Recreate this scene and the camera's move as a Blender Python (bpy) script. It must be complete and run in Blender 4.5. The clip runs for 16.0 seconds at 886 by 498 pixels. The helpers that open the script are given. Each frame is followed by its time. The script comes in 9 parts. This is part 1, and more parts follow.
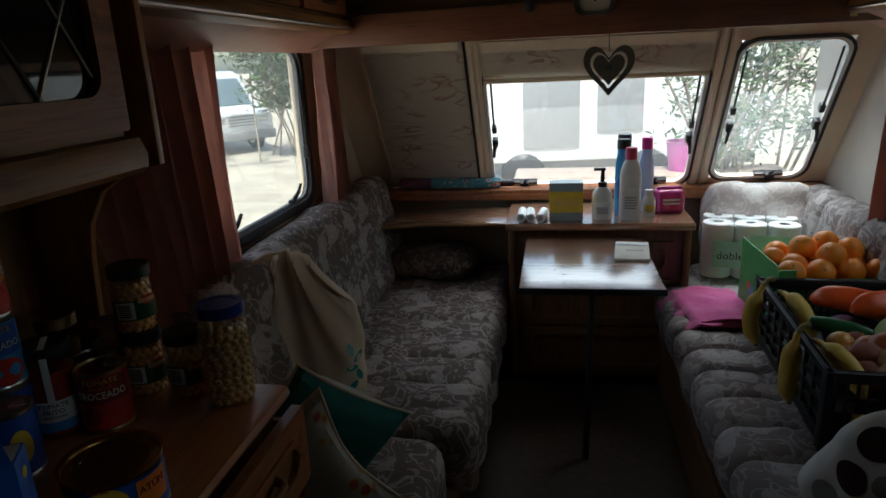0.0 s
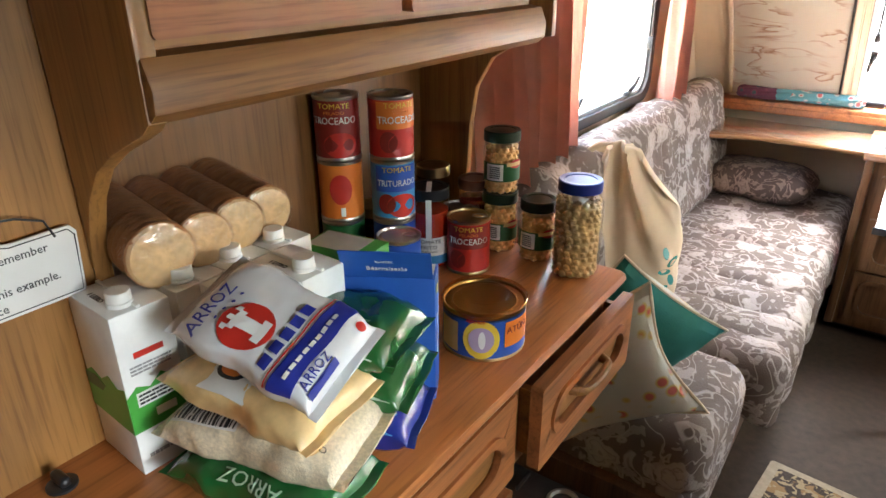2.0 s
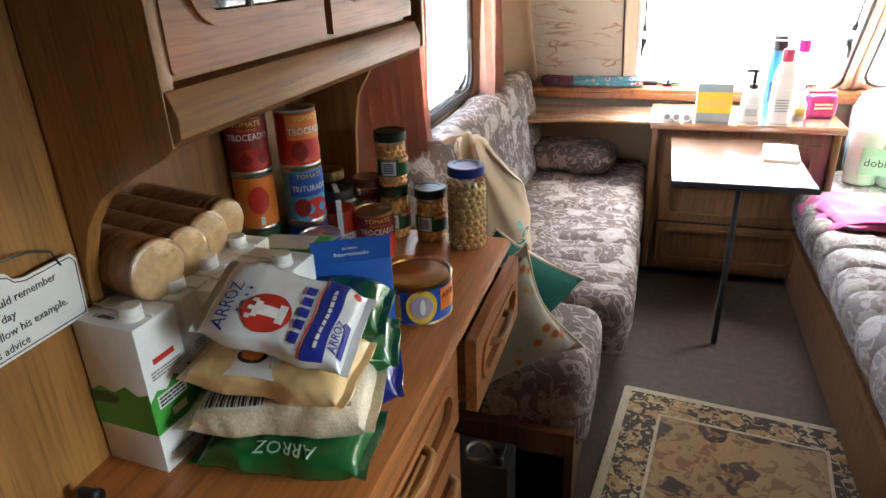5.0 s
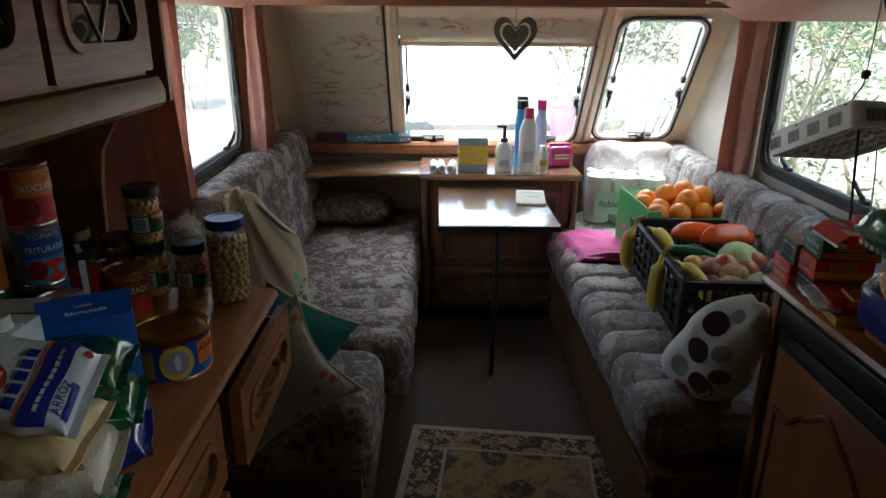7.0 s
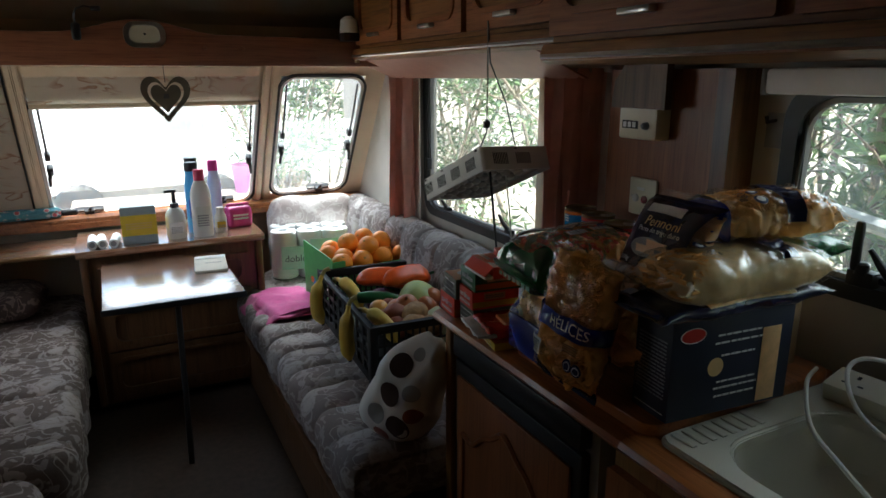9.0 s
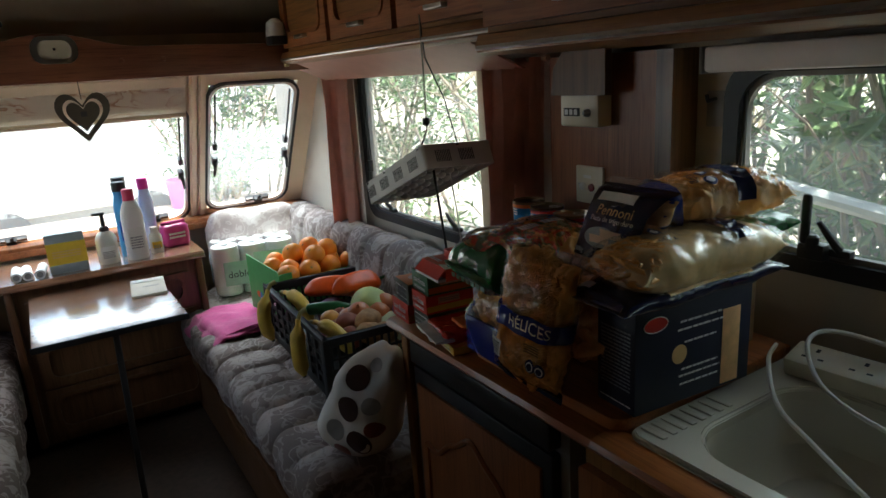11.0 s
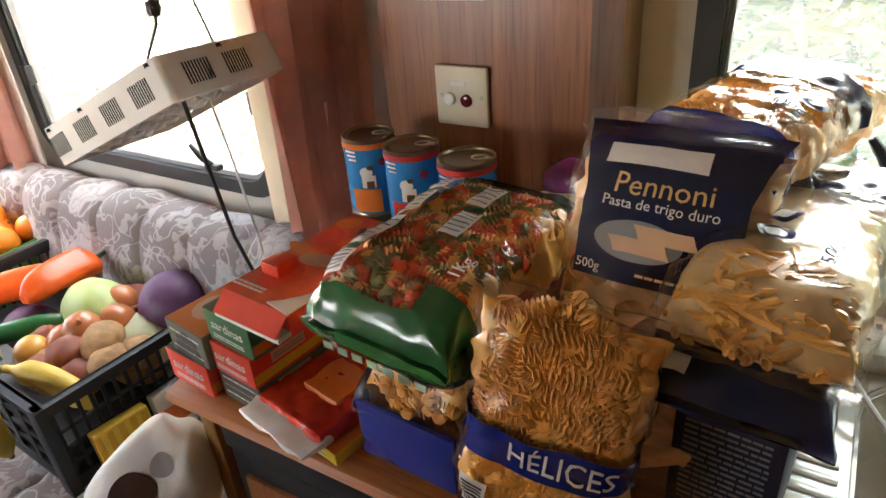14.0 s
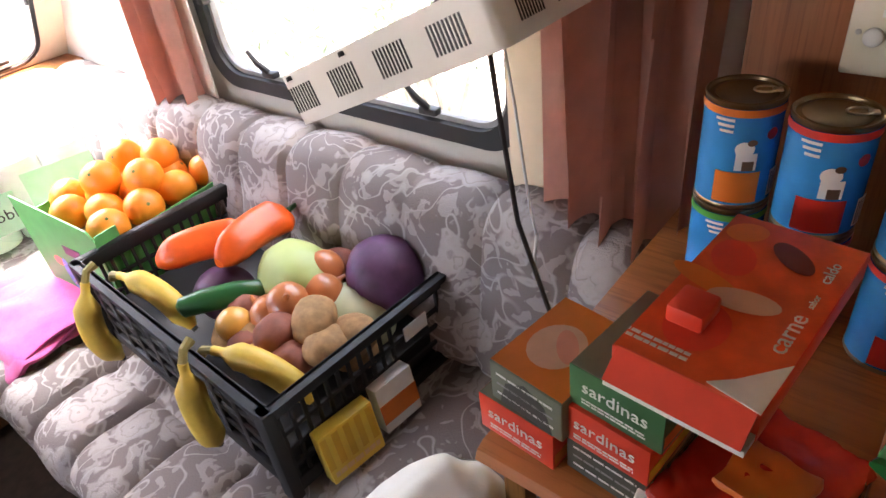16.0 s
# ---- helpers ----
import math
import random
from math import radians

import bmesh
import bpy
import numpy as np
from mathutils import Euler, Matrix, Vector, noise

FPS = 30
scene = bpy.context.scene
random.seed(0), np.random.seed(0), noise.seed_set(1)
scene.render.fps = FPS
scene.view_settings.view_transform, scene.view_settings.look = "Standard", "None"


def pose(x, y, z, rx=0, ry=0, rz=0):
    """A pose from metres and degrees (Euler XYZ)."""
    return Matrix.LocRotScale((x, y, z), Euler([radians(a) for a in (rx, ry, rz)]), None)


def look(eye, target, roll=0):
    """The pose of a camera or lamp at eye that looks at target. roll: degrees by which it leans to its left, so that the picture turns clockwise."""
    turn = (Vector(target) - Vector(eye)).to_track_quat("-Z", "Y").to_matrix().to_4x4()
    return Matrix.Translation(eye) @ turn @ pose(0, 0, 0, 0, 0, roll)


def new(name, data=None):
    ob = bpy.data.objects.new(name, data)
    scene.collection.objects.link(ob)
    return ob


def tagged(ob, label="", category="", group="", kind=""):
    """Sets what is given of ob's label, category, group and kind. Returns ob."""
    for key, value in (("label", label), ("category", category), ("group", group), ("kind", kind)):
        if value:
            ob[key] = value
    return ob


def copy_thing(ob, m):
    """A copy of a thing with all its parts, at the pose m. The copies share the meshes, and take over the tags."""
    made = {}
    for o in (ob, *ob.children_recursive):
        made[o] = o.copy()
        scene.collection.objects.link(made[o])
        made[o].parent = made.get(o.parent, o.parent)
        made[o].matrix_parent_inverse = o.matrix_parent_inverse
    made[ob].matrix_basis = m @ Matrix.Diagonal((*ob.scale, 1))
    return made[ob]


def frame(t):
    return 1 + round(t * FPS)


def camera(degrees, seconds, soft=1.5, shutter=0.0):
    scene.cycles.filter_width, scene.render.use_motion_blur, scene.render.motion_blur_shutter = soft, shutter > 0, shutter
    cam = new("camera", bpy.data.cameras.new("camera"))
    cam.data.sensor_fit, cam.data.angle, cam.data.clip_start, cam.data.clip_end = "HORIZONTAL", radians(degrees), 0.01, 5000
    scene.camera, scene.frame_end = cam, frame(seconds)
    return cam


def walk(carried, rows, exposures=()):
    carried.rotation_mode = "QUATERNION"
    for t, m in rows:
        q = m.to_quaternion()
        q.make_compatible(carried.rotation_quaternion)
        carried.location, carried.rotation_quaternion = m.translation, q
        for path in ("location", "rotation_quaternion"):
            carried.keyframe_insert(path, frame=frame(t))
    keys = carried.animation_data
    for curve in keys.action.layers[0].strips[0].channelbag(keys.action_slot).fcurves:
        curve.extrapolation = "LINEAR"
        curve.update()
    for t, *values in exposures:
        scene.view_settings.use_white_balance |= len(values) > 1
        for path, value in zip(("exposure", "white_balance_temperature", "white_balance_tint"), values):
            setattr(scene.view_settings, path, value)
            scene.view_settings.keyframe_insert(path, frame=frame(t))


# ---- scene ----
cam = camera(68.1, 16.0)
# the picture's brightness and warmth along the way: seconds, stops, kelvin, tint
EV = 2.4
STOPS = [(0.0, -1.4, 6200, 6), (0.6, -1.05, 6200, 6), (1.0, -0.25, 6500, 8), (1.5, 1.8, 6900, 12), (2.0, 2.85, 6900, 14), (2.5, 3.1, 6900, 14), (3.2, 3.05, 6900, 14),
         (4.3, 2.7, 7000, 13), (5.3, 2.0, 6500, 10), (5.6, 1.35, 6300, 8), (6.0, 0.3, 6200, 6), (6.5, 0.05, 6200, 6), (7.0, 0.0, 6200, 6), (8.0, -0.45, 6200, 6), (9.7, -0.35, 6300, 6),
         (12.0, -0.3, 6400, 6), (12.5, 0.0, 6500, 8), (13.0, 1.1, 6900, 12), (13.5, 2.2, 7100, 14), (14.0, 2.3, 7200, 16), (14.5, 2.7, 7200, 20), (15.0, 2.85, 7200, 22), (15.5, 2.6, 7200, 24), (16.0, 2.1, 7000, 24)]
PATH = [
    (0, (-0.108, 1.919, 1.382), (-0.446, 3.812, 0.831), -2.7),
    (0.5, (-0.139, 1.897, 1.384), (-0.806, 3.7, 0.832), -2.3),
    (1, (-0.169, 1.885, 1.376), (-1.005, 3.596, 0.764), -1.4),
    (1.5, (-0.205, 1.867, 1.369), (-1.218, 3.425, 0.629), -1.5),
    (2, (-0.23, 1.849, 1.366), (-1.283, 3.34, 0.547), -0.2),
    (2.5, (-0.239, 1.838, 1.365), (-1.311, 3.294, 0.509), 0.0),
    (3, (-0.244, 1.841, 1.364), (-1.307, 3.296, 0.496), 0.1),
    (3.2, (-0.243, 1.84, 1.364), (-1.306, 3.291, 0.49), 0.1),
    (5.3, (-0.309, 1.628, 1.398), (-0.781, 3.414, 0.631), -1.0),
    (5.5, (-0.293, 1.628, 1.388), (-0.711, 3.446, 0.668), 0.2),
    (6, (-0.282, 1.587, 1.4), (-0.521, 3.446, 0.699), 1.1),
    (6.5, (-0.254, 1.598, 1.394), (-0.325, 3.474, 0.704), 0.8),
    (7, (-0.227, 1.599, 1.39), (-0.209, 3.488, 0.732), 0.4),
    (7.5, (-0.189, 1.621, 1.397), (0.001, 3.49, 0.712), -2.3),
    (8, (-0.171, 1.622, 1.392), (0.313, 3.468, 0.793), -0.8),
    (8.5, (-0.146, 1.633, 1.393), (0.64, 3.395, 0.867), -0.4),
    (9, (-0.141, 1.636, 1.401), (0.733, 3.362, 0.892), -0.2),
    (9.5, (-0.123, 1.645, 1.402), (0.816, 3.333, 0.885), -1.6),
    (9.7, (-0.124, 1.643, 1.402), (0.816, 3.336, 0.904), -1.2),
    (11.8, (-0.082, 1.816, 1.397), (0.956, 3.431, 0.835), -4.6),
    (12, (-0.061, 1.89, 1.4), (1.0, 3.484, 0.82), -3.4),
    (12.5, (0.02, 2.02, 1.376), (1.165, 3.478, 0.625), -4.3),
    (13, (0.031, 2.146, 1.392), (1.454, 3.282, 0.566), -5.9),
    (13.5, (0.052, 2.236, 1.4), (1.558, 3.203, 0.506), -7.0),
    (14, (0.166, 2.316, 1.39), (1.631, 3.278, 0.426), -4.7),
    (14.5, (0.237, 2.357, 1.385), (1.58, 3.396, 0.329), -6.1),
    (15, (0.273, 2.4, 1.369), (1.507, 3.519, 0.264), -5.9),
    (15.5, (0.267, 2.504, 1.364), (1.455, 3.656, 0.24), -6.1),
    (16, (0.224, 2.724, 1.372), (1.413, 3.837, 0.212), -8.0),
]
walk(cam, [(t, look(eye, target, roll)) for t, eye, target, roll in PATH], [(t, EV + s, k, m) for t, s, k, m in STOPS])

# ---- world and sun ----
world = bpy.data.worlds.new("sky")
scene.world = world
world.use_nodes = True
wn = world.node_tree
sky = wn.nodes.new("ShaderNodeTexSky")
sky.sky_type = "NISHITA"
sky.sun_disc = False
sky.sun_elevation, sky.sun_rotation = radians(61), radians(176)
sky.air_density, sky.dust_density = 1.0, 2.0
wn.nodes["Background"].inputs[1].default_value = 0.15
wn.links.new(sky.outputs[0], wn.nodes["Background"].inputs[0])
sun = new("sun", bpy.data.lights.new("sun", "SUN"))
sun.data.energy, sun.data.angle, sun.data.color = 4.0, radians(0.6), (1.0, 0.95, 0.88)
sun.matrix_world = look((0, 0, 0), (0.03, 0.48, -0.88))


from mathutils.bvhtree import BVHTree

# ---- materials ----
def nodes_of(name):
    m = bpy.data.materials.new(name)
    m.use_nodes = True
    t = m.node_tree
    return m, t, t.nodes["Principled BSDF"]


def put(b, **kw):
    for k, v in kw.items():
        b.inputs[k.replace("_", " ")].default_value = v


def rgb(c):
    return (c[0], c[1], c[2], 1.0)


def coords(t, scale=(1, 1, 1), rot=(0, 0, 0), kind="Object"):
    tc = t.nodes.new("ShaderNodeTexCoord")
    mp = t.nodes.new("ShaderNodeMapping")
    mp.inputs["Scale"].default_value = scale
    mp.inputs["Rotation"].default_value = [radians(a) for a in rot]
    t.links.new(tc.outputs[kind], mp.inputs["Vector"])
    return mp.outputs[0]


def noise_tex(t, vec, scale, detail=3.0, rough=0.55, distort=0.0):
    n = t.nodes.new("ShaderNodeTexNoise")
    n.inputs["Scale"].default_value, n.inputs["Detail"].default_value = scale, detail
    n.inputs["Roughness"].default_value, n.inputs["Distortion"].default_value = rough, distort
    t.links.new(vec, n.inputs["Vector"])
    return n.outputs[0]


def ramp(t, fac, stops):
    r = t.nodes.new("ShaderNodeValToRGB")
    e = r.color_ramp.elements
    while len(e) < len(stops):
        e.new(0.5)
    for el, (p, c) in zip(e, stops):
        el.position, el.color = p, rgb(c)
    t.links.new(fac, r.inputs[0])
    return r.outputs[0]


def mix(t, fac, a, b, how="MIX"):
    n = t.nodes.new("ShaderNodeMix")
    n.data_type, n.blend_type = "RGBA", how
    for sock, v in ((n.inputs[0], fac), (n.inputs[6], a), (n.inputs[7], b)):
        if isinstance(v, (int, float)):
            sock.default_value = v
        elif isinstance(v, tuple):
            sock.default_value = rgb(v)
        else:
            t.links.new(v, sock)
    return n.outputs[2]


def bump(t, b, height, strength=0.3, dist=0.002):
    n = t.nodes.new("ShaderNodeBump")
    n.inputs["Strength"].default_value, n.inputs["Distance"].default_value = strength, dist
    t.links.new(height, n.inputs["Height"])
    t.links.new(n.outputs[0], b.inputs["Normal"])


def tint(c, k):
    return tuple(min(1.0, v * k) for v in c)


def paint(name, c, rough=0.5, metal=0.0, var=0.12, scale=14.0, bumpy=0.15, grain=160.0, **kw):
    """A surface of one colour with fine grain and broad uneven wear."""
    m, t, b = nodes_of(name)
    v = coords(t)
    col = ramp(t, noise_tex(t, v, scale, 5), [(0.3, tint(c, 1 - var)), (0.7, tint(c, 1 + var))])
    t.links.new(col, b.inputs["Base Color"])
    put(b, Roughness=rough, Metallic=metal, **kw)
    bump(t, b, noise_tex(t, v, grain, 3), bumpy, 0.001)
    return m


def wood(name, c, axis="y", rough=0.35, coat=0.25, dark=0.55):
    """Foil-faced wood grain that runs along one axis."""
    m, t, b = nodes_of(name)
    s = [38.0, 38.0, 38.0]
    s["xyz".index(axis)] = 1.6
    v = coords(t, s)
    v2 = coords(t, [k * 5 for k in s])
    grain = ramp(t, noise_tex(t, v, 1.0, 6, 0.6, 0.6), [(0.3, tint(c, dark)), (0.5, c), (0.75, tint(c, 1.25))])
    pores = ramp(t, noise_tex(t, v2, 1.0, 3, 0.6), [(0.33, (0.45, 0.4, 0.35)), (0.5, (1, 1, 1))])
    broad = ramp(t, noise_tex(t, coords(t), 3.0, 3), [(0.3, (0.82, 0.8, 0.78)), (0.7, (1.05, 1.05, 1.05))])
    col = mix(t, 0.55, grain, pores, "MULTIPLY")
    col = mix(t, 1.0, col, broad, "MULTIPLY")
    t.links.new(col, b.inputs["Base Color"])
    put(b, Roughness=rough, Coat_Weight=coat, Coat_Roughness=0.25)
    bump(t, b, noise_tex(t, v2, 1.0, 3), 0.12, 0.0006)
    return m


def damask(name, light, dark, scale=9.0):
    """Woven upholstery: pale flowers and thin scrolling stems on a darker ground, with thread relief."""
    m, t, b = nodes_of(name)
    v = coords(t)
    warp = t.nodes.new("ShaderNodeVectorMath")
    warp.operation = "MULTIPLY_ADD"
    nz = t.nodes.new("ShaderNodeTexNoise")
    nz.inputs["Scale"].default_value, nz.inputs["Detail"].default_value = scale * 2.6, 2.0
    t.links.new(v, nz.inputs["Vector"])
    warp.inputs[1].default_value = (0.075, 0.075, 0.075)
    t.links.new(nz.outputs["Color"], warp.inputs[0])
    t.links.new(v, warp.inputs[2])
    vo = t.nodes.new("ShaderNodeTexVoronoi")
    vo.inputs["Scale"].default_value = scale * 0.95
    t.links.new(warp.outputs[0], vo.inputs["Vector"])
    flower = ramp(t, vo.outputs[0], [(0.0, (0.5, 0.5, 0.5)), (0.07, (0.5, 0.5, 0.5)), (0.09, (1, 1, 1)), (0.22, (0.85, 0.85, 0.85)), (0.25, (0.35, 0.35, 0.35)), (0.28, (0.9, 0.9, 0.9)), (0.36, (0.75, 0.75, 0.75)), (0.40, (0, 0, 0))])
    stems = ramp(t, noise_tex(t, v, scale * 1.1, 1, 0.4, 1.6), [(0.455, (0, 0, 0)), (0.475, (0.8, 0.8, 0.8)), (0.495, (0.8, 0.8, 0.8)), (0.515, (0, 0, 0))])
    leaves = ramp(t, noise_tex(t, v, scale * 3.2, 2, 0.5, 0.8), [(0.57, (0, 0, 0)), (0.60, (0.6, 0.6, 0.6))])
    pat = mix(t, 1.0, mix(t, 1.0, flower, stems, "LIGHTEN"), leaves, "LIGHTEN")
    wear = ramp(t, noise_tex(t, v, 2.2, 3), [(0.3, (0.86, 0.86, 0.86)), (0.7, (1.08, 1.08, 1.08))])
    t.links.new(mix(t, 1.0, mix(t, pat, dark, light), wear, "MULTIPLY"), b.inputs["Base Color"])
    put(b, Roughness=0.85)
    stitch = noise_tex(t, v, scale * 5.5, 2, 0.5, 1.5)
    edge = ramp(t, stitch, [(0.46, (1, 1, 1)), (0.49, (0, 0, 0)), (0.51, (0, 0, 0)), (0.54, (1, 1, 1))])
    relief = mix(t, 0.45, mix(t, 0.4, pat, edge), noise_tex(t, v, 420.0, 2))
    bump(t, b, relief, 0.5, 0.004)
    return m


def clear(name, rough=0.05, tinted=(1, 1, 1), gloss=0.12, ripples=0.0):
    """Thin clear plastic or pane: mostly see-through, with real gloss."""
    m, t, b = nodes_of(name)
    out = t.nodes["Material Output"]
    tr = t.nodes.new("ShaderNodeBsdfTransparent")
    tr.inputs[0].default_value = rgb(tinted)
    gl = t.nodes.new("ShaderNodeBsdfGlossy")
    gl.inputs["Roughness"].default_value = rough
    lw = t.nodes.new("ShaderNodeLayerWeight")
    lw.inputs["Blend"].default_value = 0.5
    p5 = t.nodes.new("ShaderNodeMath")
    p5.operation, p5.inputs[1].default_value = "POWER", 3.0
    t.links.new(lw.outputs["Facing"], p5.inputs[0])
    fac = t.nodes.new("ShaderNodeMath")
    fac.operation, fac.inputs[1].default_value, fac.inputs[2].default_value = "MULTIPLY_ADD", 0.42, gloss * 0.4
    t.links.new(p5.outputs[0], fac.inputs[0])
    mx = t.nodes.new("ShaderNodeMixShader")
    t.links.new(fac.outputs[0], mx.inputs[0])
    t.links.new(tr.outputs[0], mx.inputs[1])
    t.links.new(gl.outputs[0], mx.inputs[2])
    t.links.new(mx.outputs[0], out.inputs[0])
    if ripples:
        v = coords(t)
        n = t.nodes.new("ShaderNodeBump")
        n.inputs["Strength"].default_value, n.inputs["Distance"].default_value = ripples, 0.004
        t.links.new(noise_tex(t, v, 45.0, 3, 0.6, 1.0), n.inputs["Height"])
        t.links.new(n.outputs[0], gl.inputs["Normal"])
        t.links.new(n.outputs[0], lw.inputs["Normal"])
    return m


OAK = wood("oak_foil", (0.36, 0.165, 0.046), "z", 0.38, 0.12, 0.72)
OAK_Y = wood("oak_foil_long", (0.32, 0.138, 0.037), "y", 0.48, 0.05)
OAK_X = wood("oak_foil_cross", (0.33, 0.17, 0.065), "x")
CHERRY = wood("cherry_panel", (0.38, 0.135, 0.043), "y", 0.46, 0.05)
CHERRY_Z = wood("cherry_upright", (0.33, 0.115, 0.04), "z", 0.35, 0.12, 0.8)
TOP = wood("worktop_laminate", (0.44, 0.15, 0.042), "y", 0.33, 0.15, 0.82)
TABLE = wood("table_laminate", (0.36, 0.19, 0.11), "x", 0.2, 1.0, 0.8)
put(TABLE.node_tree.nodes["Principled BSDF"], Coat_IOR=2.2, Coat_Roughness=0.22)
DARKWOOD = wood("chest_wood", (0.17, 0.08, 0.035), "z")
BEAM = wood("beam_wood", (0.30, 0.115, 0.06), "x", 0.4, 0.2, 0.75)
PELMET = paint("pelmet_board", (0.42, 0.2, 0.14), 0.5, 0, 0.08)
CREAM = paint("cream_wall", (0.72, 0.585, 0.42), 0.6, 0, 0.07, 6.0, 0.2, 60.0)
CREAM_TRIM = paint("cream_plastic_trim", (0.74, 0.61, 0.44), 0.4, 0, 0.06)
GREYWALL = paint("washable_wall", (0.55, 0.5, 0.43), 0.55, 0, 0.07, 6.0, 0.2, 60.0)
ROOF = paint("ceiling_board", (0.55, 0.47, 0.36), 0.7, 0, 0.06, 5.0)
CARPET = paint("brown_floor_vinyl", (0.062, 0.040, 0.026), 0.72, 0, 0.25, 40.0, 0.4, 300.0)
RUBBER = paint("black_rubber", (0.018, 0.018, 0.02), 0.45, 0, 0.2)
BLACK = paint("black_plastic", (0.02, 0.02, 0.022), 0.35, 0, 0.2)
GREYP = paint("grey_plastic", (0.3, 0.3, 0.3), 0.5, 0, 0.12)
WHITEP = paint("white_plastic", (0.78, 0.77, 0.74), 0.35, 0, 0.04)
IVORY = paint("ivory_plastic", (0.72, 0.66, 0.52), 0.35, 0, 0.05)
STEEL = paint("steel", (0.6, 0.58, 0.55), 0.28, 1.0, 0.08)
BRASS = paint("gold_tin", (0.55, 0.42, 0.22), 0.3, 1.0, 0.1)
SEAT = damask("damask_taupe", (0.46, 0.40, 0.36), (0.155, 0.115, 0.095))
SEAT_R = damask("damask_grey", (0.46, 0.42, 0.40), (0.22, 0.185, 0.175), 9.0)
CURTAIN = paint("terracotta_curtain", (0.80, 0.47, 0.38), 0.85, 0, 0.12, 20.0, 0.5, 500.0, Sheen_Weight=0.3)
CURTAIN_R = paint("rose_curtain", (0.82, 0.52, 0.44), 0.85, 0, 0.12, 20.0, 0.5, 500.0, Sheen_Weight=0.3)
for cm in (CURTAIN, CURTAIN_R):  # thin cloth lets some daylight through
    ct = cm.node_tree
    bs = ct.nodes["Principled BSDF"]
    tl = ct.nodes.new("ShaderNodeBsdfTranslucent")
    tl.inputs[0].default_value = (0.56, 0.33, 0.26, 1)
    mx = ct.nodes.new("ShaderNodeMixShader")
    mx.inputs[0].default_value = 0.28
    ct.links.new(bs.outputs[0], mx.inputs[1])
    ct.links.new(tl.outputs[0], mx.inputs[2])
    ct.links.new(mx.outputs[0], ct.nodes["Material Output"].inputs[0])
LINING = paint("curtain_lining", (0.7, 0.66, 0.6), 0.85, 0, 0.06)
PANE = clear("acrylic_pane", 0.03, (0.93, 0.95, 0.93), 0.1)
pt = PANE.node_tree  # scratched acrylic scatters a little daylight
haze = pt.nodes.new("ShaderNodeBsdfTranslucent")
haze.inputs[0].default_value = (0.85, 0.88, 0.86, 1)
hm = pt.nodes.new("ShaderNodeMixShader")
hm.inputs[0].default_value = 0.06
pt.links.new(pt.nodes["Material Output"].inputs[0].links[0].from_socket, hm.inputs[1])
pt.links.new(haze.outputs[0], hm.inputs[2])
pt.links.new(hm.outputs[0], pt.nodes["Material Output"].inputs[0])
FILM = clear("clear_film", 0.07, (0.98, 0.975, 0.96), 0.17, 1.0)
GLASS = clear("jar_glass", 0.03, (0.96, 0.955, 0.93), 0.12)


# ---- shapes ----
def box(bm, x0, x1, y0, y1, z0, z1, bev=0.0, seg=2):
    r = bmesh.ops.create_cube(bm, size=1.0)
    vs = r["verts"]
    bmesh.ops.scale(bm, verts=vs, vec=(x1 - x0, y1 - y0, z1 - z0))
    bmesh.ops.translate(bm, verts=vs, vec=((x0 + x1) / 2, (y0 + y1) / 2, (z0 + z1) / 2))
    if bev:
        es = list({e for v in vs for e in v.link_edges})
        bmesh.ops.bevel(bm, geom=es, offset=bev, segments=seg, profile=0.5, affect="EDGES")
    return bm


def boxed(*a, **k):
    return box(bmesh.new(), *a, **k)


def lathe(profile, n=28, bm=None, at=(0, 0, 0)):
    """Turn a profile of (radius, height) about z."""
    bm = bm or bmesh.new()
    rings = []
    for r, z in profile:
        if r < 1e-5:
            rings.append([bm.verts.new((at[0], at[1], at[2] + z))])
        else:
            rings.append([bm.verts.new((at[0] + r * math.cos(2 * math.pi * i / n), at[1] + r * math.sin(2 * math.pi * i / n), at[2] + z)) for i in range(n)])
    for a, b in zip(rings, rings[1:]):
        for i in range(n):
            j = (i + 1) % n
            if len(a) == 1 and len(b) == 1:
                continue
            if len(a) == 1:
                bm.faces.new((a[0], b[j], b[i])) if False else bm.faces.new((a[0], b[i], b[j])).normal_flip()
            elif len(b) == 1:
                bm.faces.new((a[i], a[j], b[0]))
            else:
                bm.faces.new((a[i], a[j], b[j], b[i]))
    return bm


def tube(pts, r, n=8, bm=None, closed=False):
    """A round rod along points."""
    bm = bm or bmesh.new()
    pts = [Vector(p) for p in pts]
    rings = []
    for i, p in enumerate(pts):
        a = pts[i - 1] if (i or closed) else p
        b = pts[(i + 1) % len(pts)] if (i + 1 < len(pts) or closed) else p
        d = (b - a).normalized()
        u = d.cross(Vector((0.31, 0.17, 0.93)))
        if u.length < 0.1:
            u = d.cross(Vector((0.9, 0.1, 0.2)))
        u.normalize()
        w = d.cross(u)
        rr = r[i] if isinstance(r, (list, tuple)) else r
        rings.append([bm.verts.new(p + rr * (u * math.cos(2 * math.pi * k / n) + w * math.sin(2 * math.pi * k / n))) for k in range(n)])
    m = len(rings)
    for i in range(m if closed else m - 1):
        a, b = rings[i], rings[(i + 1) % m]
        for k in range(n):
            bm.faces.new((a[k], a[(k + 1) % n], b[(k + 1) % n], b[k]))
    if not closed:
        bm.faces.new(rings[0][::-1])
        bm.faces.new(rings[-1])
    return bm


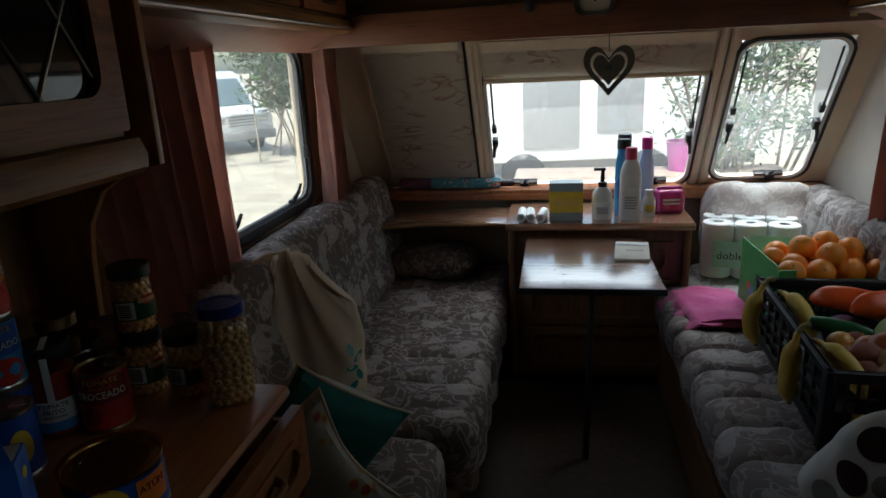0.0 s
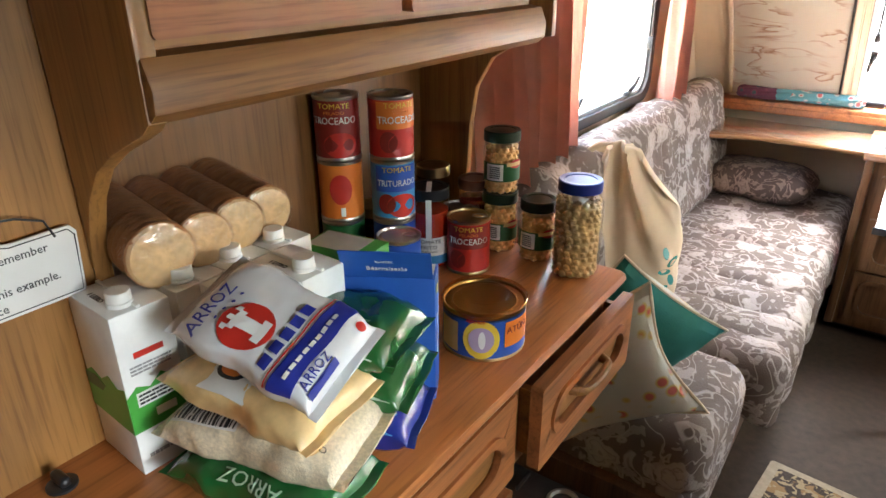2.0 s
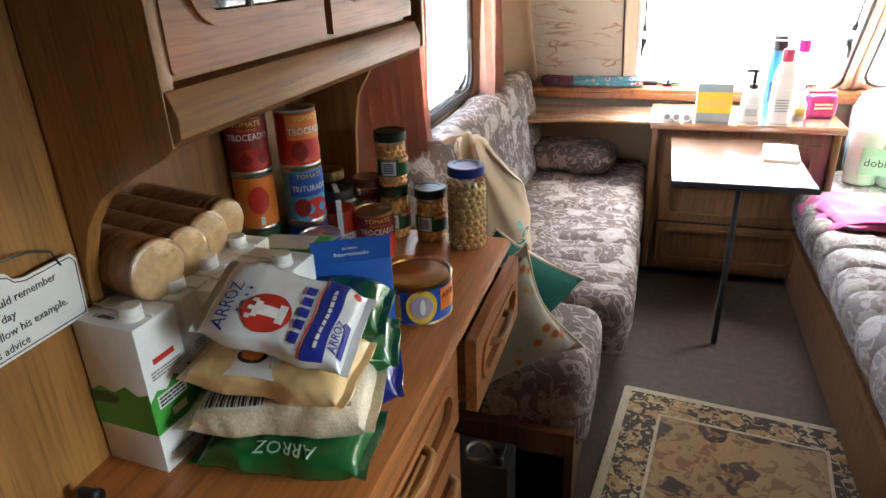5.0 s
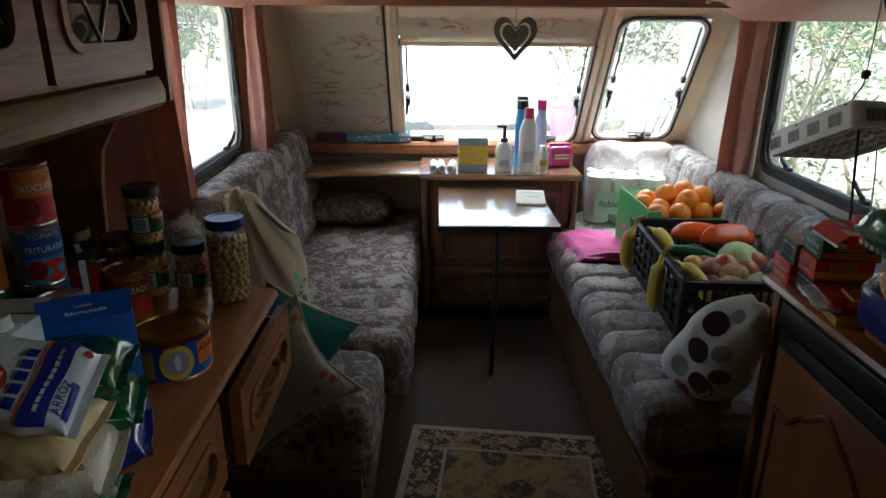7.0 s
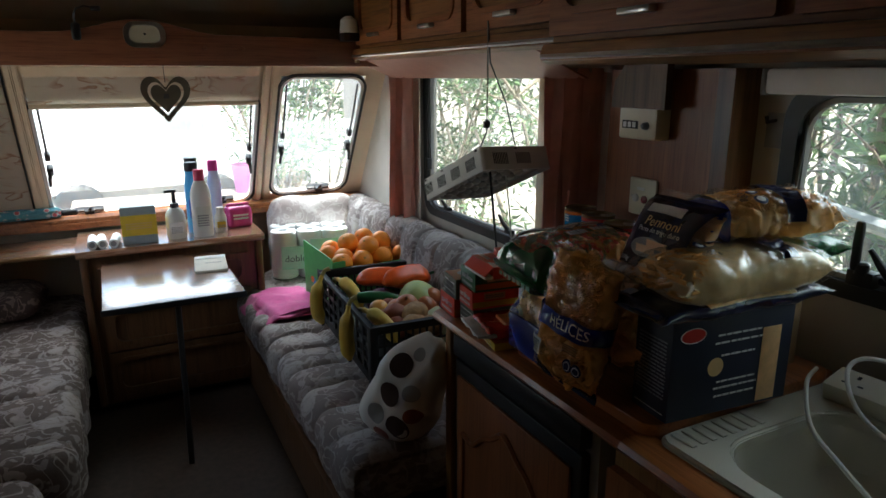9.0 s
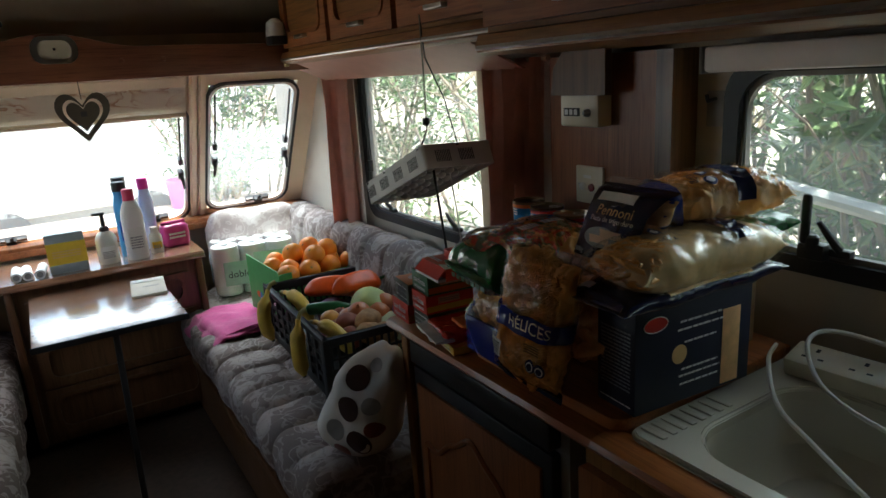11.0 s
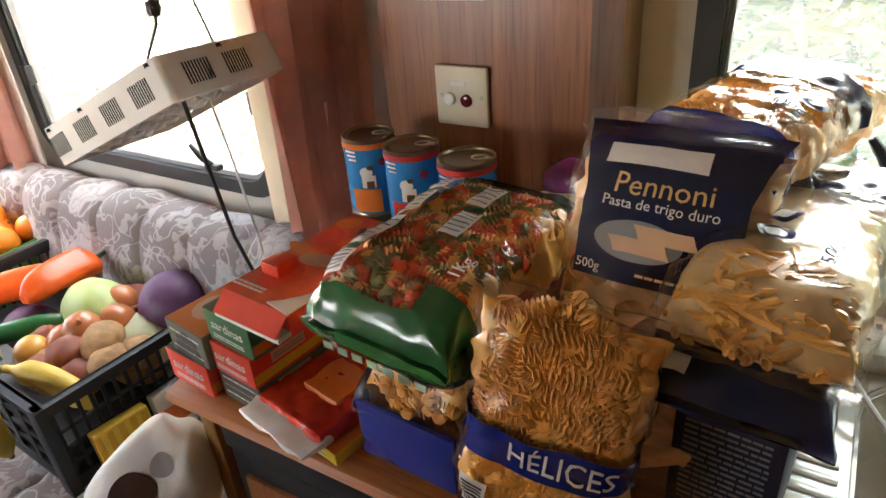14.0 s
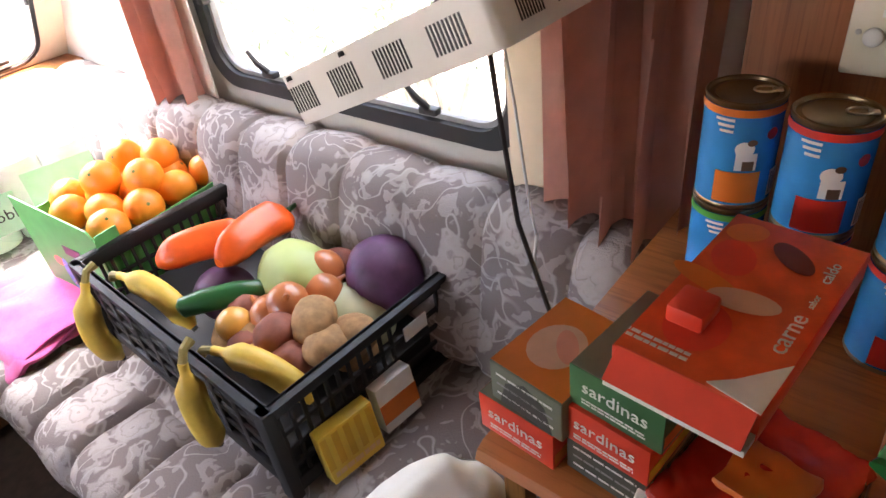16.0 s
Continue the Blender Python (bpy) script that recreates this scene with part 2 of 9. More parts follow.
def prism(outline, depth, axis="y", at=0.0, bm=None, bev=0.0):
    """Push a closed outline in two axes along the third."""
    bm = bm or bmesh.new()
    def p(a, b, c):
        return {"x": (c, a, b), "y": (a, c, b), "z": (a, b, c)}[axis]
    lo = [bm.verts.new(p(a, b, at)) for a, b in outline]
    hi = [bm.verts.new(p(a, b, at + depth)) for a, b in outline]
    n = len(outline)
    fs = [bm.faces.new(lo), bm.faces.new(hi)]
    for i in range(n):
        fs.append(bm.faces.new((lo[i], lo[(i + 1) % n], hi[(i + 1) % n], hi[i])))
    bmesh.ops.recalc_face_normals(bm, faces=fs)
    if bev:
        es = [e for e in bm.edges if e.verts[0] in lo and e.verts[1] in lo or e.verts[0] in hi and e.verts[1] in hi]
        bmesh.ops.bevel(bm, geom=es, offset=bev, segments=2, profile=0.5, affect="EDGES")
    return bm


def rounded(x0, x1, z0, z1, r, n=6):
    """The outline of a rectangle with round corners."""
    pts = []
    for cx, cz, a in ((x1 - r, z1 - r, 0), (x0 + r, z1 - r, 90), (x0 + r, z0 + r, 180), (x1 - r, z0 + r, 270)):
        for i in range(n + 1):
            q = radians(a + 90 * i / n)
            pts.append((cx + r * math.cos(q), cz + r * math.sin(q)))
    return pts


def soft(hx, hy, hz, r, n=(12, 12, 6), fn=None, at=(0, 0, 0), turn=None):
    """A padded block with round edges; fn(p, normal) gives how far each point stands out."""
    bm = bmesh.new()
    seen = {}
    h = Vector((hx, hy, hz))
    rr = Vector((min(r, hx), min(r, hy), min(r, hz)))
    def vert(i, j, k):
        key = (i, j, k)
        if key not in seen:
            p = Vector(((2 * i / n[0] - 1) * hx, (2 * j / n[1] - 1) * hy, (2 * k / n[2] - 1) * hz))
            q = Vector([max(-(h[a] - rr[a]), min(h[a] - rr[a], p[a])) for a in range(3)])
            d = p - q
            e = Vector([d[a] / rr[a] for a in range(3)])
            if e.length > 1e-6:
                e = e.normalized()
            p2 = q + Vector([e[a] * rr[a] for a in range(3)])
            if fn:
                p2 = p2 + e * fn(p2, e)
            if turn:
                p2 = turn @ p2
            seen[key] = bm.verts.new(p2 + Vector(at))
        return seen[key]
    def quad(*ks):
        bm.faces.new([vert(*k) for k in ks])
    for i in range(n[0]):
        for j in range(n[1]):
            quad((i, j, 0), (i, j + 1, 0), (i + 1, j + 1, 0), (i + 1, j, 0))
            quad((i, j, n[2]), (i + 1, j, n[2]), (i + 1, j + 1, n[2]), (i, j + 1, n[2]))
    for i in range(n[0]):
        for k in range(n[2]):
            quad((i, 0, k), (i + 1, 0, k), (i + 1, 0, k + 1), (i, 0, k + 1))
            quad((i, n[1], k), (i, n[1], k + 1), (i + 1, n[1], k + 1), (i + 1, n[1], k))
    for j in range(n[1]):
        for k in range(n[2]):
            quad((0, j, k), (0, j, k + 1), (0, j + 1, k + 1), (0, j + 1, k))
            quad((n[0], j, k), (n[0], j + 1, k), (n[0], j + 1, k + 1), (n[0], j, k + 1))
    return bm


def mesh_of(name, bm, material, smooth=True, angle=35):
    me = bpy.data.meshes.new(name)
    bm.normal_update()
    bm.to_mesh(me)
    bm.free()
    for m in material if isinstance(material, (list, tuple)) else [material]:
        me.materials.append(m)
    if smooth:
        me.shade_smooth()
        me.set_sharp_from_angle(angle=radians(angle))
    return me


def thing(name, label, category, at=(0, 0, 0), group="", m=None):
    ob = new(name)
    ob.empty_display_size = 0.05
    ob.matrix_world = m if m is not None else Matrix.Translation(at)
    return tagged(ob, label, category, group)


def part(name, bm, material, parent, label="", kind="", smooth=True):
    ob = new(name, mesh_of(name, bm, material, smooth))
    ob.parent = parent
    if label or kind:
        tagged(ob, label, "", "", kind)
    return ob


def solo(name, bm, material, label, category, at=(0, 0, 0), m=None, kind="", group="", smooth=True):
    ob = new(name, mesh_of(name, bm, material, smooth))
    ob.matrix_world = m if m is not None else Matrix.Translation(at)
    return tagged(ob, label, category, group, kind)


def setting(name, bm, material, label, category="", smooth=True):
    return solo(name, bm, material, label, category or name.split("_")[0], kind="structure", smooth=smooth)


def bumps(p, s, seed=0.0):
    return noise.noise(Vector((p[0] * s + seed, p[1] * s + seed * 1.7, p[2] * s - seed)))


# ---- the caravan's shell ----
XL, XR, YF, YB, ZC = -1.03, 1.05, 5.02, -0.9, 1.92
SILL, LEAN_F = 0.84, 0.69


def front_y(z):
    return 4.97 - (z - SILL) * LEAN_F


setting("floor", boxed(XL - 0.05, XR + 0.05, YB - 0.05, 5.2, -0.06, 0.0), CARPET, "dark brown worn vinyl caravan floor", "floor")


def wall_with_holes(name, x0, x1, y0, y1, z0, z1, holes, material, label):
    """A side wall of slabs round rectangular openings (y0, y1, z0, z1)."""
    bm = bmesh.new()
    y = y0
    for a, b, c, d in sorted(holes):
        box(bm, x0, x1, y, a, z0, z1)
        box(bm, x0, x1, a, b, z0, c)
        box(bm, x0, x1, a, b, d, z1)
        y = b
    box(bm, x0, x1, y, y1, z0, z1)
    bmesh.ops.remove_doubles(bm, verts=bm.verts, dist=1e-5)
    return setting(name, bm, material, label, "wall")


LW = (3.42, 4.27, 0.90, 1.46)
RW = (3.29, 4.12, 0.86, 1.45)
KW = (1.50, 2.472, 1.022, 1.375)
wall_with_holes("wall_left", XL - 0.04, XL, YB, 5.2, 0, ZC, [LW], CREAM, "cream vinyl caravan side wall")
wall_with_holes("wall_right", XR, XR + 0.04, YB, 5.2, 0, ZC, [KW, RW], GREYWALL, "pale washable caravan side wall")
# daylight of the sky in the kitchen window's opening
kd = new("kitchen_daylight", bpy.data.lights.new("kitchen_daylight", "AREA"))
kd.data.shape, kd.data.size, kd.data.size_y, kd.data.energy, kd.data.color = "RECTANGLE", 0.32, 0.95, 0.20, (0.80, 0.93, 1.0)
kd.data.spread = radians(60)
kd.matrix_world = pose(XR + 0.03, (KW[0] + KW[1]) / 2, (KW[2] + KW[3]) / 2 + 0.02, 0, 69, 0)


def window_daylight(name, w, h, watts, spread, colour, m):
    """Light of the high sky that falls through one window's opening."""
    ob = new(name, bpy.data.lights.new(name, "AREA"))
    ob.data.shape, ob.data.size, ob.data.size_y, ob.data.energy, ob.data.color = "RECTANGLE", w, h, watts, colour
    ob.data.spread = radians(spread)
    ob.matrix_world = m


window_daylight("front_daylight", 0.84, 0.40, 0.85, 86, (0.93, 0.97, 1.0), pose(0.04, front_y(1.10) + 0.06, 1.12, -30, 0, 0))
window_daylight("front_side_daylight", 0.36, 0.42, 0.75, 84, (0.93, 0.98, 1.0), pose(0.76, front_y(1.15) + 0.06, 1.17, -24, 0, 0))
window_daylight("left_daylight", 0.40, 0.80, 0.15, 110, (0.97, 1.0, 1.0), pose(XL - 0.03, 3.845, 1.20, 0, -72, 0))
window_daylight("right_daylight", 0.42, 0.80, 0.16, 100, (0.94, 1.0, 0.98), pose(XR + 0.03, 3.705, 1.22, 0, 62, 0))
setting("wall_back", boxed(XL, XR, YB - 0.04, YB, 0, ZC), OAK, "wood-foil wall at the caravan's rear", "wall")


def sloped(bm, x0, x1, z0, z1, t0=0.0, t1=0.03, r=0.0):
    """A slab that lies in the leaning front."""
    nrm = Vector((0, 1, LEAN_F)).normalized()
    vs = []
    for t in (t0, t1):
        for x, z in ((x0, z0), (x1, z0), (x1, z1), (x0, z1)):
            vs.append(bm.verts.new(Vector((x, front_y(z), z)) + nrm * t))
    for f in ((3, 2, 1, 0), (4, 5, 6, 7), (0, 1, 5, 4), (1, 2, 6, 5), (2, 3, 7, 6), (3, 0, 4, 7)):
        bm.faces.new([vs[i] for i in f])
    return bm


FW = (-0.40, 0.475, 0.80, 1.33)
FR = (0.565, 0.955, 0.825, 1.405)
FL = (-0.85, -0.46, 0.825, 1.405)
bm = bmesh.new()
for x0, x1, z0, z1 in ((XL, XR, 0.76, 0.80), (XL, FL[1], 0.80, 1.62), (FL[1], FW[0], 0.80, 1.62), (FW[0], FW[1], 1.33, 1.62), (FW[1], FR[0], 0.80, 1.62),
                       (FR[0], FR[1], 0.80, FR[2]), (FR[0], FR[1], FR[3], 1.62), (FR[1], XR, 0.80, 1.62)):
    sloped(bm, x0, x1, z0, z1)
setting("wall_front", bm, CREAM, "cream leaning caravan front wall with windows", "wall")
setting("wall_front_lower", boxed(XL, XR, front_y(0.78), 5.12, 0, 0.775), CREAM, "cream lower front wall behind the seats", "wall")
bm = prism([(YB, ZC), (3.55, ZC), (3.95, 1.86), (4.25, 1.74), (front_y(1.6), 1.6), (front_y(1.6) + 0.06, 1.64), (4.3, 1.8), (3.96, 1.92), (3.55, ZC + 0.05), (YB, ZC + 0.05)],
           XR - XL + 0.08, "x", XL - 0.04)
setting("ceiling", bm, ROOF, "beige curved caravan ceiling board", "ceiling")


# ---- windows ----
def side_window(name, x, inward, y0, y1, z0, z1, stays=True):
    """A hinged acrylic window with a rubber frame, rail, stay and latches. inward: +1 where the room lies at greater x."""
    w = thing(name, "hinged acrylic caravan window in a black rubber frame", "window", (x, (y0 + y1) / 2, z0))
    tagged(w, kind="structure")
    hy, h = (y1 - y0) / 2, z1 - z0
    out, inn = rounded(-hy - 0.02, hy + 0.02, -0.02, h + 0.02, 0.08), rounded(-hy + 0.012, hy - 0.012, 0.012, h - 0.012, 0.07)
    bm = bmesh.new()
    ring(bm, out, inn, "x", -0.012 * inward, 0.018 * inward)
    part("window_frame", bm, RUBBER, w, "black rubber frame")
    bm = bmesh.new()
    ring(bm, rounded(-hy + 0.01, hy - 0.01, 0.01, h - 0.01, 0.07), rounded(-hy + 0.022, hy - 0.022, 0.022, h - 0.022, 0.062), "x", -0.01 * inward, 0.004 * inward)
    part("inner_seal", bm, GREYP, w, "grey inner seal")
    ob = part("pane", prism(rounded(-hy + 0.013, hy - 0.013, 0.013, h - 0.013, 0.07), 0.003, "x", -0.014 * inward), PANE, w, "clear acrylic pane")
    ob.visible_shadow = False
    for s in (-0.55, 0.55):
        bm = boxed(0.0, 0.02 * inward, s * hy - 0.02, s * hy + 0.02, 0.022, 0.036, 0.003)
        tube([(0.016 * inward, s * hy, 0.035), (0.03 * inward, s * hy + 0.012, 0.06), (0.034 * inward, s * hy + 0.03, 0.085)], [0.008, 0.007, 0.005], 8, bm)
        part("latch", bm, BLACK, w, "black plastic latch")
    for s in (-1, 1):
        bm = boxed(0.0, 0.022 * inward, s * (hy - 0.012) - 0.012, s * (hy - 0.012) + 0.012, h * 0.28, h * 0.36, 0.003)
        tube([(0.012 * inward, s * (hy - 0.015), h * 0.32), (0.012 * inward, s * (hy - 0.02), h * 0.6), (0.006 * inward, s * (hy - 0.02), h * 0.92)], 0.004, 6, bm)
        part("stay", bm, BLACK, w, "black window stay")
    return w


def ring(bm, out, inn, axis, a, b):
    """A frame between two outlines of as many points."""
    def p(u, v, c):
        return {"x": (c, u, v), "y": (u, c, v), "z": (u, v, c)}[axis]
    n = len(out)
    o0, o1 = [bm.verts.new(p(u, v, a)) for u, v in out], [bm.verts.new(p(u, v, b)) for u, v in out]
    i0, i1 = [bm.verts.new(p(u, v, a)) for u, v in inn], [bm.verts.new(p(u, v, b)) for u, v in inn]
    fs = []
    for k in range(n):
        j = (k + 1) % n
        for q in ((o0, o1), (i1, i0)):
            fs.append(bm.faces.new((q[0][k], q[0][j], q[1][j], q[1][k])))
        fs.append(bm.faces.new((o0[k], i0[k], i0[j], o0[j])))
        fs.append(bm.faces.new((o1[k], o1[j], i1[j], i1[k])))
    bmesh.ops.recalc_face_normals(bm, faces=fs)
    return bm


side_window("window_left", XL - 0.005, 1, *LW)
side_window("window_right", XR + 0.005, -1, *RW)
side_window("window_kitchen", XR + 0.005, -1, *KW)


def front_window(name, x0, x1, z0, z1, label):
    """A hinged window in the leaning front, built upright and then leaned."""
    hx, h = (x1 - x0) / 2, (z1 - z0) * math.sqrt(1 + LEAN_F ** 2)
    w = thing(name, label, "window", m=Matrix.Translation(((x0 + x1) / 2, front_y(z0), z0)) @ pose(0, 0, 0, math.degrees(math.atan(LEAN_F)), 0, 0))
    tagged(w, kind="structure")
    bm = ring(bmesh.new(), rounded(-hx - 0.012, hx + 0.012, -0.012, h + 0.012, 0.08), rounded(-hx - 0.001, hx + 0.001, -0.001, h + 0.001, 0.07), "y", -0.010, 0.012)
    part("window_frame", bm, RUBBER, w, "black rubber frame")
    bm = ring(bmesh.new(), rounded(-hx - 0.002, hx + 0.002, -0.002, h + 0.002, 0.07), rounded(-hx + 0.012, hx - 0.012, 0.012, h - 0.012, 0.062), "y", -0.004, 0.012)
    part("inner_seal", bm, WHITEP, w, "pale grey seal")
    ob = part("pane", prism(rounded(-hx + 0.01, hx - 0.01, 0.01, h - 0.01, 0.07), 0.003, "y", 0.014), PANE, w, "clear acrylic pane")
    ob.visible_shadow = False
    for s in (-1, 1):
        xs = s * (hx - 0.03)
        bm = boxed(xs - 0.012, xs + 0.012, -0.02, 0.012, h * 0.40, h * 0.46, 0.003)
        tube([(xs, -0.018, h * 0.43), (xs + s * 0.004, -0.035, h * 0.40), (xs + s * 0.008, -0.04, h * 0.34)], [0.009, 0.008, 0.006], 8, bm)
        part("latch", bm, BLACK, w, "black plastic latch")
        bm = boxed(xs - 0.01, xs + 0.01, -0.016, 0.012, h * 0.52, h * 0.57, 0.003)
        tube([(xs, -0.008, h * 0.55), (xs, -0.004, h * 0.75), (xs, 0.006, h * 0.93)], 0.0045, 6, bm)
        part("stay", bm, BLACK, w, "black window stay")
    for xs in ([-0.66 * hx, 0.66 * hx] if hx > 0.3 else [0.05]):
        bm = boxed(xs - 0.06, xs + 0.06, -0.012, 0.012, 0.02, 0.034, 0.003)
        box(bm, xs - 0.02, xs + 0.02, -0.03, 0.0, 0.022, 0.042, 0.004)
        tube([(xs, -0.02, 0.04), (xs + 0.01, -0.026, 0.06)], 0.007, 8, bm)
        part("bottom_latch", bm, BLACK, w, "black bottom latch")
    return w


front_window("window_front_middle", *FW, "wide hinged acrylic front window, partly shaded by a blind")
front_window("window_front_side", *FR, "rounded hinged acrylic front side window")


def on_front(z, out=0.0):
    """The point of the leaning front at height z, out metres into the room."""
    k = out / math.sqrt(1 + LEAN_F ** 2)
    return front_y(z) - k, z - LEAN_F * k


def front_strip(name, xa, xb, za, zb, thick, material, label):
    """A strip of trim on the leaning front, rising from za to zb."""
    bm = bmesh.new()
    sloped(bm, xa, xb, za, zb, -thick, -0.001)
    bmesh.ops.bevel(bm, geom=bm.edges[:], offset=min(thick, xb - xa) * 0.3, segments=2, affect="EDGES")
    return setting(name, bm, material, label, "trim")


for i, (xa, xb) in enumerate(((-0.455, -0.425), (0.485, 0.515), (0.522, 0.552), (-0.424, -0.402), (-0.885, -0.862))):
    front_strip("trim_upright", xa, xb, 0.80, 1.50, 0.02, CREAM_TRIM, "cream upright trim between front windows")
front_strip("trim_dark_post", -0.462, -0.456, 0.83, 1.5, 0.024, BLACK, "dark blind channel beside the front window")


# ---- front: blinds, sill, beam ----
def blind_material():
    m, t, b = nodes_of("blind_fabric")
    v = coords(t, (2.6, 6.0, 9.0))
    w = noise_tex(t, v, 1.5, 3, 0.5, 1.0)
    strokes = ramp(t, w, [(0.47, (0.86, 0.78, 0.66)), (0.485, (0.50, 0.25, 0.14)), (0.52, (0.78, 0.62, 0.47)), (0.56, (0.88, 0.8, 0.68))])
    mask = ramp(t, noise_tex(t, coords(t, (3, 4, 4)), 2.0, 2), [(0.45, (0, 0, 0)), (0.62, (1, 1, 1))])
    t.links.new(mix(t, mask, (0.85, 0.77, 0.65), strokes), b.inputs["Base Color"])
    put(b, Roughness=0.85, Transmission_Weight=0.0)
    tl = t.nodes.new("ShaderNodeBsdfTranslucent")
    tl.inputs[0].default_value = (0.8, 0.68, 0.5, 1)
    mx = t.nodes.new("ShaderNodeMixShader")
    mx.inputs[0].default_value = 0.10
    t.links.new(b.outputs[0], mx.inputs[1])
    t.links.new(tl.outputs[0], mx.inputs[2])
    t.links.new(mx.outputs[0], t.nodes["Material Output"].inputs[0])
    bump(t, b, noise_tex(t, coords(t, (2, 2, 6)), 3.0, 3), 0.4, 0.01)
    return m


BLIND = blind_material()


def drawn_blind(name, x0, x1, z0, z1, label, ripple):
    """Roller fabric just inside the leaning front, with slight creases and a bottom bar."""
    b = thing(name, label, "blind", (0, 0, 0))
    bm = bmesh.new()
    nx, nz = 14, 18
    rows = []
    for k in range(nz + 1):
        z = z0 + (z1 - z0) * k / nz
        row = []
        for i in range(nx + 1):
            x = x0 + (x1 - x0) * i / nx
            o = 0.016 + ripple * bumps((x, 0, z), 9.0)
            y, zz = on_front(z, o)
            row.append(bm.verts.new((x, y, zz)))
        rows.append(row)
    for a, c in zip(rows, rows[1:]):
        for i in range(nx):
            bm.faces.new((a[i], a[i + 1], c[i + 1], c[i]))
    bmesh.ops.solidify(bm, geom=bm.faces[:], thickness=0.0015)
    part("fabric", bm, BLIND, b, "cream fabric with sketched brown strokes")
    bm = bmesh.new()
    sloped(bm, x0, x1, z0 - 0.008, z0 + 0.006, -0.028, -0.010)
    bmesh.ops.bevel(bm, geom=bm.edges[:], offset=0.004, segments=2, affect="EDGES")
    part("bottom_bar", bm, CREAM_TRIM, b)
    bm = bmesh.new()
    sloped(bm, x0, x1, z1, z1 + 0.05, -0.045, -0.001)
    bmesh.ops.bevel(bm, geom=bm.edges[:], offset=0.01, segments=2, affect="EDGES")
    part("cassette", bm, CREAM_TRIM, b, "cream blind cassette")
    return b


drawn_blind("roller_blind", FL[0] - 0.03, FL[1] - 0.005, 0.815, 1.44, "closed cream roller blind with brown sketch strokes", 0.006)
drawn_blind("roller_blind", FW[0] + 0.005, FW[1] - 0.005, 1.305, 1.425, "half-raised cream roller blind over the front window", 0.004)

bm = boxed(XL, XR, 4.89, 5.02, 0.775, 0.80, 0.006)
box(bm, XL, XR, 4.885, 4.905, 0.752, 0.782, 0.006)
setting("window_sill_front", bm, CHERRY, "reddish wooden shelf below the front windows", "sill")

# the beam across the front, higher in its middle, under the ceiling
pts = [(XL, 1.44), (XR, 1.44), (XR, 1.535)]
for i in range(21):
    x = 0.36 - 0.72 * i / 20
    pts.append((x, 1.545 + 0.045 * (0.5 + 0.5 * math.cos(math.pi * min(1, max(-1, x / 0.26))))))
pts.append((XL, 1.535))
beam = thing("beam", "reddish wooden cross beam above the front windows", "beam", (0, 4.15, 0))
tagged(beam, kind="structure")
part("board", prism(pts, 0.022, "y", 0.0, bev=0.003), BEAM, beam)
bm = boxed(XL, XR, 0.022, 0.38, 1.50, 1.515)
part("shelf", bm, BEAM, beam)

# ---- left unit: sideboard, tall panel, glazed locker ----
LX, LOCK = -0.57, -0.742


def raised_door(w, h, glazed=False, frame_w=0.05, thick=0.018, mat=None):
    """A panelled door, hinge plane x=0, facing +x, over y 0..w and z 0..h: frame, moulding, panel."""
    bm = ring(bmesh.new(), rounded(0, w, 0, h, 0.006), rounded(frame_w, w - frame_w, frame_w, h - frame_w, 0.035), "x", 0.0, thick)
    mould = ring(bmesh.new(), rounded(frame_w - 0.012, w - frame_w + 0.012, frame_w - 0.012, h - frame_w + 0.012, 0.042),
                 rounded(frame_w + 0.002, w - frame_w - 0.002, frame_w + 0.002, h - frame_w - 0.002, 0.034), "x", thick - 0.004, thick + 0.005)
    return bm, mould


def handle_bar(w):
    """A bowed wooden pull along y, facing +x."""
    bm = bmesh.new()
    pts = [(0, -w / 2, 0), (0.018, -w / 2 + 0.008, 0)] + [(0.024 + 0.004 * math.cos(q * math.pi / 2), w * 0.38 * q, 0) for q in (-1, -0.5, 0, 0.5, 1)] + [(0.018, w / 2 - 0.008, 0), (0, w / 2, 0)]
    return tube(pts, [0.009, 0.008, 0.007, 0.008, 0.0085, 0.008, 0.007, 0.008, 0.009], 10, bm)


MIRRORY = paint("smoked_cabinet_glass", (0.02, 0.022, 0.022), 0.04, 0.0, 0.05, 3.0, 0.0, Specular_IOR_Level=1.0, Coat_Weight=1.0, Coat_Roughness=0.03)
LEAD = paint("lead_strip", (0.25, 0.23, 0.2), 0.4, 0.8, 0.1)

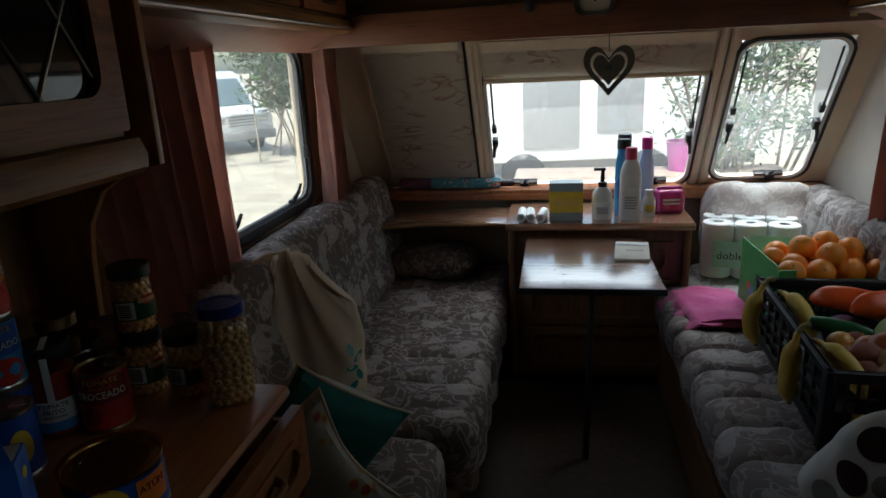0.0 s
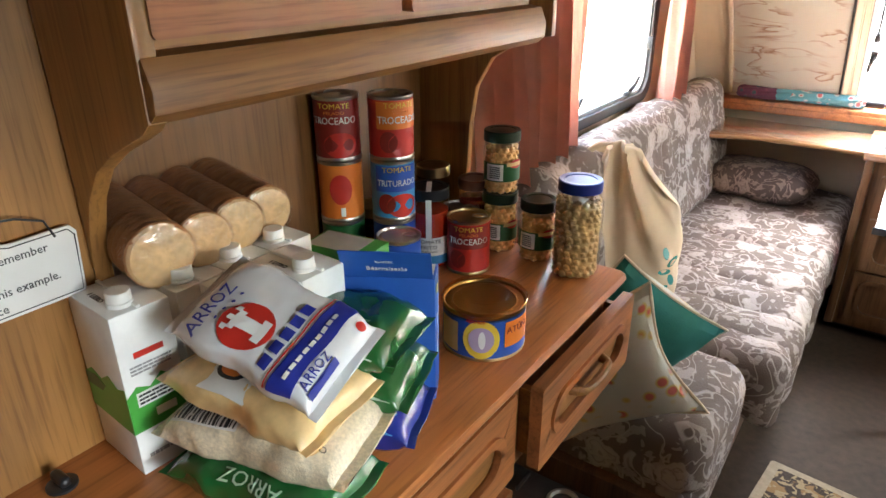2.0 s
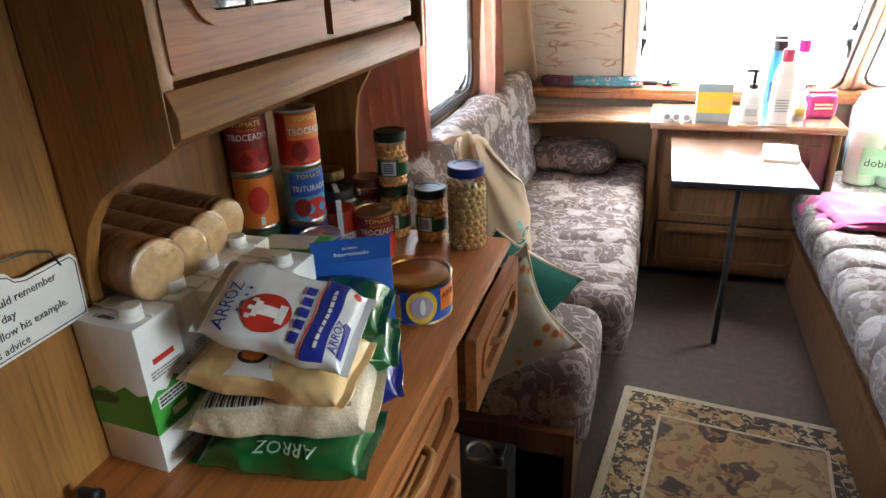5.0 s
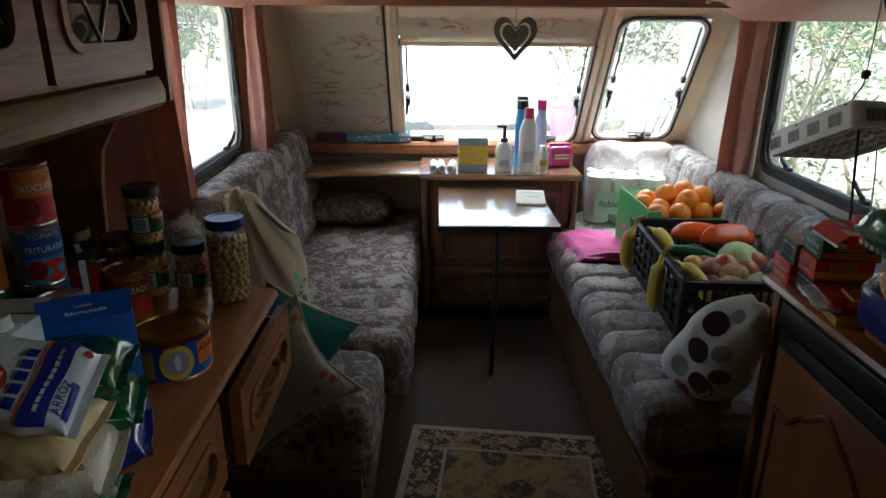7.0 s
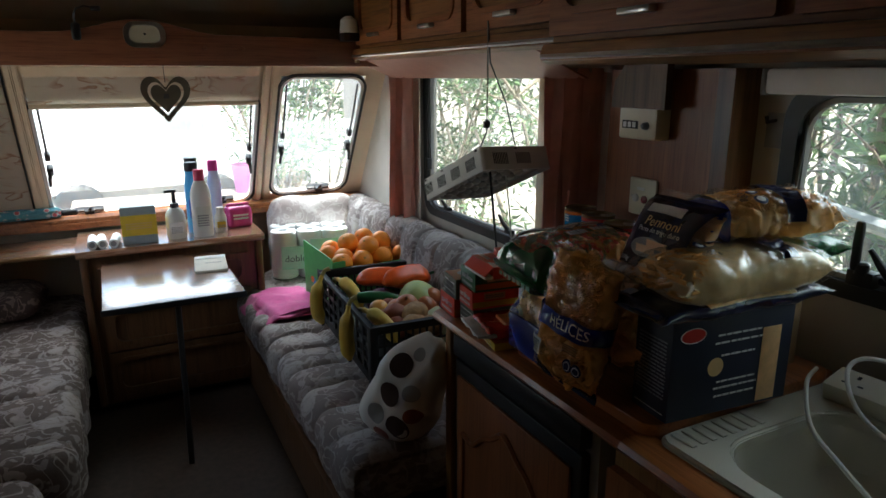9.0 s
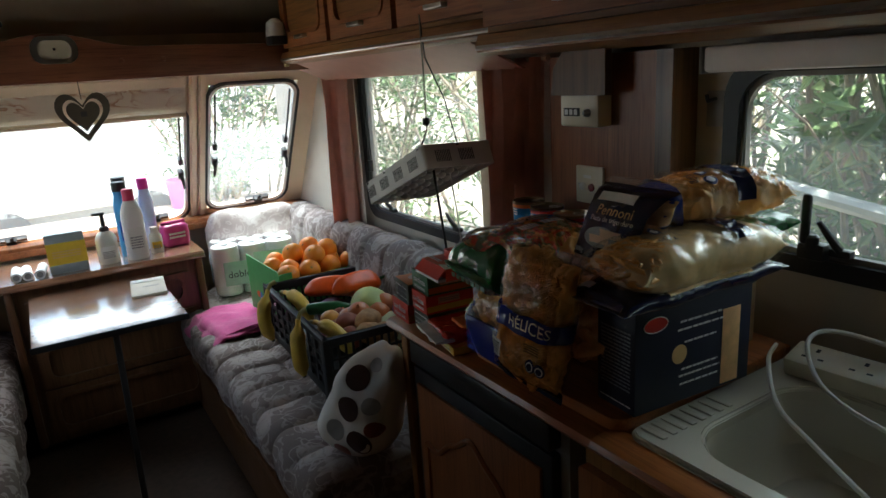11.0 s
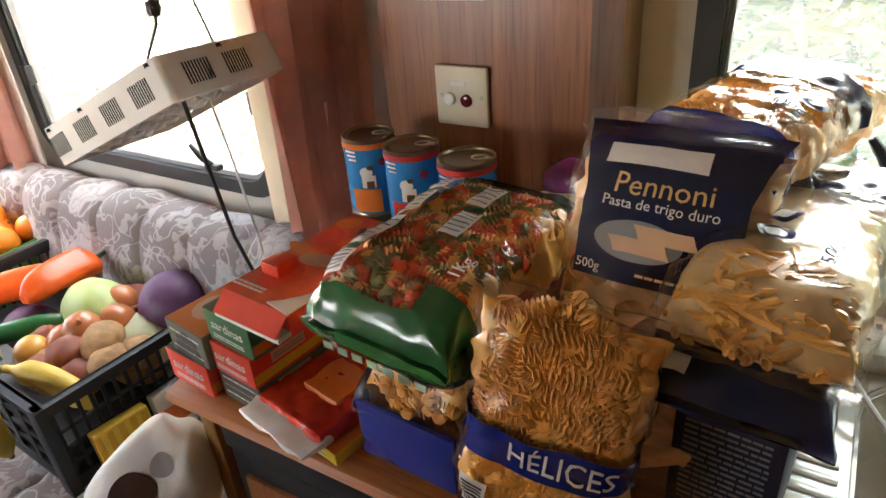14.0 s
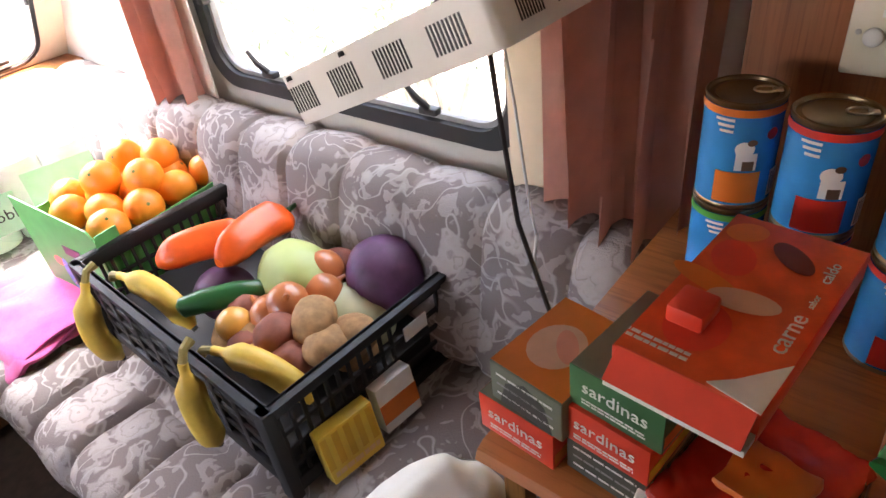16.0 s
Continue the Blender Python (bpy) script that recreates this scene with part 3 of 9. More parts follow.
locker = thing("glazed_locker", "oak overhead locker with leaded glass doors", "locker", (LOCK, 2.152, 1.235))
D = XL - LOCK
bm = boxed(D, -0.02, 0.0, 0.69, 0.02, 0.62)
part("body", bm, OAK_Y, locker)
bm = prism([(D, 0.0), (-0.004, 0.0), (0.008, 0.01), (0.01, 0.03), (0.0, 0.055), (-0.02, 0.058), (D, 0.058)], 0.70, "y", 0.0, bev=0.003)
part("bottom_rail", bm, OAK_Y, locker, "rounded oak bottom rail")
for y0, w in ((0.015, 0.325), (0.36, 0.32)):
    fr, mo = raised_door(w, 0.50)
    for b_ in (fr, mo):
        bmesh.ops.translate(b_, verts=b_.verts, vec=(-0.018, y0, 0.068))
    door = part("door", fr, CHERRY, locker, "moulded cherry-coloured door")
    part("moulding", mo, CHERRY, door)
    g = boxed(-0.014, -0.010, y0 + 0.045, y0 + w - 0.045, 0.113, 0.525)
    part("glass", g, MIRRORY, door, "dark reflecting glass")
    y1, z1, yw, zh = y0 + 0.05, 0.118, w - 0.10, 0.40
    for k in range(-4, 5):
        for s in (1, -1):
            # diagonal lead, clipped to the glass
            pts = []
            for q in range(41):
                z = q / 40 * zh
                y = yw * 0.5 + k * 0.12 + s * z * 0.62 - s * zh * 0.31
                if 0.004 < y < yw - 0.004:
                    pts.append((-0.0085, y1 + y, z1 + z))
            if len(pts) > 2:
                part("lead_strip", tube([pts[0], pts[-1]], 0.0028, 5), LEAD, door)

panel = thing("tall_cabinet", "oak tall cabinet side with a rounded edge", "cabinet", (-0.905, 2.172, 0.0))
part("body", boxed(XL + 0.905, 0.0, -1.57, 0.0, 0.0, ZC - 0.002, 0.0), OAK, panel)
arc = [(LOCK + 0.903, ZC - 0.004), (LOCK + 0.903, 1.236), (0.150, 1.226), (0.125, 1.214), (0.09, 1.198), (0.055, 1.175), (0.028, 1.14), (0.012, 1.10), (0.004, 1.06), (0.0005, 1.03), (0.0005, ZC - 0.004)]
part("side_panel", prism(arc, 0.02, "y", -0.022, None, 0.003), OAK, panel, "oak locker end with a curved bracket")

prof = [(XL + 0.002, 0.0), (-0.925, 0.0), (-0.915, 0.06), (-0.905, 0.22), (-0.893, 0.29), (-0.86, 0.345), (-0.81, 0.375), (LOCK - 0.002, 0.39), (LOCK - 0.002, 1.0), (XL + 0.002, 1.0)]
END_PROFILE = prof
board = thing("sideboard", "oak sideboard with moulded drawers, top drawer pulled open", "sideboard", (LX, 1.55, 0.0))
bm = boxed(XL - LX, -0.03, 0.0, 0.985, 0.06, 0.82)
box(bm, XL - LX, -0.03, 0.9852, 1.335, 0.64, 0.82)
box(bm, XL - LX, -0.25, 0.9852, 1.335, 0.06, 0.6398)
part("body", bm, OAK, board)
part("plinth", boxed(XL - LX, -0.06, 0.0, 1.32, 0.0, 0.06), DARKWOOD, board)
part("end_panel", prism([(a - LX, b + 0.851) for a, b in END_PROFILE], 0.015, "y", 1.345, bev=0.002), OAK, board, "tall dark oak end panel")
bm = prism([(XL - LX, 0.822), (-0.012, 0.822), (0.0, 0.828), (0.004, 0.836), (0.0, 0.846), (-0.01, 0.85), (XL - LX, 0.85)], 1.345, "y", 0.0, bev=0.002)
part("top", bm, TOP, board, "worn orange-brown laminate top")


def drawer(y0, w, z0, h, out):
    fr, mo = raised_door(w, h, frame_w=0.045, thick=0.02)
    inner = boxed(-0.002, 0.012, 0.02, w - 0.02, 0.02, h - 0.02)
    for b_ in (fr, mo, inner):
        bmesh.ops.translate(b_, verts=b_.verts, vec=(-0.03 + out, y0, z0))
    d = part("drawer", fr, CHERRY, board, "cherry-coloured drawer front, pulled open" if out else "cherry-coloured drawer front")
    part("moulding", mo, CHERRY, d)
    part("panel", inner, OAK_Y, d)
    hb = handle_bar(0.12)
    bmesh.ops.translate(hb, verts=hb.verts, vec=(-0.022 + out, y0 + w / 2, z0 + h / 2))
    part("handle", hb, OAK_Y, d, "bowed pale wooden handle")
    if out:
        part("drawer_side", boxed(-0.3, -0.03 + out, y0 + 0.015, y0 + 0.027, z0 + 0.01, z0 + h - 0.02), OAK_Y, d)
        part("drawer_side", boxed(-0.3, -0.03 + out, y0 + w - 0.027, y0 + w - 0.015, z0 + 0.01, z0 + h - 0.02), OAK_Y, d)
        part("drawer_bottom", boxed(-0.3, -0.03 + out, y0 + 0.027, y0 + w - 0.027, z0 + 0.005, z0 + 0.012), OAK_Y, d)


drawer(1.003, 0.36, 0.655, 0.148, 0.026)
drawer(0.53, 0.445, 0.655, 0.15, 0.0)
for y0, w in ((0.53, 0.445),):
    fr, mo = raised_door(w, 0.54, frame_w=0.055, thick=0.02)
    inner = boxed(-0.002, 0.012, 0.02, w - 0.02, 0.02, 0.52)
    for b_ in (fr, mo, inner):
        bmesh.ops.translate(b_, verts=b_.verts, vec=(-0.03, y0, 0.09))
    d = part("cupboard_door", fr, CHERRY_Z, board)
    part("moulding", mo, CHERRY_Z, d)
    part("panel", inner, OAK, d)
    hb = handle_bar(0.10)
    bmesh.ops.translate(hb, verts=hb.verts, vec=(-0.02, y0 + w * 0.75, 0.585))
    part("handle", hb, OAK_Y, d)

# ---- lockers over the windows ----


def overhead(name, side, x, y0, y1, z0, z1, doors, label):
    """A run of overhead lockers; side +1: on the right wall, facing -x."""
    ob = thing(name, label, "locker", (x, y0, z0))
    wall_x = (XR if side > 0 else XL) - x
    f = lambda v: v * -side
    a, b_ = sorted((wall_x - side * 0.002, f(-0.022)))
    part("body", boxed(a, b_, 0, y1 - y0, 0.03, z1 - z0), OAK_Y, ob)
    prof = [(wall_x - side * 0.002, 0.0), (f(-0.01), 0.0), (f(0.008), 0.006), (f(0.012), 0.02), (f(0.004), 0.04), (f(-0.02), 0.044), (wall_x - side * 0.002, 0.044)]
    part("bottom_rail", prism(prof, y1 - y0, "y", 0.0, bev=0.002), OAK_Y, ob, "rounded wooden rail")
    tr = [(f(0.0125), 0.010), (f(0.015), 0.014), (f(0.0125), 0.020)]
    part("trim_strip", prism(tr, y1 - y0 - 0.01, "y", 0.005), STEEL, ob, "thin bright trim strip")
    w = (y1 - y0) / doors
    for i in range(doors):
        fr, mo = raised_door(w - 0.03, z1 - z0 - 0.10, frame_w=0.05)
        inner = boxed(-0.002, 0.010, 0.045, w - 0.075, 0.045, z1 - z0 - 0.145)
        for q in (fr, mo, inner):
            if side > 0:
                bmesh.ops.scale(q, verts=q.verts, vec=(-1, 1, 1))
                bmesh.ops.reverse_faces(q, faces=q.faces[:])
            bmesh.ops.translate(q, verts=q.verts, vec=(f(-0.018), i * w + 0.015, 0.055))
        d = part("door", fr, CHERRY, ob, "moulded cherry-coloured door")
        part("moulding", mo, CHERRY, d)
        part("panel", inner, OAK_Y, d)
        hb = boxed(0.0, 0.02, -0.04, 0.04, -0.006, 0.006, 0.003)
        if side > 0:
            bmesh.ops.scale(hb, verts=hb.verts, vec=(-1, 1, 1))
            bmesh.ops.reverse_faces(hb, faces=hb.faces[:])
        bmesh.ops.translate(hb, verts=hb.verts, vec=(f(0.0), i * w + w / 2, 0.085))
        part("handle", hb, STEEL, d, "slim metal catch")
    return ob


overhead("overhead_locker", 1, 0.75, 2.83, 4.145, 1.462, ZC - 0.005, 3, "wooden overhead lockers above the window")
overhead("overhead_locker", 1, 0.70, 0.6, 2.822, 1.425, ZC - 0.005, 4, "wooden overhead lockers above the kitchen worktop")
overhead("overhead_locker", -1, -0.79, 2.91, 4.145, 1.485, ZC - 0.005, 3, "wooden overhead lockers above the window")
for side, name in ((1, "pelmet_right"), (-1, "pelmet_left")):
    x0 = 0.80 if side > 0 else -0.84
    x1 = 0.955 if side > 0 else -0.955
    zt, zb = (1.462, 1.395) if side > 0 else (1.485, 1.43)
    bm = prism([(x0, zt), (x0 + side * 0.012, zt), (x1 + side * 0.012, zb), (x1, zb)], 1.26 if side > 0 else 1.30, "y", 3.0 if side > 0 else 2.915)
    setting(name, bm, PELMET, "pinkish slanting curtain pelmet board", "pelmet")
bm = prism([(2.70, 1.425), (2.83, 1.425), (2.86, 1.39), (2.87, 1.33), (2.70, 1.33)], 0.02, "x", 0.93)
solo("locker_bracket", bm, DARKWOOD, "dark wooden bracket under the overhead lockers", "bracket")

# ---- benches ----


def quilt(axis, step, depth, wide=0.012, amp=0.006, seed=0.0, seams=()):
    """Stuffing between stitched seams square to an axis."""
    def fn(p, nrm):
        d = abs((p[axis] / step + 100.5) % 1.0 - 0.5) * step
        v = -depth * math.exp(-(d / wide) ** 2) - depth * 0.16 * math.cos(2 * math.pi * p[axis] / step)
        for ax, at in seams:
            v -= depth * math.exp(-((p[ax] - at) / wide) ** 2)
        return v + amp * bumps(p, 9.0, seed)
    return fn


bench = thing("bench_seat", "upholstered bench with taupe flowered quilted cushions", "bench", (0, 0, 0))
part("base", boxed(XL, -0.42, 3.0, 4.98, 0.0, 0.27, 0.004), DARKWOOD, bench, "dark wooden bench base")
bm = soft(0.345, 0.775, 0.085, 0.06, (26, 90, 8), quilt(1, 0.165, 0.010, 0.008, 0.012, 1.0, ((0, 0.12),)), (-0.655, 4.185, 0.37))
for v in bm.verts:  # the front edge rolls down over the base
    k = max(0.0, (v.co.x + 0.46) / 0.15)
    if v.co.z < 0.37:
        v.co.z -= 0.07 * k
part("seat_cushion", bm, SEAT, bench, "quilted seat cushion")
bm = soft(0.09, 0.86, 0.235, 0.075, (8, 80, 22), quilt(1, 0.33, 0.008, 0.012, 0.016, 5.0, ((2, 0.10),)), (0, 0, 0), pose(0, 0, 0, 0, -12, 0).to_3x3())
bmesh.ops.translate(bm, verts=bm.verts, vec=(-0.925, 4.02, 0.655))
part("back_cushion", bm, SEAT, bench, "thick flowered back cushion")
bm = soft(0.262, 0.195, 0.14, 0.07, (24, 22, 14), lambda p, n: 0.01 * bumps(p, 8, 3) - 0.01 * math.exp(-((p.z + 0.02) / 0.01) ** 2) * (n.y < -0.5), (-0.65, 3.225, 0.31))
part("end_cushion", bm, SEAT, bench, "short end cushion by the sideboard")
part("end_board", boxed(-0.93, -0.44, 3.0, 3.02, 0.02, 0.20, 0.004), OAK, bench)

bench = thing("bench_seat", "upholstered bench with grey flowered channel-quilted cushions", "bench", (0, 0, 0))
part("base", boxed(0.33, XR, 2.99, 4.98, 0.0, 0.29, 0.004), DARKWOOD, bench, "dark wooden bench base")
part("edge_rail", boxed(0.312, 0.33, 2.99, 4.9, 0.24, 0.275, 0.004), DARKWOOD, bench, "wooden front rail")
bm = soft(0.36, 0.94, 0.085, 0.065, (26, 110, 10), quilt(1, 0.155, 0.014, 0.006, 0.009, 9.0, ((0, -0.17),)), (0.65, 3.95, 0.385))
part("seat_cushion", bm, SEAT_R, bench, "channel-quilted seat cushion")
bm = soft(0.085, 0.95, 0.185, 0.082, (12, 140, 20), quilt(1, 0.165, 0.013, 0.008, 0.009, 13.0), (0, 0, 0), pose(0, 0, 0, 0, 13, 0).to_3x3())
bmesh.ops.translate(bm, verts=bm.verts, vec=(0.958, 3.94, 0.635))
part("back_cushion", bm, SEAT_R, bench, "channel-quilted back cushion")

# ---- chest of drawers and sliding table ----
chest = thing("drawer_chest", "dark wooden chest between the benches under the window", "chest", (0.06, 4.53, 0.0))
part("body", boxed(-0.35, 0.35, 0.02, 0.36, 0.05, 0.71), DARKWOOD, chest)
part("plinth", boxed(-0.36, 0.40, 0.10, 0.34, 0.0, 0.05), BLACK, chest)
bm = prism([(-0.03, 0.708), (-0.022, 0.708), (0.36, 0.708), (0.36, 0.737), (-0.03, 0.737), (-0.038, 0.728), (-0.038, 0.717)], 0.735, "x", -0.368, bev=0.002)
part("top", bm, TABLE, chest, "reddish laminate top")
for z0, h in ((0.50, 0.15), (0.29, 0.20), (0.08, 0.20)):
    fr, mo = raised_door(0.60, h, frame_w=0.035, thick=0.016)
    m4 = pose(-0.30, 0.022, z0, 0, 0, -90)
    for b_ in (fr, mo):
        bmesh.ops.transform(b_, matrix=m4 @ Matrix.Diagonal((1, 1, 1, 1)), verts=b_.verts)
        bmesh.ops.translate(b_, verts=b_.verts, vec=(0, 0, 0))
    d = part("drawer", fr, DARKWOOD, chest)
    part("moulding", mo, DARKWOOD, d)
for s in (-1, 1):
    part("corner_post", boxed(s * 0.345 - 0.015, s * 0.345 + 0.015, -0.004, 0.03, 0.05, 0.706, 0.008), DARKWOOD, chest)

flap = thing("pull_out_table", "small pull-out laminate table with a dark edge", "table", (0.0, 3.885, 0.0))
part("tabletop", boxed(-0.222, 0.226, 0.0, 0.62, 0.664, 0.682, 0.003), TABLE, flap)
part("edging", boxed(-0.226, 0.230, -0.005, 0.0, 0.662, 0.683, 0.002), BLACK, flap, "dark table edging")
part("leg", tube([(0.02, 0.22, 0.664), (0.0, 0.12, 0.0)], 0.011, 10), BLACK, flap, "single dark metal leg")

tbl = thing("corner_shelf", "curved wooden corner shelf beside the chest", "shelf", (0, 0, 0))
pts = [(-0.305, 4.60), (-0.305, 4.90), (-1.0, 4.90), (-0.97, 4.62), (-0.83, 4.545)]
pts += [(-0.80 + 0.03 * i, 4.555 + 0.05 * math.sin(i / 5 * math.pi / 2)) for i in range(1, 6)]
part("tabletop", prism(pts, 0.018, "z", 0.70, bev=0.003), TABLE, tbl)
part("edging", tube([(p[0], p[1] - 0.002, 0.709) for p in pts[3:]] + [(-0.305, 4.598, 0.709)], 0.008, 8), OAK_X, tbl, "pale worn edge strip")
part("bracket", boxed(-0.95, -0.3, 4.86, 4.885, 0.64, 0.70), DARKWOOD, tbl)

# ---- right: worktop, fridge, sink ----
unit = thing("kitchen_unit", "wooden kitchen base unit with panelled doors", "kitchen unit", (0.55, 0.6, 0.0))
bm = boxed(0.03, XR - 0.55, 0.0, 1.80, 0.06, 0.70)
box(bm, 0.03, 0.05, 0.0, 1.80, 0.7002, 0.82)
part("body", bm, OAK, unit)
part("plinth", boxed(0.07, XR - 0.55, 0.0, 1.80, 0.0, 0.06), BLACK, unit)
for y0, w in ((0.5, 0.42), (0.95, 0.42), (1.40, 0.40)):
    fr, mo = raised_door(w, 0.66, frame_w=0.055)
    inner = boxed(-0.002, 0.010, 0.05, w - 0.05, 0.05, 0.61)
    for q in (fr, mo, inner):
        bmesh.ops.scale(q, verts=q.verts, vec=(-1, 1, 1))
        bmesh.ops.reverse_faces(q, faces=q.faces[:])
        bmesh.ops.translate(q, verts=q.verts, vec=(0.03, y0, 0.09))
    d = part("cupboard_door", fr, CHERRY_Z, unit)
    part("moulding", mo, CHERRY_Z, d)
    part("panel", inner, OAK, d)

fridge = thing("fridge", "built-in fridge with an arched wooden door panel", "fridge", (0.55, 2.44, 0.0))
part("body", boxed(0.03, XR - 0.55, 0.0, 0.52, 0.04, 0.82), GREYP, fridge, "dark grey fridge body")
part("door_frame", boxed(0.006, 0.03, 0.02, 0.51, 0.08, 0.735, 0.006), BLACK, fridge, "black rimmed fridge door")
part("vent_strip", boxed(0.0, 0.03, 0.02, 0.51, 0.745, 0.80, 0.004), BLACK, fridge, "dark control strip")
bm = boxed(-0.002, 0.008, 0.045, 0.485, 0.10, 0.70, 0.004)
dp = part("door_panel", bm, CHERRY_Z, fridge, "cherry-coloured door panel")
arch = [(0.08, 0.13), (0.45, 0.13), (0.45, 0.56)]
arch += [(0.45 - 0.37 * i / 24, 0.56 + 0.09 * (0.5 - 0.5 * math.cos(2 * math.pi * i / 24)) ** 1.4 - 0.012 * math.sin(4 * math.pi * i / 24) ** 2) for i in range(25)]
bm = tube([(-0.004, a, c) for a, c in arch], 0.007, 6, None, True)
part("moulding", bm, CHERRY_Z, dp, "arched raised moulding")
part("side_panel", boxed(0.0, XR - 0.55, 0.522, 0.55, 0.0, 0.82, 0.004), OAK, fridge)

wt = thing("worktop", "orange-brown laminate worktop with a cut-out for the sink", "worktop", (0, 0, 0))
edge = [(0.535, 0.822), (0.521, 0.828), (0.516, 0.836), (0.521, 0.846), (0.532, 0.85)]
part("slab", prism(edge + [(XR, 0.85), (XR, 0.822)], 0.665, "y", 2.33, bev=0.002), TOP, wt)
part("slab_front", prism(edge + [(0.575, 0.85), (0.575, 0.822)], 1.73, "y", 0.6), TOP, wt)
bd = thing("chopping_board", "wooden sink cover board with rounded corners", "board", (0.79, 2.51, 0.851))
part("board", prism(rounded(-0.235, 0.22, -0.205, 0.185, 0.03), 0.022, "z", 0.0, bev=0.004), TOP, bd)

sink = thing("sink", "white enamelled sink and drainer", "sink", (0.80, 1.85, 0.85))
ENAMEL = paint("cream_enamel", (0.60, 0.56, 0.47), 0.22, 0, 0.03, 8.0, 0.05, Coat_Weight=0.6)
bm = bmesh.new()
ring(bm, rounded(-0.235, 0.22, -0.6, 0.455, 0.03, 6), rounded(-0.19, 0.12, -0.25, 0.385, 0.08, 6), "z", -0.02, 0.008)
bmesh.ops.bevel(bm, geom=[e for e in bm.edges if e.calc_face_angle(0) > 0.9 and e.verts[0].co.z > 0], offset=0.006, segments=3, affect="EDGES")
part("rim", bm, ENAMEL, sink, "cream enamel rim")
bm = bmesh.new()
o = rounded(-0.192, 0.122, -0.252, 0.387, 0.082, 6)
i_ = rounded(-0.15, 0.08, -0.21, 0.345, 0.06, 6)
a = [bm.verts.new((u, v, 0.004)) for u, v in o]
b_ = [bm.verts.new((u * 0.97, v * 0.97, -0.09)) for u, v in o]
c = [bm.verts.new((u, v, -0.13)) for u, v in i_]
for p0, p1 in ((a, b_), (b_, c)):
    for k in range(len(p0)):
        j = (k + 1) % len(p0)
        bm.faces.new((p0[j], p0[k], p1[k], p1[j]))
bm.faces.new(c)
part("bowl", bm, ENAMEL, sink, "cream enamel bowl")

# upright panel with the switches, and the plain piece beside it
setting("wall_panel_wood", boxed(0.985, XR - 0.001, 2.60, 2.935, 0.85, 1.415), CHERRY_Z, "reddish wood-foil wall panel by the window", "panel")
setting("wall_panel_dark", boxed(0.97, XR - 0.002, 2.56, 2.60, 0.85, 1.415), DARKWOOD, "dark upright wooden trim", "trim")
setting("trim_window_post", boxed(1.012, XR - 0.001, 3.215, 3.285, 0.80, 1.41, 0.006), CREAM_TRIM, "cream upright trim beside the window", "trim")

# ---- curtains ----


def curtain(name, x, inward, y0, y1, z0, z1, folds, material, label, gather=0.75, lean=0.0, lining=None):
    """Hanging folds along y, gathered a little towards the hem."""
    c = thing(name, label, "curtain", (x, (y0 + y1) / 2, z0))
    hy = (y1 - y0) / 2
    bm = bmesh.new()
    n, m = folds * 10, 16
    rows = []
    for k in range(m + 1):
        f = k / m
        z = (z1 - z0) * f
        w = hy * (gather + (1 - gather) * f ** 1.5)
        row = []
        for i in range(n + 1):
            u = 2 * i / n - 1
            ph = folds * math.pi * (u + 1) + 0.6 * math.sin(3 * u + 2 * f)
            d = (0.024 + 0.014 * (1 - f)) * math.sin(ph) + 0.009 * math.sin(2.3 * ph + 1 + 3 * f)
            row.append(bm.verts.new((inward * (0.045 + d), u * w + 0.012 * math.cos(ph) + lean * (1 - f), z)))
        rows.append(row)
    for a_, b2 in zip(rows, rows[1:]):
        for i in range(n):
            bm.faces.new((a_[i], a_[i + 1], b2[i + 1], b2[i]))
    bmesh.ops.solidify(bm, geom=bm.faces[:], thickness=0.002)
    part("cloth", bm, material, c)
    part("heading", tube([(inward * 0.035, -hy, z1 - z0 - 0.004), (inward * 0.035, hy, z1 - z0 - 0.004)], 0.007, 8), LINING, c, "gathered heading on a rail")
    if lining:
        part("lining", boxed(inward * 0.004 if inward > 0 else -0.008, inward * 0.008 if inward > 0 else -0.004, -hy * 0.8 + lean * 0.4, hy * 0.8 + lean * 0.4, 0.0, z1 - z0 - 0.01), LINING, c, "pale lining")
    return c


curtain("curtain", XL + 0.03, 1, 2.925, 3.52, 0.74, 1.45, 7, CURTAIN, "terracotta curtain hanging beside the sideboard", 0.82, 0.05)
curtain("curtain", XL + 0.03, 1, 4.22, 4.48, 0.84, 1.45, 3, CURTAIN, "gathered terracotta curtain by the front corner", 0.7, 0.0)
curtain("curtain", XR - 0.03, -1, 4.10, 4.36, 0.80, 1.43, 3, CURTAIN_R, "gathered rose curtain with a pale lining", 0.75, 0.0, True)
curtain("curtain", XR - 0.035, -1, 2.935, 3.20, 0.70, 1.42, 4, CURTAIN_R, "rose curtain hanging beside the wood panel", 0.85, 0.0)


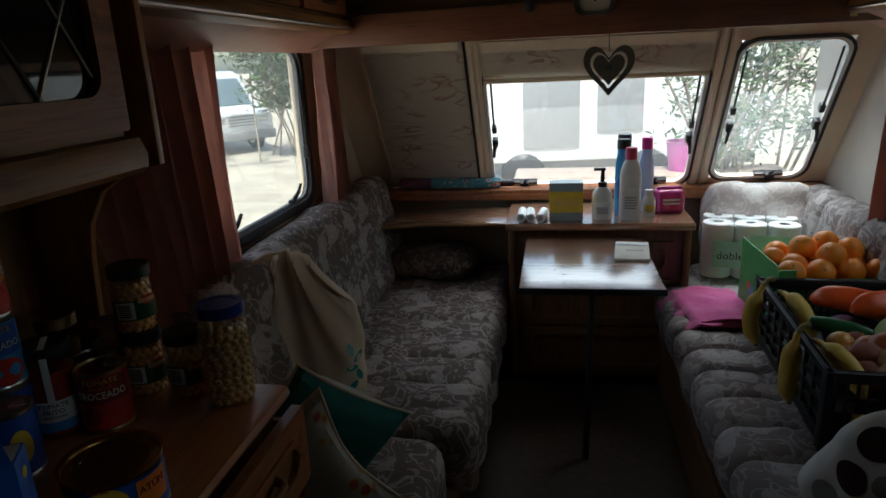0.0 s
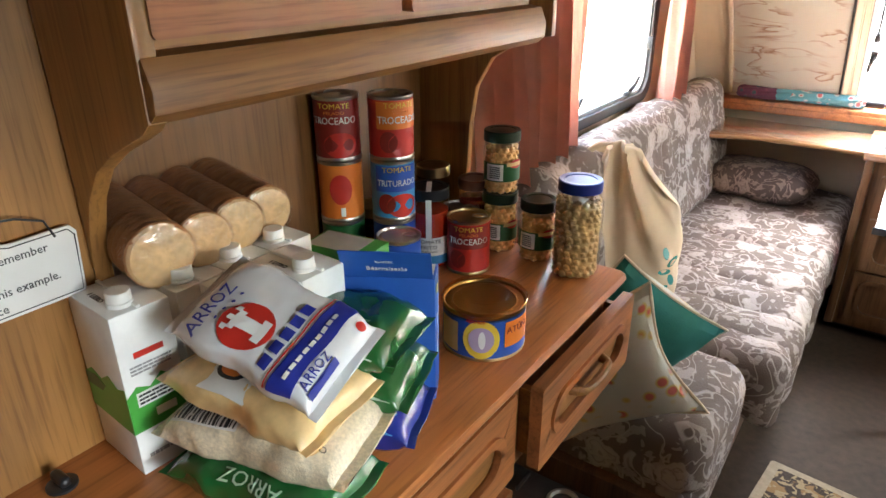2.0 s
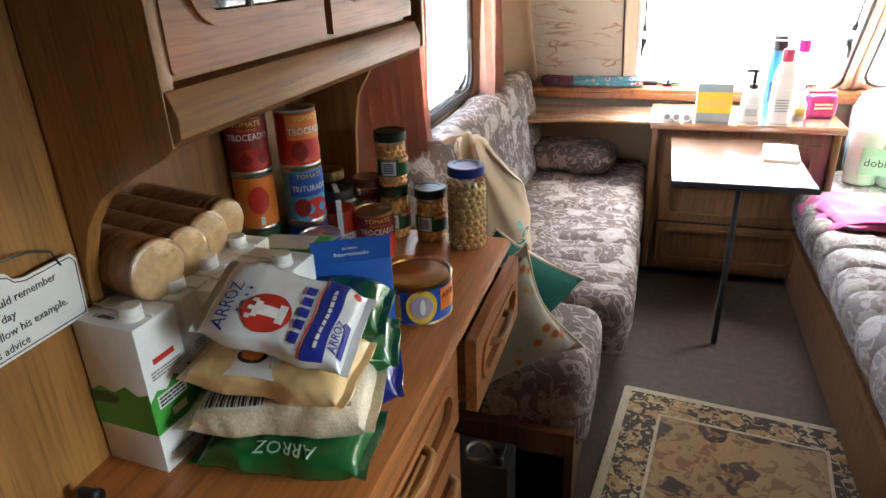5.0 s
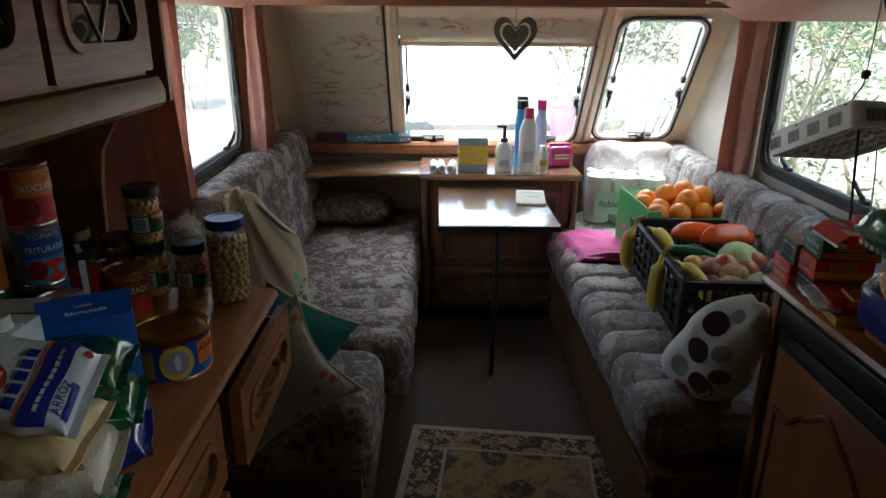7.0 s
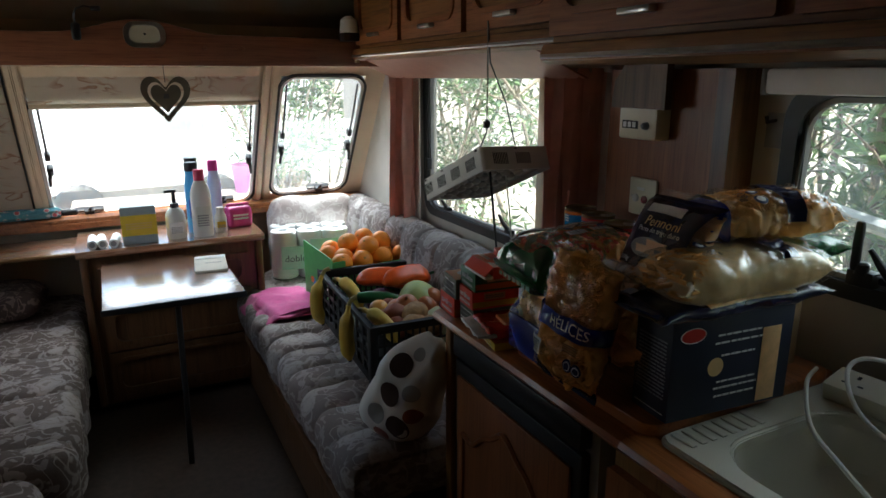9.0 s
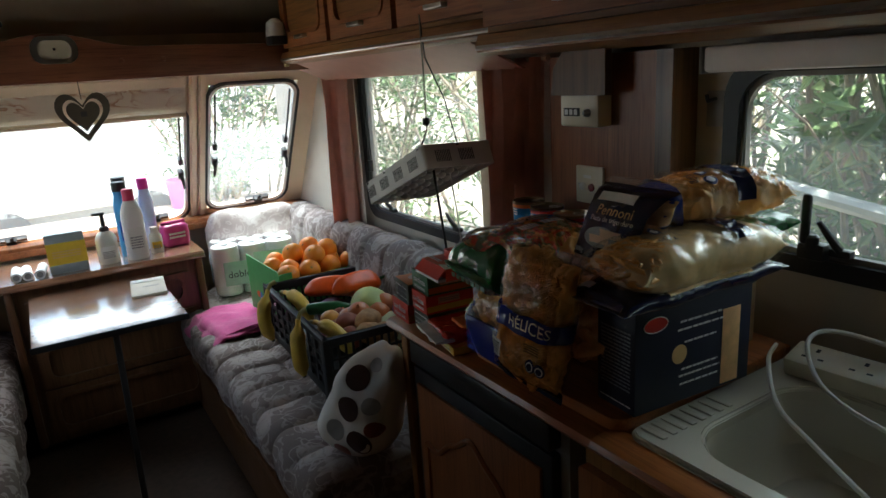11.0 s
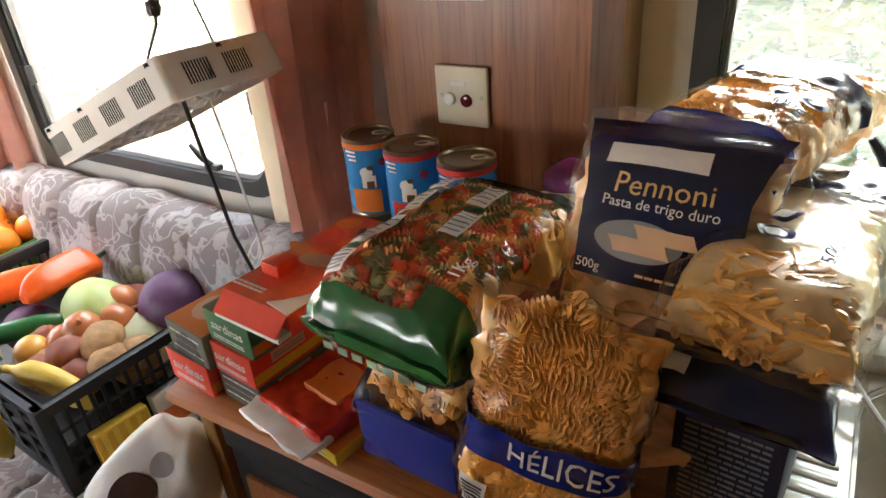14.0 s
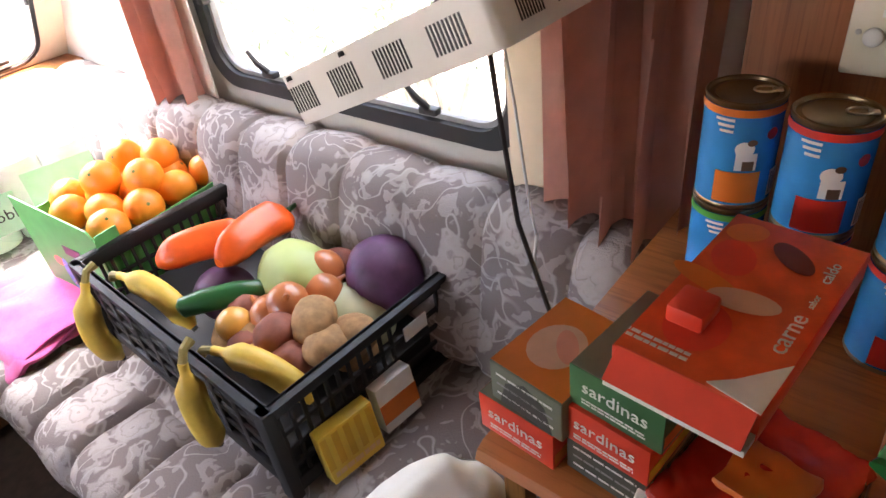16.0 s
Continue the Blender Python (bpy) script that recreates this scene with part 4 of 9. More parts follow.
# ---- rug ----
def rug_material(name, ground, blot, spot, leaf, scale):
    """Woven pile with big flowers, their hearts and small leaves on a ground colour."""
    m, t, b = nodes_of(name)
    v = coords(t)
    warp = t.nodes.new("ShaderNodeVectorMath")
    warp.operation = "MULTIPLY_ADD"
    nz = t.nodes.new("ShaderNodeTexNoise")
    nz.inputs["Scale"].default_value, nz.inputs["Detail"].default_value = scale * 2.4, 1.0
    t.links.new(v, nz.inputs["Vector"])
    warp.inputs[1].default_value = (0.09, 0.09, 0.0)
    t.links.new(nz.outputs["Color"], warp.inputs[0])
    t.links.new(v, warp.inputs[2])
    vo = t.nodes.new("ShaderNodeTexVoronoi")
    vo.inputs["Scale"].default_value = scale
    t.links.new(warp.outputs[0], vo.inputs["Vector"])
    flower = ramp(t, vo.outputs[0], [(0.0, spot), (0.10, spot), (0.12, ground), (0.17, ground), (0.19, blot), (0.43, blot), (0.46, ground)])
    lf = ramp(t, noise_tex(t, v, scale * 3.4, 1, 0.5, 1.2), [(0.56, (0, 0, 0)), (0.58, (1, 1, 1))])
    col = mix(t, lf, flower, leaf)
    wear = ramp(t, noise_tex(t, v, 3.0, 3), [(0.3, (0.8, 0.8, 0.8)), (0.7, (1.1, 1.1, 1.1))])
    t.links.new(mix(t, 1.0, col, wear, "MULTIPLY"), b.inputs["Base Color"])
    put(b, Roughness=0.95, Sheen_Weight=0.2)
    bump(t, b, noise_tex(t, v, 500.0, 2), 0.6, 0.002)
    return m


RUG = rug_material("rug_pile", (0.29, 0.19, 0.08), (0.045, 0.024, 0.018), (0.26, 0.04, 0.035), (0.20, 0.095, 0.035), 8.0)
RUG_BAND = rug_material("rug_band_pile", (0.05, 0.03, 0.022), (0.33, 0.20, 0.08), (0.28, 0.06, 0.045), (0.42, 0.32, 0.18), 13.0)
FRINGE = paint("rug_border", (0.43, 0.36, 0.26), 0.95, 0, 0.15, 60.0, 0.5, 400.0)
rug = thing("rug", "patterned brown and red rug with a cream border", "rug", m=pose(-0.03, 2.80, 0.0, 0, 0, -6.5))
part("rug_field", boxed(-0.24, 0.24, -0.66, 0.665, 0.001, 0.012, 0.003), RUG, rug, "beige field with dark brown and red flowers")
bm = ring(bmesh.new(), rounded(-0.345, 0.345, -0.765, 0.77, 0.008), rounded(-0.24, 0.24, -0.66, 0.665, 0.006), "z", 0.001, 0.0115)
part("dark_band", bm, RUG_BAND, rug, "dark brown flowered band")
bm = ring(bmesh.new(), rounded(-0.372, 0.372, -0.79, 0.795, 0.01), rounded(-0.345, 0.345, -0.765, 0.77, 0.006), "z", 0.001, 0.010)
part("border", bm, FRINGE, rug, "cream woven border")
bm = ring(bmesh.new(), rounded(-0.246, 0.246, -0.666, 0.671, 0.006), rounded(-0.236, 0.236, -0.656, 0.661, 0.006), "z", 0.0116, 0.0135)
part("inner_line", bm, FRINGE, rug)

# darker than the other oak foil: part of the alcove's shade is in this colour
setting("wall_panel_alcove", boxed(XL + 0.001, XL + 0.012, 2.174, 2.888, 0.852, 1.30), wood("alcove_foil_shaded", (0.20, 0.085, 0.024), "z", 0.45, 0.05, 0.72), "oak back panel of the sideboard alcove", "panel")


# ---- packaged goods: shapes shared by many things ----
def text(body, size, material, parent, m, name="lettering", bend=0.0, squeeze=1.0, thick=0.0003):
    """Raised lettering in the xy plane of m, centred; bend: the radius of a can that it wraps, with z up the can."""
    cu = bpy.data.curves.new(name, "FONT")
    cu.body, cu.size, cu.align_x, cu.align_y, cu.extrude = body, size, "CENTER", "CENTER", thick
    cu.resolution_u = 2
    tmp = new("tmp_text", cu)
    bpy.context.view_layer.update()
    me = bpy.data.meshes.new_from_object(tmp.evaluated_get(bpy.context.evaluated_depsgraph_get()))
    bpy.data.objects.remove(tmp)
    me.name = name
    for v in me.vertices:
        x, y, z = v.co.x * squeeze, v.co.y, v.co.z
        if bend:
            a = x / bend
            r = bend + 0.0006 + z
            v.co = Vector((r * math.sin(a), -r * math.cos(a), y))
        else:
            v.co = Vector((x, y, z))
    me.transform(m)
    me.materials.clear()
    me.materials.append(material)
    ob = new(name, me)
    ob.parent = parent
    return ob


def bars(parent, m, w, h, rows, material, name="small_print", seed=0, fill=0.55):
    """Unreadable print: rows of short flat bars, as one part."""
    rnd = random.Random(seed)
    bm = bmesh.new()
    for r in range(rows):
        y = h / 2 - (r + 0.5) * h / rows
        x = -w / 2
        while x < w / 2 - 0.001:
            l = min(rnd.uniform(0.06, 0.22) * w, w / 2 - x)
            box(bm, x, x + l * 0.85, y - h / rows * fill / 2, y + h / rows * fill / 2, 0, 0.0003)
            x += l
    bmesh.ops.transform(bm, matrix=m, verts=bm.verts)
    return part(name, bm, material, parent, kind="stuff", smooth=False)


def wrap(R, a0, a1, z0, z1, off=0.0004, n=16, bm=None):
    """A curved patch on a can between two angles (0 faces -y)."""
    bm = bm or bmesh.new()
    k = max(2, int(n * abs(a1 - a0) / 90) + 1)
    lo, hi = [], []
    for i in range(k + 1):
        a = radians(a0 + (a1 - a0) * i / k)
        lo.append(bm.verts.new(((R + off) * math.sin(a), -(R + off) * math.cos(a), z0)))
        hi.append(bm.verts.new(((R + off) * math.sin(a), -(R + off) * math.cos(a), z1)))
    for i in range(k):
        bm.faces.new((lo[i], lo[i + 1], hi[i + 1], hi[i]))
    return bm


def blotch(R, a, z, ra, rz, off=0.0006, n=20):
    """A round printed patch on a can."""
    bm = bmesh.new()
    c = bm.verts.new(((R + off) * math.sin(radians(a)), -(R + off) * math.cos(radians(a)), z))
    vs = []
    for i in range(n):
        q = 2 * math.pi * i / n
        b = radians(a) + ra / R * math.cos(q)
        vs.append(bm.verts.new(((R + off) * math.sin(b), -(R + off) * math.cos(b), z + rz * math.sin(q))))
    for i in range(n):
        bm.faces.new((c, vs[i], vs[(i + 1) % n]))
    return bm


def disc(rx, ry, z=0.0, n=24, m=None):
    bm = bmesh.new()
    vs = [bm.verts.new((rx * math.cos(2 * math.pi * i / n), ry * math.sin(2 * math.pi * i / n), z)) for i in range(n)]
    bm.faces.new(vs)
    if m is not None:
        bmesh.ops.transform(bm, matrix=m, verts=bm.verts)
    return bm


def ink(name, c, rough=0.35, **kw):
    return paint(name, c, rough, 0, 0.07, 30.0, 0.04, 200.0, **kw)


RED, DARKRED, ORANGE, YELLOW = ink("print_red", (0.55, 0.03, 0.02)), ink("print_dark_red", (0.25, 0.02, 0.015)), ink("print_orange", (0.75, 0.2, 0.03)), ink("print_yellow", (0.8, 0.55, 0.06))
WHITE, NAVY, BLUE, SKY = ink("print_white", (0.8, 0.8, 0.78)), ink("print_navy", (0.012, 0.02, 0.08)), ink("print_blue", (0.02, 0.09, 0.42)), ink("print_sky_blue", (0.05, 0.3, 0.62))
GREEN, DKGREEN, INKBLACK, TEAL = ink("print_green", (0.06, 0.38, 0.06)), ink("print_dark_green", (0.01, 0.1, 0.025)), ink("print_black", (0.015, 0.015, 0.018)), ink("print_teal", (0.02, 0.28, 0.25))
ROYAL = ink("print_royal_blue", (0.02, 0.035, 0.3))
GOLDINK = ink("print_gold", (0.75, 0.5, 0.22))


def can(name, R, H, body, label, group, m, dress=None, ring_pull=True, lid=None):
    """A food can: tin body with rims, printed sleeve, lid with a ring pull."""
    c = thing(name, label, "can", group=group, m=m)
    prof = [(0.0, 0.0015), (R * 0.9, 0.0015), (R * 0.97, 0.0), (R, 0.002), (R, 0.004), (R - 0.0012, 0.006), (R - 0.0012, H - 0.006), (R, H - 0.004), (R, H - 0.001),
            (R - 0.001, H), (R - 0.003, H - 0.001), (R - 0.004, H - 0.004), (R * 0.8, H - 0.004), (R * 0.76, H - 0.003), (R * 0.7, H - 0.004), (0.0, H - 0.004)]
    part("tin", lathe(prof, 32), lid or STEEL, c, "ridged tin with rims")
    part("sleeve", wrap(R - 0.001, -180, 180, 0.006, H - 0.006, 0.0003), body, c, "printed paper sleeve")
    if ring_pull:
        bm = tube([(R * 0.45 + R * 0.28 * math.cos(q), R * 0.2 * math.sin(q), H - 0.001) for q in [2 * math.pi * i / 14 for i in range(14)]], 0.0012, 6, None, True)
        box(bm, R * 0.62, R * 0.86, -0.004, 0.004, H - 0.0035, H - 0.0005, 0.001)
        part("ring_pull", bm, STEEL, c, "ring pull")
    if dress:
        dress(c, R, H)
    return c


def tomato_dress(words, top, art, big=0.016):
    def dress(c, R, H):
        part("upper_band", wrap(R, -60, 60, H * 0.5, H - 0.008, 0.0004), top, c)
        part("picture", blotch(R, 12, H * 0.26, R * 0.75, H * 0.2), art, c, "printed tomatoes")
        part("picture_edge", blotch(R, -30, H * 0.3, R * 0.4, H * 0.17, 0.0005), DARKRED, c)
        text(words[0], 0.012, YELLOW, c, Matrix.Translation((0, 0, H * 0.86)), "word", R + 0.0006, 1.1)
        if words[1]:
            text(words[1], 0.007, ORANGE, c, Matrix.Translation((0, 0, H * 0.76)), "word", R + 0.0006, 1.3)
        text(words[2], big, WHITE, c, Matrix.Translation((0, 0, H * 0.64)), "word", R + 0.0006, 0.85)
    return dress


def face(x, y, z, deg):
    """A pose whose -y side is turned by deg about z."""
    return pose(x, y, z, 0, 0, deg)


CANS = "food cans on the sideboard"
CX = -42  # turn that brings a can's print to the aisle
can("tomato_can", 0.0375, 0.104, DARKRED, "tall can of chopped tomatoes on a stack", CANS, face(-0.985, 2.618, 1.060, 38), tomato_dress(("TOMATE", "PELADO", "TROCEADO"), DARKRED, RED))
can("tomato_can", 0.0375, 0.104, ORANGE, "orange and red tomato can in a stack", CANS, face(-0.985, 2.618, 0.955, 38),
    lambda c, R, H: (part("picture", blotch(R, 5, H * 0.55, R * 0.5, H * 0.25), RED, c, "printed pepper"), part("barcode", wrap(R, 2, 14, H * 0.1, H * 0.25, 0.0006), WHITE, c)))
can("bean_can", 0.0375, 0.104, DKGREEN, "dark green can below a stack of tomato cans", CANS, face(-0.985, 2.618, 0.850, 30))
can("tomato_can", 0.0375, 0.104, RED, "red can of chopped tomatoes on a stack", CANS, face(-0.915, 2.672, 1.060, 62), tomato_dress(("TOMATE", "PELADO", "TROCEADO"), ORANGE, RED))
can("tomato_can", 0.0375, 0.104, SKY, "blue and yellow can of crushed tomatoes", CANS, face(-0.915, 2.672, 0.955, 52), tomato_dress(("TOMATE", "", "TRITURADO"), BLUE, RED, 0.015))
can("tomato_can", 0.0375, 0.104, BLUE, "dark blue can below a stack of tomato cans", CANS, face(-0.915, 2.672, 0.850, 40))
can("tomato_can", 0.039, 0.10, RED, "opened red can of chopped tomatoes", CANS, face(-0.812, 2.752, 0.850, 33), tomato_dress(("TOMATE", "PELADO", "TROCEADO"), DARKRED, RED), True, BRASS)
can("vegetable_can", 0.037, 0.075, NAVY, "low dark blue can on the sideboard", CANS, face(-0.95, 2.50, 0.850, 20), None, True)
can("vegetable_can", 0.037, 0.10, BLUE, "blue can with a printed side", CANS, face(-0.86, 2.615, 0.850, 35),
    lambda c, R, H: part("picture", blotch(R, 30, H * 0.5, R * 0.4, H * 0.25), YELLOW, c))
can("vegetable_can", 0.036, 0.085, GREEN, "small green can behind the jars", CANS, face(-0.872, 2.815, 0.850, 35))
can("vegetable_can", 0.036, 0.075, NAVY, "low dark can beside the milk cartons", CANS, face(-0.985, 2.42, 0.850, 35))


def tuna_dress(c, R, H):
    part("badge", blotch(R, 8, H * 0.5, 0.026, 0.030, 0.0006), YELLOW, c, "round yellow badge")
    part("badge_inner", blotch(R, 8, H * 0.5, 0.018, 0.020, 0.0009), ink("badge_lilac", (0.45, 0.35, 0.5)), c)
    part("badge_picture", blotch(R, 9, H * 0.5, 0.005, 0.014, 0.0012), WHITE, c)
    text("Abre fácil", 0.0085, RED, c, Matrix.Translation((0, 0, H * 0.90)), "word", R + 0.0006, 0.8)
    part("plate", wrap(R, 40, 85, H * 0.3, H * 0.85, 0.0006), ORANGE, c)
    t = text("ATÚN", 0.014, DARKRED, c, pose(0, 0, H * 0.66, 0, 0, 60), "word", R + 0.001)
    part("side_picture", wrap(R, -60, -25, H * 0.15, H * 0.8, 0.0006), GOLDINK, c)


t_ = can("tuna_can", 0.060, 0.072, BLUE, "wide blue tuna can with a plastic lid", CANS, face(-0.657, 2.556, 0.850, 20), tuna_dress, False, BRASS)
LIDP = clear("amber_lid", 0.15, (0.85, 0.7, 0.5), 0.1)
part("plastic_lid", lathe([(0.0615, 0.064), (0.062, 0.075), (0.060, 0.077), (0.035, 0.0765), (0.034, 0.078), (0.032, 0.0765), (0.0, 0.0765)], 36), LIDP, t_, "clear amber plastic lid")

CHICK = paint("chickpea", (0.86, 0.48, 0.18), 0.4, 0, 0.15, 40.0)


def ball(bm, c, r, n=1, squash=1.0):
    res = bmesh.ops.create_icosphere(bm, subdivisions=n, radius=r)
    bmesh.ops.translate(bm, verts=res["verts"], vec=c)


def quick_balls(pts, r, subdiv=1):
    """Many small round pieces as one mesh, laid out quickly."""
    b0 = bmesh.new()
    bmesh.ops.create_icosphere(b0, subdivisions=subdiv, radius=1.0)
    base = [v.co.copy() for v in b0.verts]
    idx = [[v.index for v in f.verts] for f in b0.faces]
    b0.free()
    vs, fs = [], []
    for p, k in pts:
        o = len(vs)
        vs += [Vector(p) + b * r * k for b in base]
        fs += [[o + i for i in f] for f in idx]
    me = bpy.data.meshes.new("pieces")
    me.from_pydata(vs, [], fs)
    bm = bmesh.new()
    bm.from_mesh(me)
    bpy.data.meshes.remove(me)
    return bm


def jar(name, R, H, neck, lid_mat, fill, label, group, m, peas=0.0, dress=None, fill_to=0.86):
    """A glass jar with shoulders, a screw lid and its contents."""
    j = thing(name, label, "jar", group=group, m=m)
    hl = 0.016
    z = H - hl
    prof = [(0, 0.001), (R * 0.85, 0.0), (R * 0.97, 0.006), (R, 0.014), (R, z * 0.78), (R * 0.96, z * 0.86), (neck, z * 0.95), (neck, z)]
    part("glass", lathe(prof, 32), GLASS, j, "clear glass")
    part("lid", lathe([(neck + 0.001, z - 0.004), (neck + 0.0035, z - 0.003), (neck + 0.0035, H - 0.002), (neck + 0.002, H), (neck * 0.8, H - 0.0005), (neck * 0.76, H - 0.0016), (0, H - 0.0014)], 36), lid_mat, j, "screw lid")
    if peas:
        rnd = random.Random(int(R * 1e5) + int(H * 1e4))
        pts = []
        n = int(math.pi * R * R * z * fill_to / (peas ** 3 * 8.2))
        ang = 0.0
        zz = peas
        while zz < z * fill_to:
            k = int(2 * math.pi * (R - peas) / (2.05 * peas))
            off = rnd.random()
            for i in range(k):
                a = 2 * math.pi * (i + off) / k
                rr = R - peas - 0.0015 - rnd.random() * 0.002
                pts.append(((rr * math.cos(a), rr * math.sin(a), zz + rnd.uniform(-0.3, 0.3) * peas), rnd.uniform(0.9, 1.1)))
            k2 = max(3, k // 2)
            for i in range(k2):
                a = 2 * math.pi * (i + off) / k2
                pts.append((((R * 0.5) * math.cos(a), (R * 0.5) * math.sin(a), zz), 1.0))
            zz += peas * 1.75
        part("chickpeas", quick_balls(pts, peas), fill, j, "cooked chickpeas", kind="stuff")
        liquid = lathe([(0, 0.004), (R * 0.8, 0.004), (R * 0.8, z * fill_to), (0, z * fill_to)], 20)
        part("core", liquid, fill, j)
    else:
        part("contents", lathe([(0, 0.003), (R * 0.93, 0.004), (R - 0.002, 0.014), (R - 0.002, z * 0.8), (0, z * 0.82)], 28), fill, j, "dark preserve")
    if dress:
        dress(j, R, H)
    return j


def pea_label(j, R, H):
    part("side_label", wrap(R, -75, 75, H * 0.22, H * 0.52, 0.0008), DKGREEN, j, "dark green paper label")
    part("white_field", wrap(R, -55, -2, H * 0.24, H * 0.5, 0.0012), WHITE, j)
    part("red_patch", blotch(R, 42, H * 0.5, R * 0.45, H * 0.07, 0.0014), RED, j)
    part("name_bar", wrap(R, 8, 62, H * 0.47, H * 0.53, 0.0016), GOLDINK, j)
    bars(j, Matrix.Translation((0, 0, 0)) @ pose(-R * 0.47, -R * 0.92, H * 0.37, 90, 0, -28), R * 0.6, H * 0.2, 6, INKBLACK, "small_print", 4)


JARS = "preserve jars on the sideboard"
DKLID = paint("dark_green_lid", (0.02, 0.045, 0.025), 0.3, 0.3, 0.1)
BLLID = paint("blue_lid", (0.02, 0.05, 0.3), 0.3, 0.2, 0.1)
jar("chickpea_jar", 0.0335, 0.115, 0.030, DKLID, CHICK, "jar of chickpeas with a dark green lid", JARS, face(-0.812, 2.860, 0.850, 35), 0.0062, pea_label)
jar("chickpea_jar", 0.0335, 0.115, 0.030, DKLID, CHICK, "jar of chickpeas stacked on another jar", JARS, face(-0.812, 2.860, 0.966, 38), 0.0062, pea_label)
jar("chickpea_jar", 0.0335, 0.115, 0.030, DKLID, CHICK, "jar of chickpeas with a dark green lid", JARS, face(-0.732, 2.862, 0.850, 22), 0.0062, pea_label)
jar("chickpea_jar", 0.0430, 0.172, 0.034, BLLID, paint("pale_chickpea", (0.7, 0.48, 0.22), 0.4, 0, 0.12, 40.0), "large jar of chickpeas with a blue lid", JARS, face(-0.648, 2.845, 0.850, 20), 0.0072)


def frito_label(j, R, H):
    part("side_label", wrap(R, -60, 60, H * 0.08, H * 0.42, 0.0008), WHITE, j, "white paper label")
    part("label_foot", wrap(R, -60, 60, H * 0.08, H * 0.19, 0.0012), SKY, j)
    text("TOMATE", 0.010, INKBLACK, j, Matrix.Translation((0, 0, H * 0.37)), "word", R + 0.0012, 1.1)
    text("FRITO", 0.010, INKBLACK, j, Matrix.Translation((0, 0, H * 0.30)), "word", R + 0.0012, 1.1)
    text("SIN AZÚCARES", 0.0045, INKBLACK, j, Matrix.Translation((0, 0, H * 0.245)), "word", R + 0.0012, 1.1)
    part("seal_strip", wrap(R, -8, 8, H * 0.42, H * 0.9, 0.001), WHITE, j, "white seal strip over the lid")
    part("seal_top", boxed(-0.0045, 0.0045, -R, R * 0.5, H + 0.0002, H + 0.001), WHITE, j)


SAUCE = ink("tomato_sauce", (0.4, 0.03, 0.012), 0.25)
jar("tomato_jar", 0.036, 0.148, 0.032, INKBLACK, SAUCE, "jar of fried tomato sauce with a white label", JARS, face(-0.880, 2.728, 0.850, 34), 0, frito_label)
jar("preserve_jar", 0.031, 0.13, 0.028, ink("brown_lid", (0.12, 0.05, 0.03)), ink("dark_red_preserve", (0.16, 0.015, 0.012), 0.2), "tall jar of dark red preserve", JARS, face(-0.87, 2.86, 0.850, 30), 0,
    lambda j, R, H: part("side_label", wrap(R, -20, 60, H * 0.15, H * 0.45, 0.0008), RED, j))
jar("preserve_jar", 0.033, 0.15, 0.029, BRASS, ink("olive_preserve", (0.2, 0.11, 0.02), 0.25), "jar of olives with a gold lid", JARS, face(-0.945, 2.83, 0.850, 30), 0)
jar("preserve_jar", 0.030, 0.10, 0.027, BRASS, ink("amber_preserve", (0.3, 0.1, 0.02), 0.25), "small jar with a gold lid", JARS, face(-0.99, 2.70, 0.850, 30), 0)
jar("preserve_jar", 0.030, 0.10, 0.027, RED, SAUCE, "small jar of red sauce", JARS, face(-0.945, 2.44, 0.850, 30), 0)

# ---- milk cartons ----
CARD = ink("white_carton", (0.84, 0.85, 0.83), 0.3)


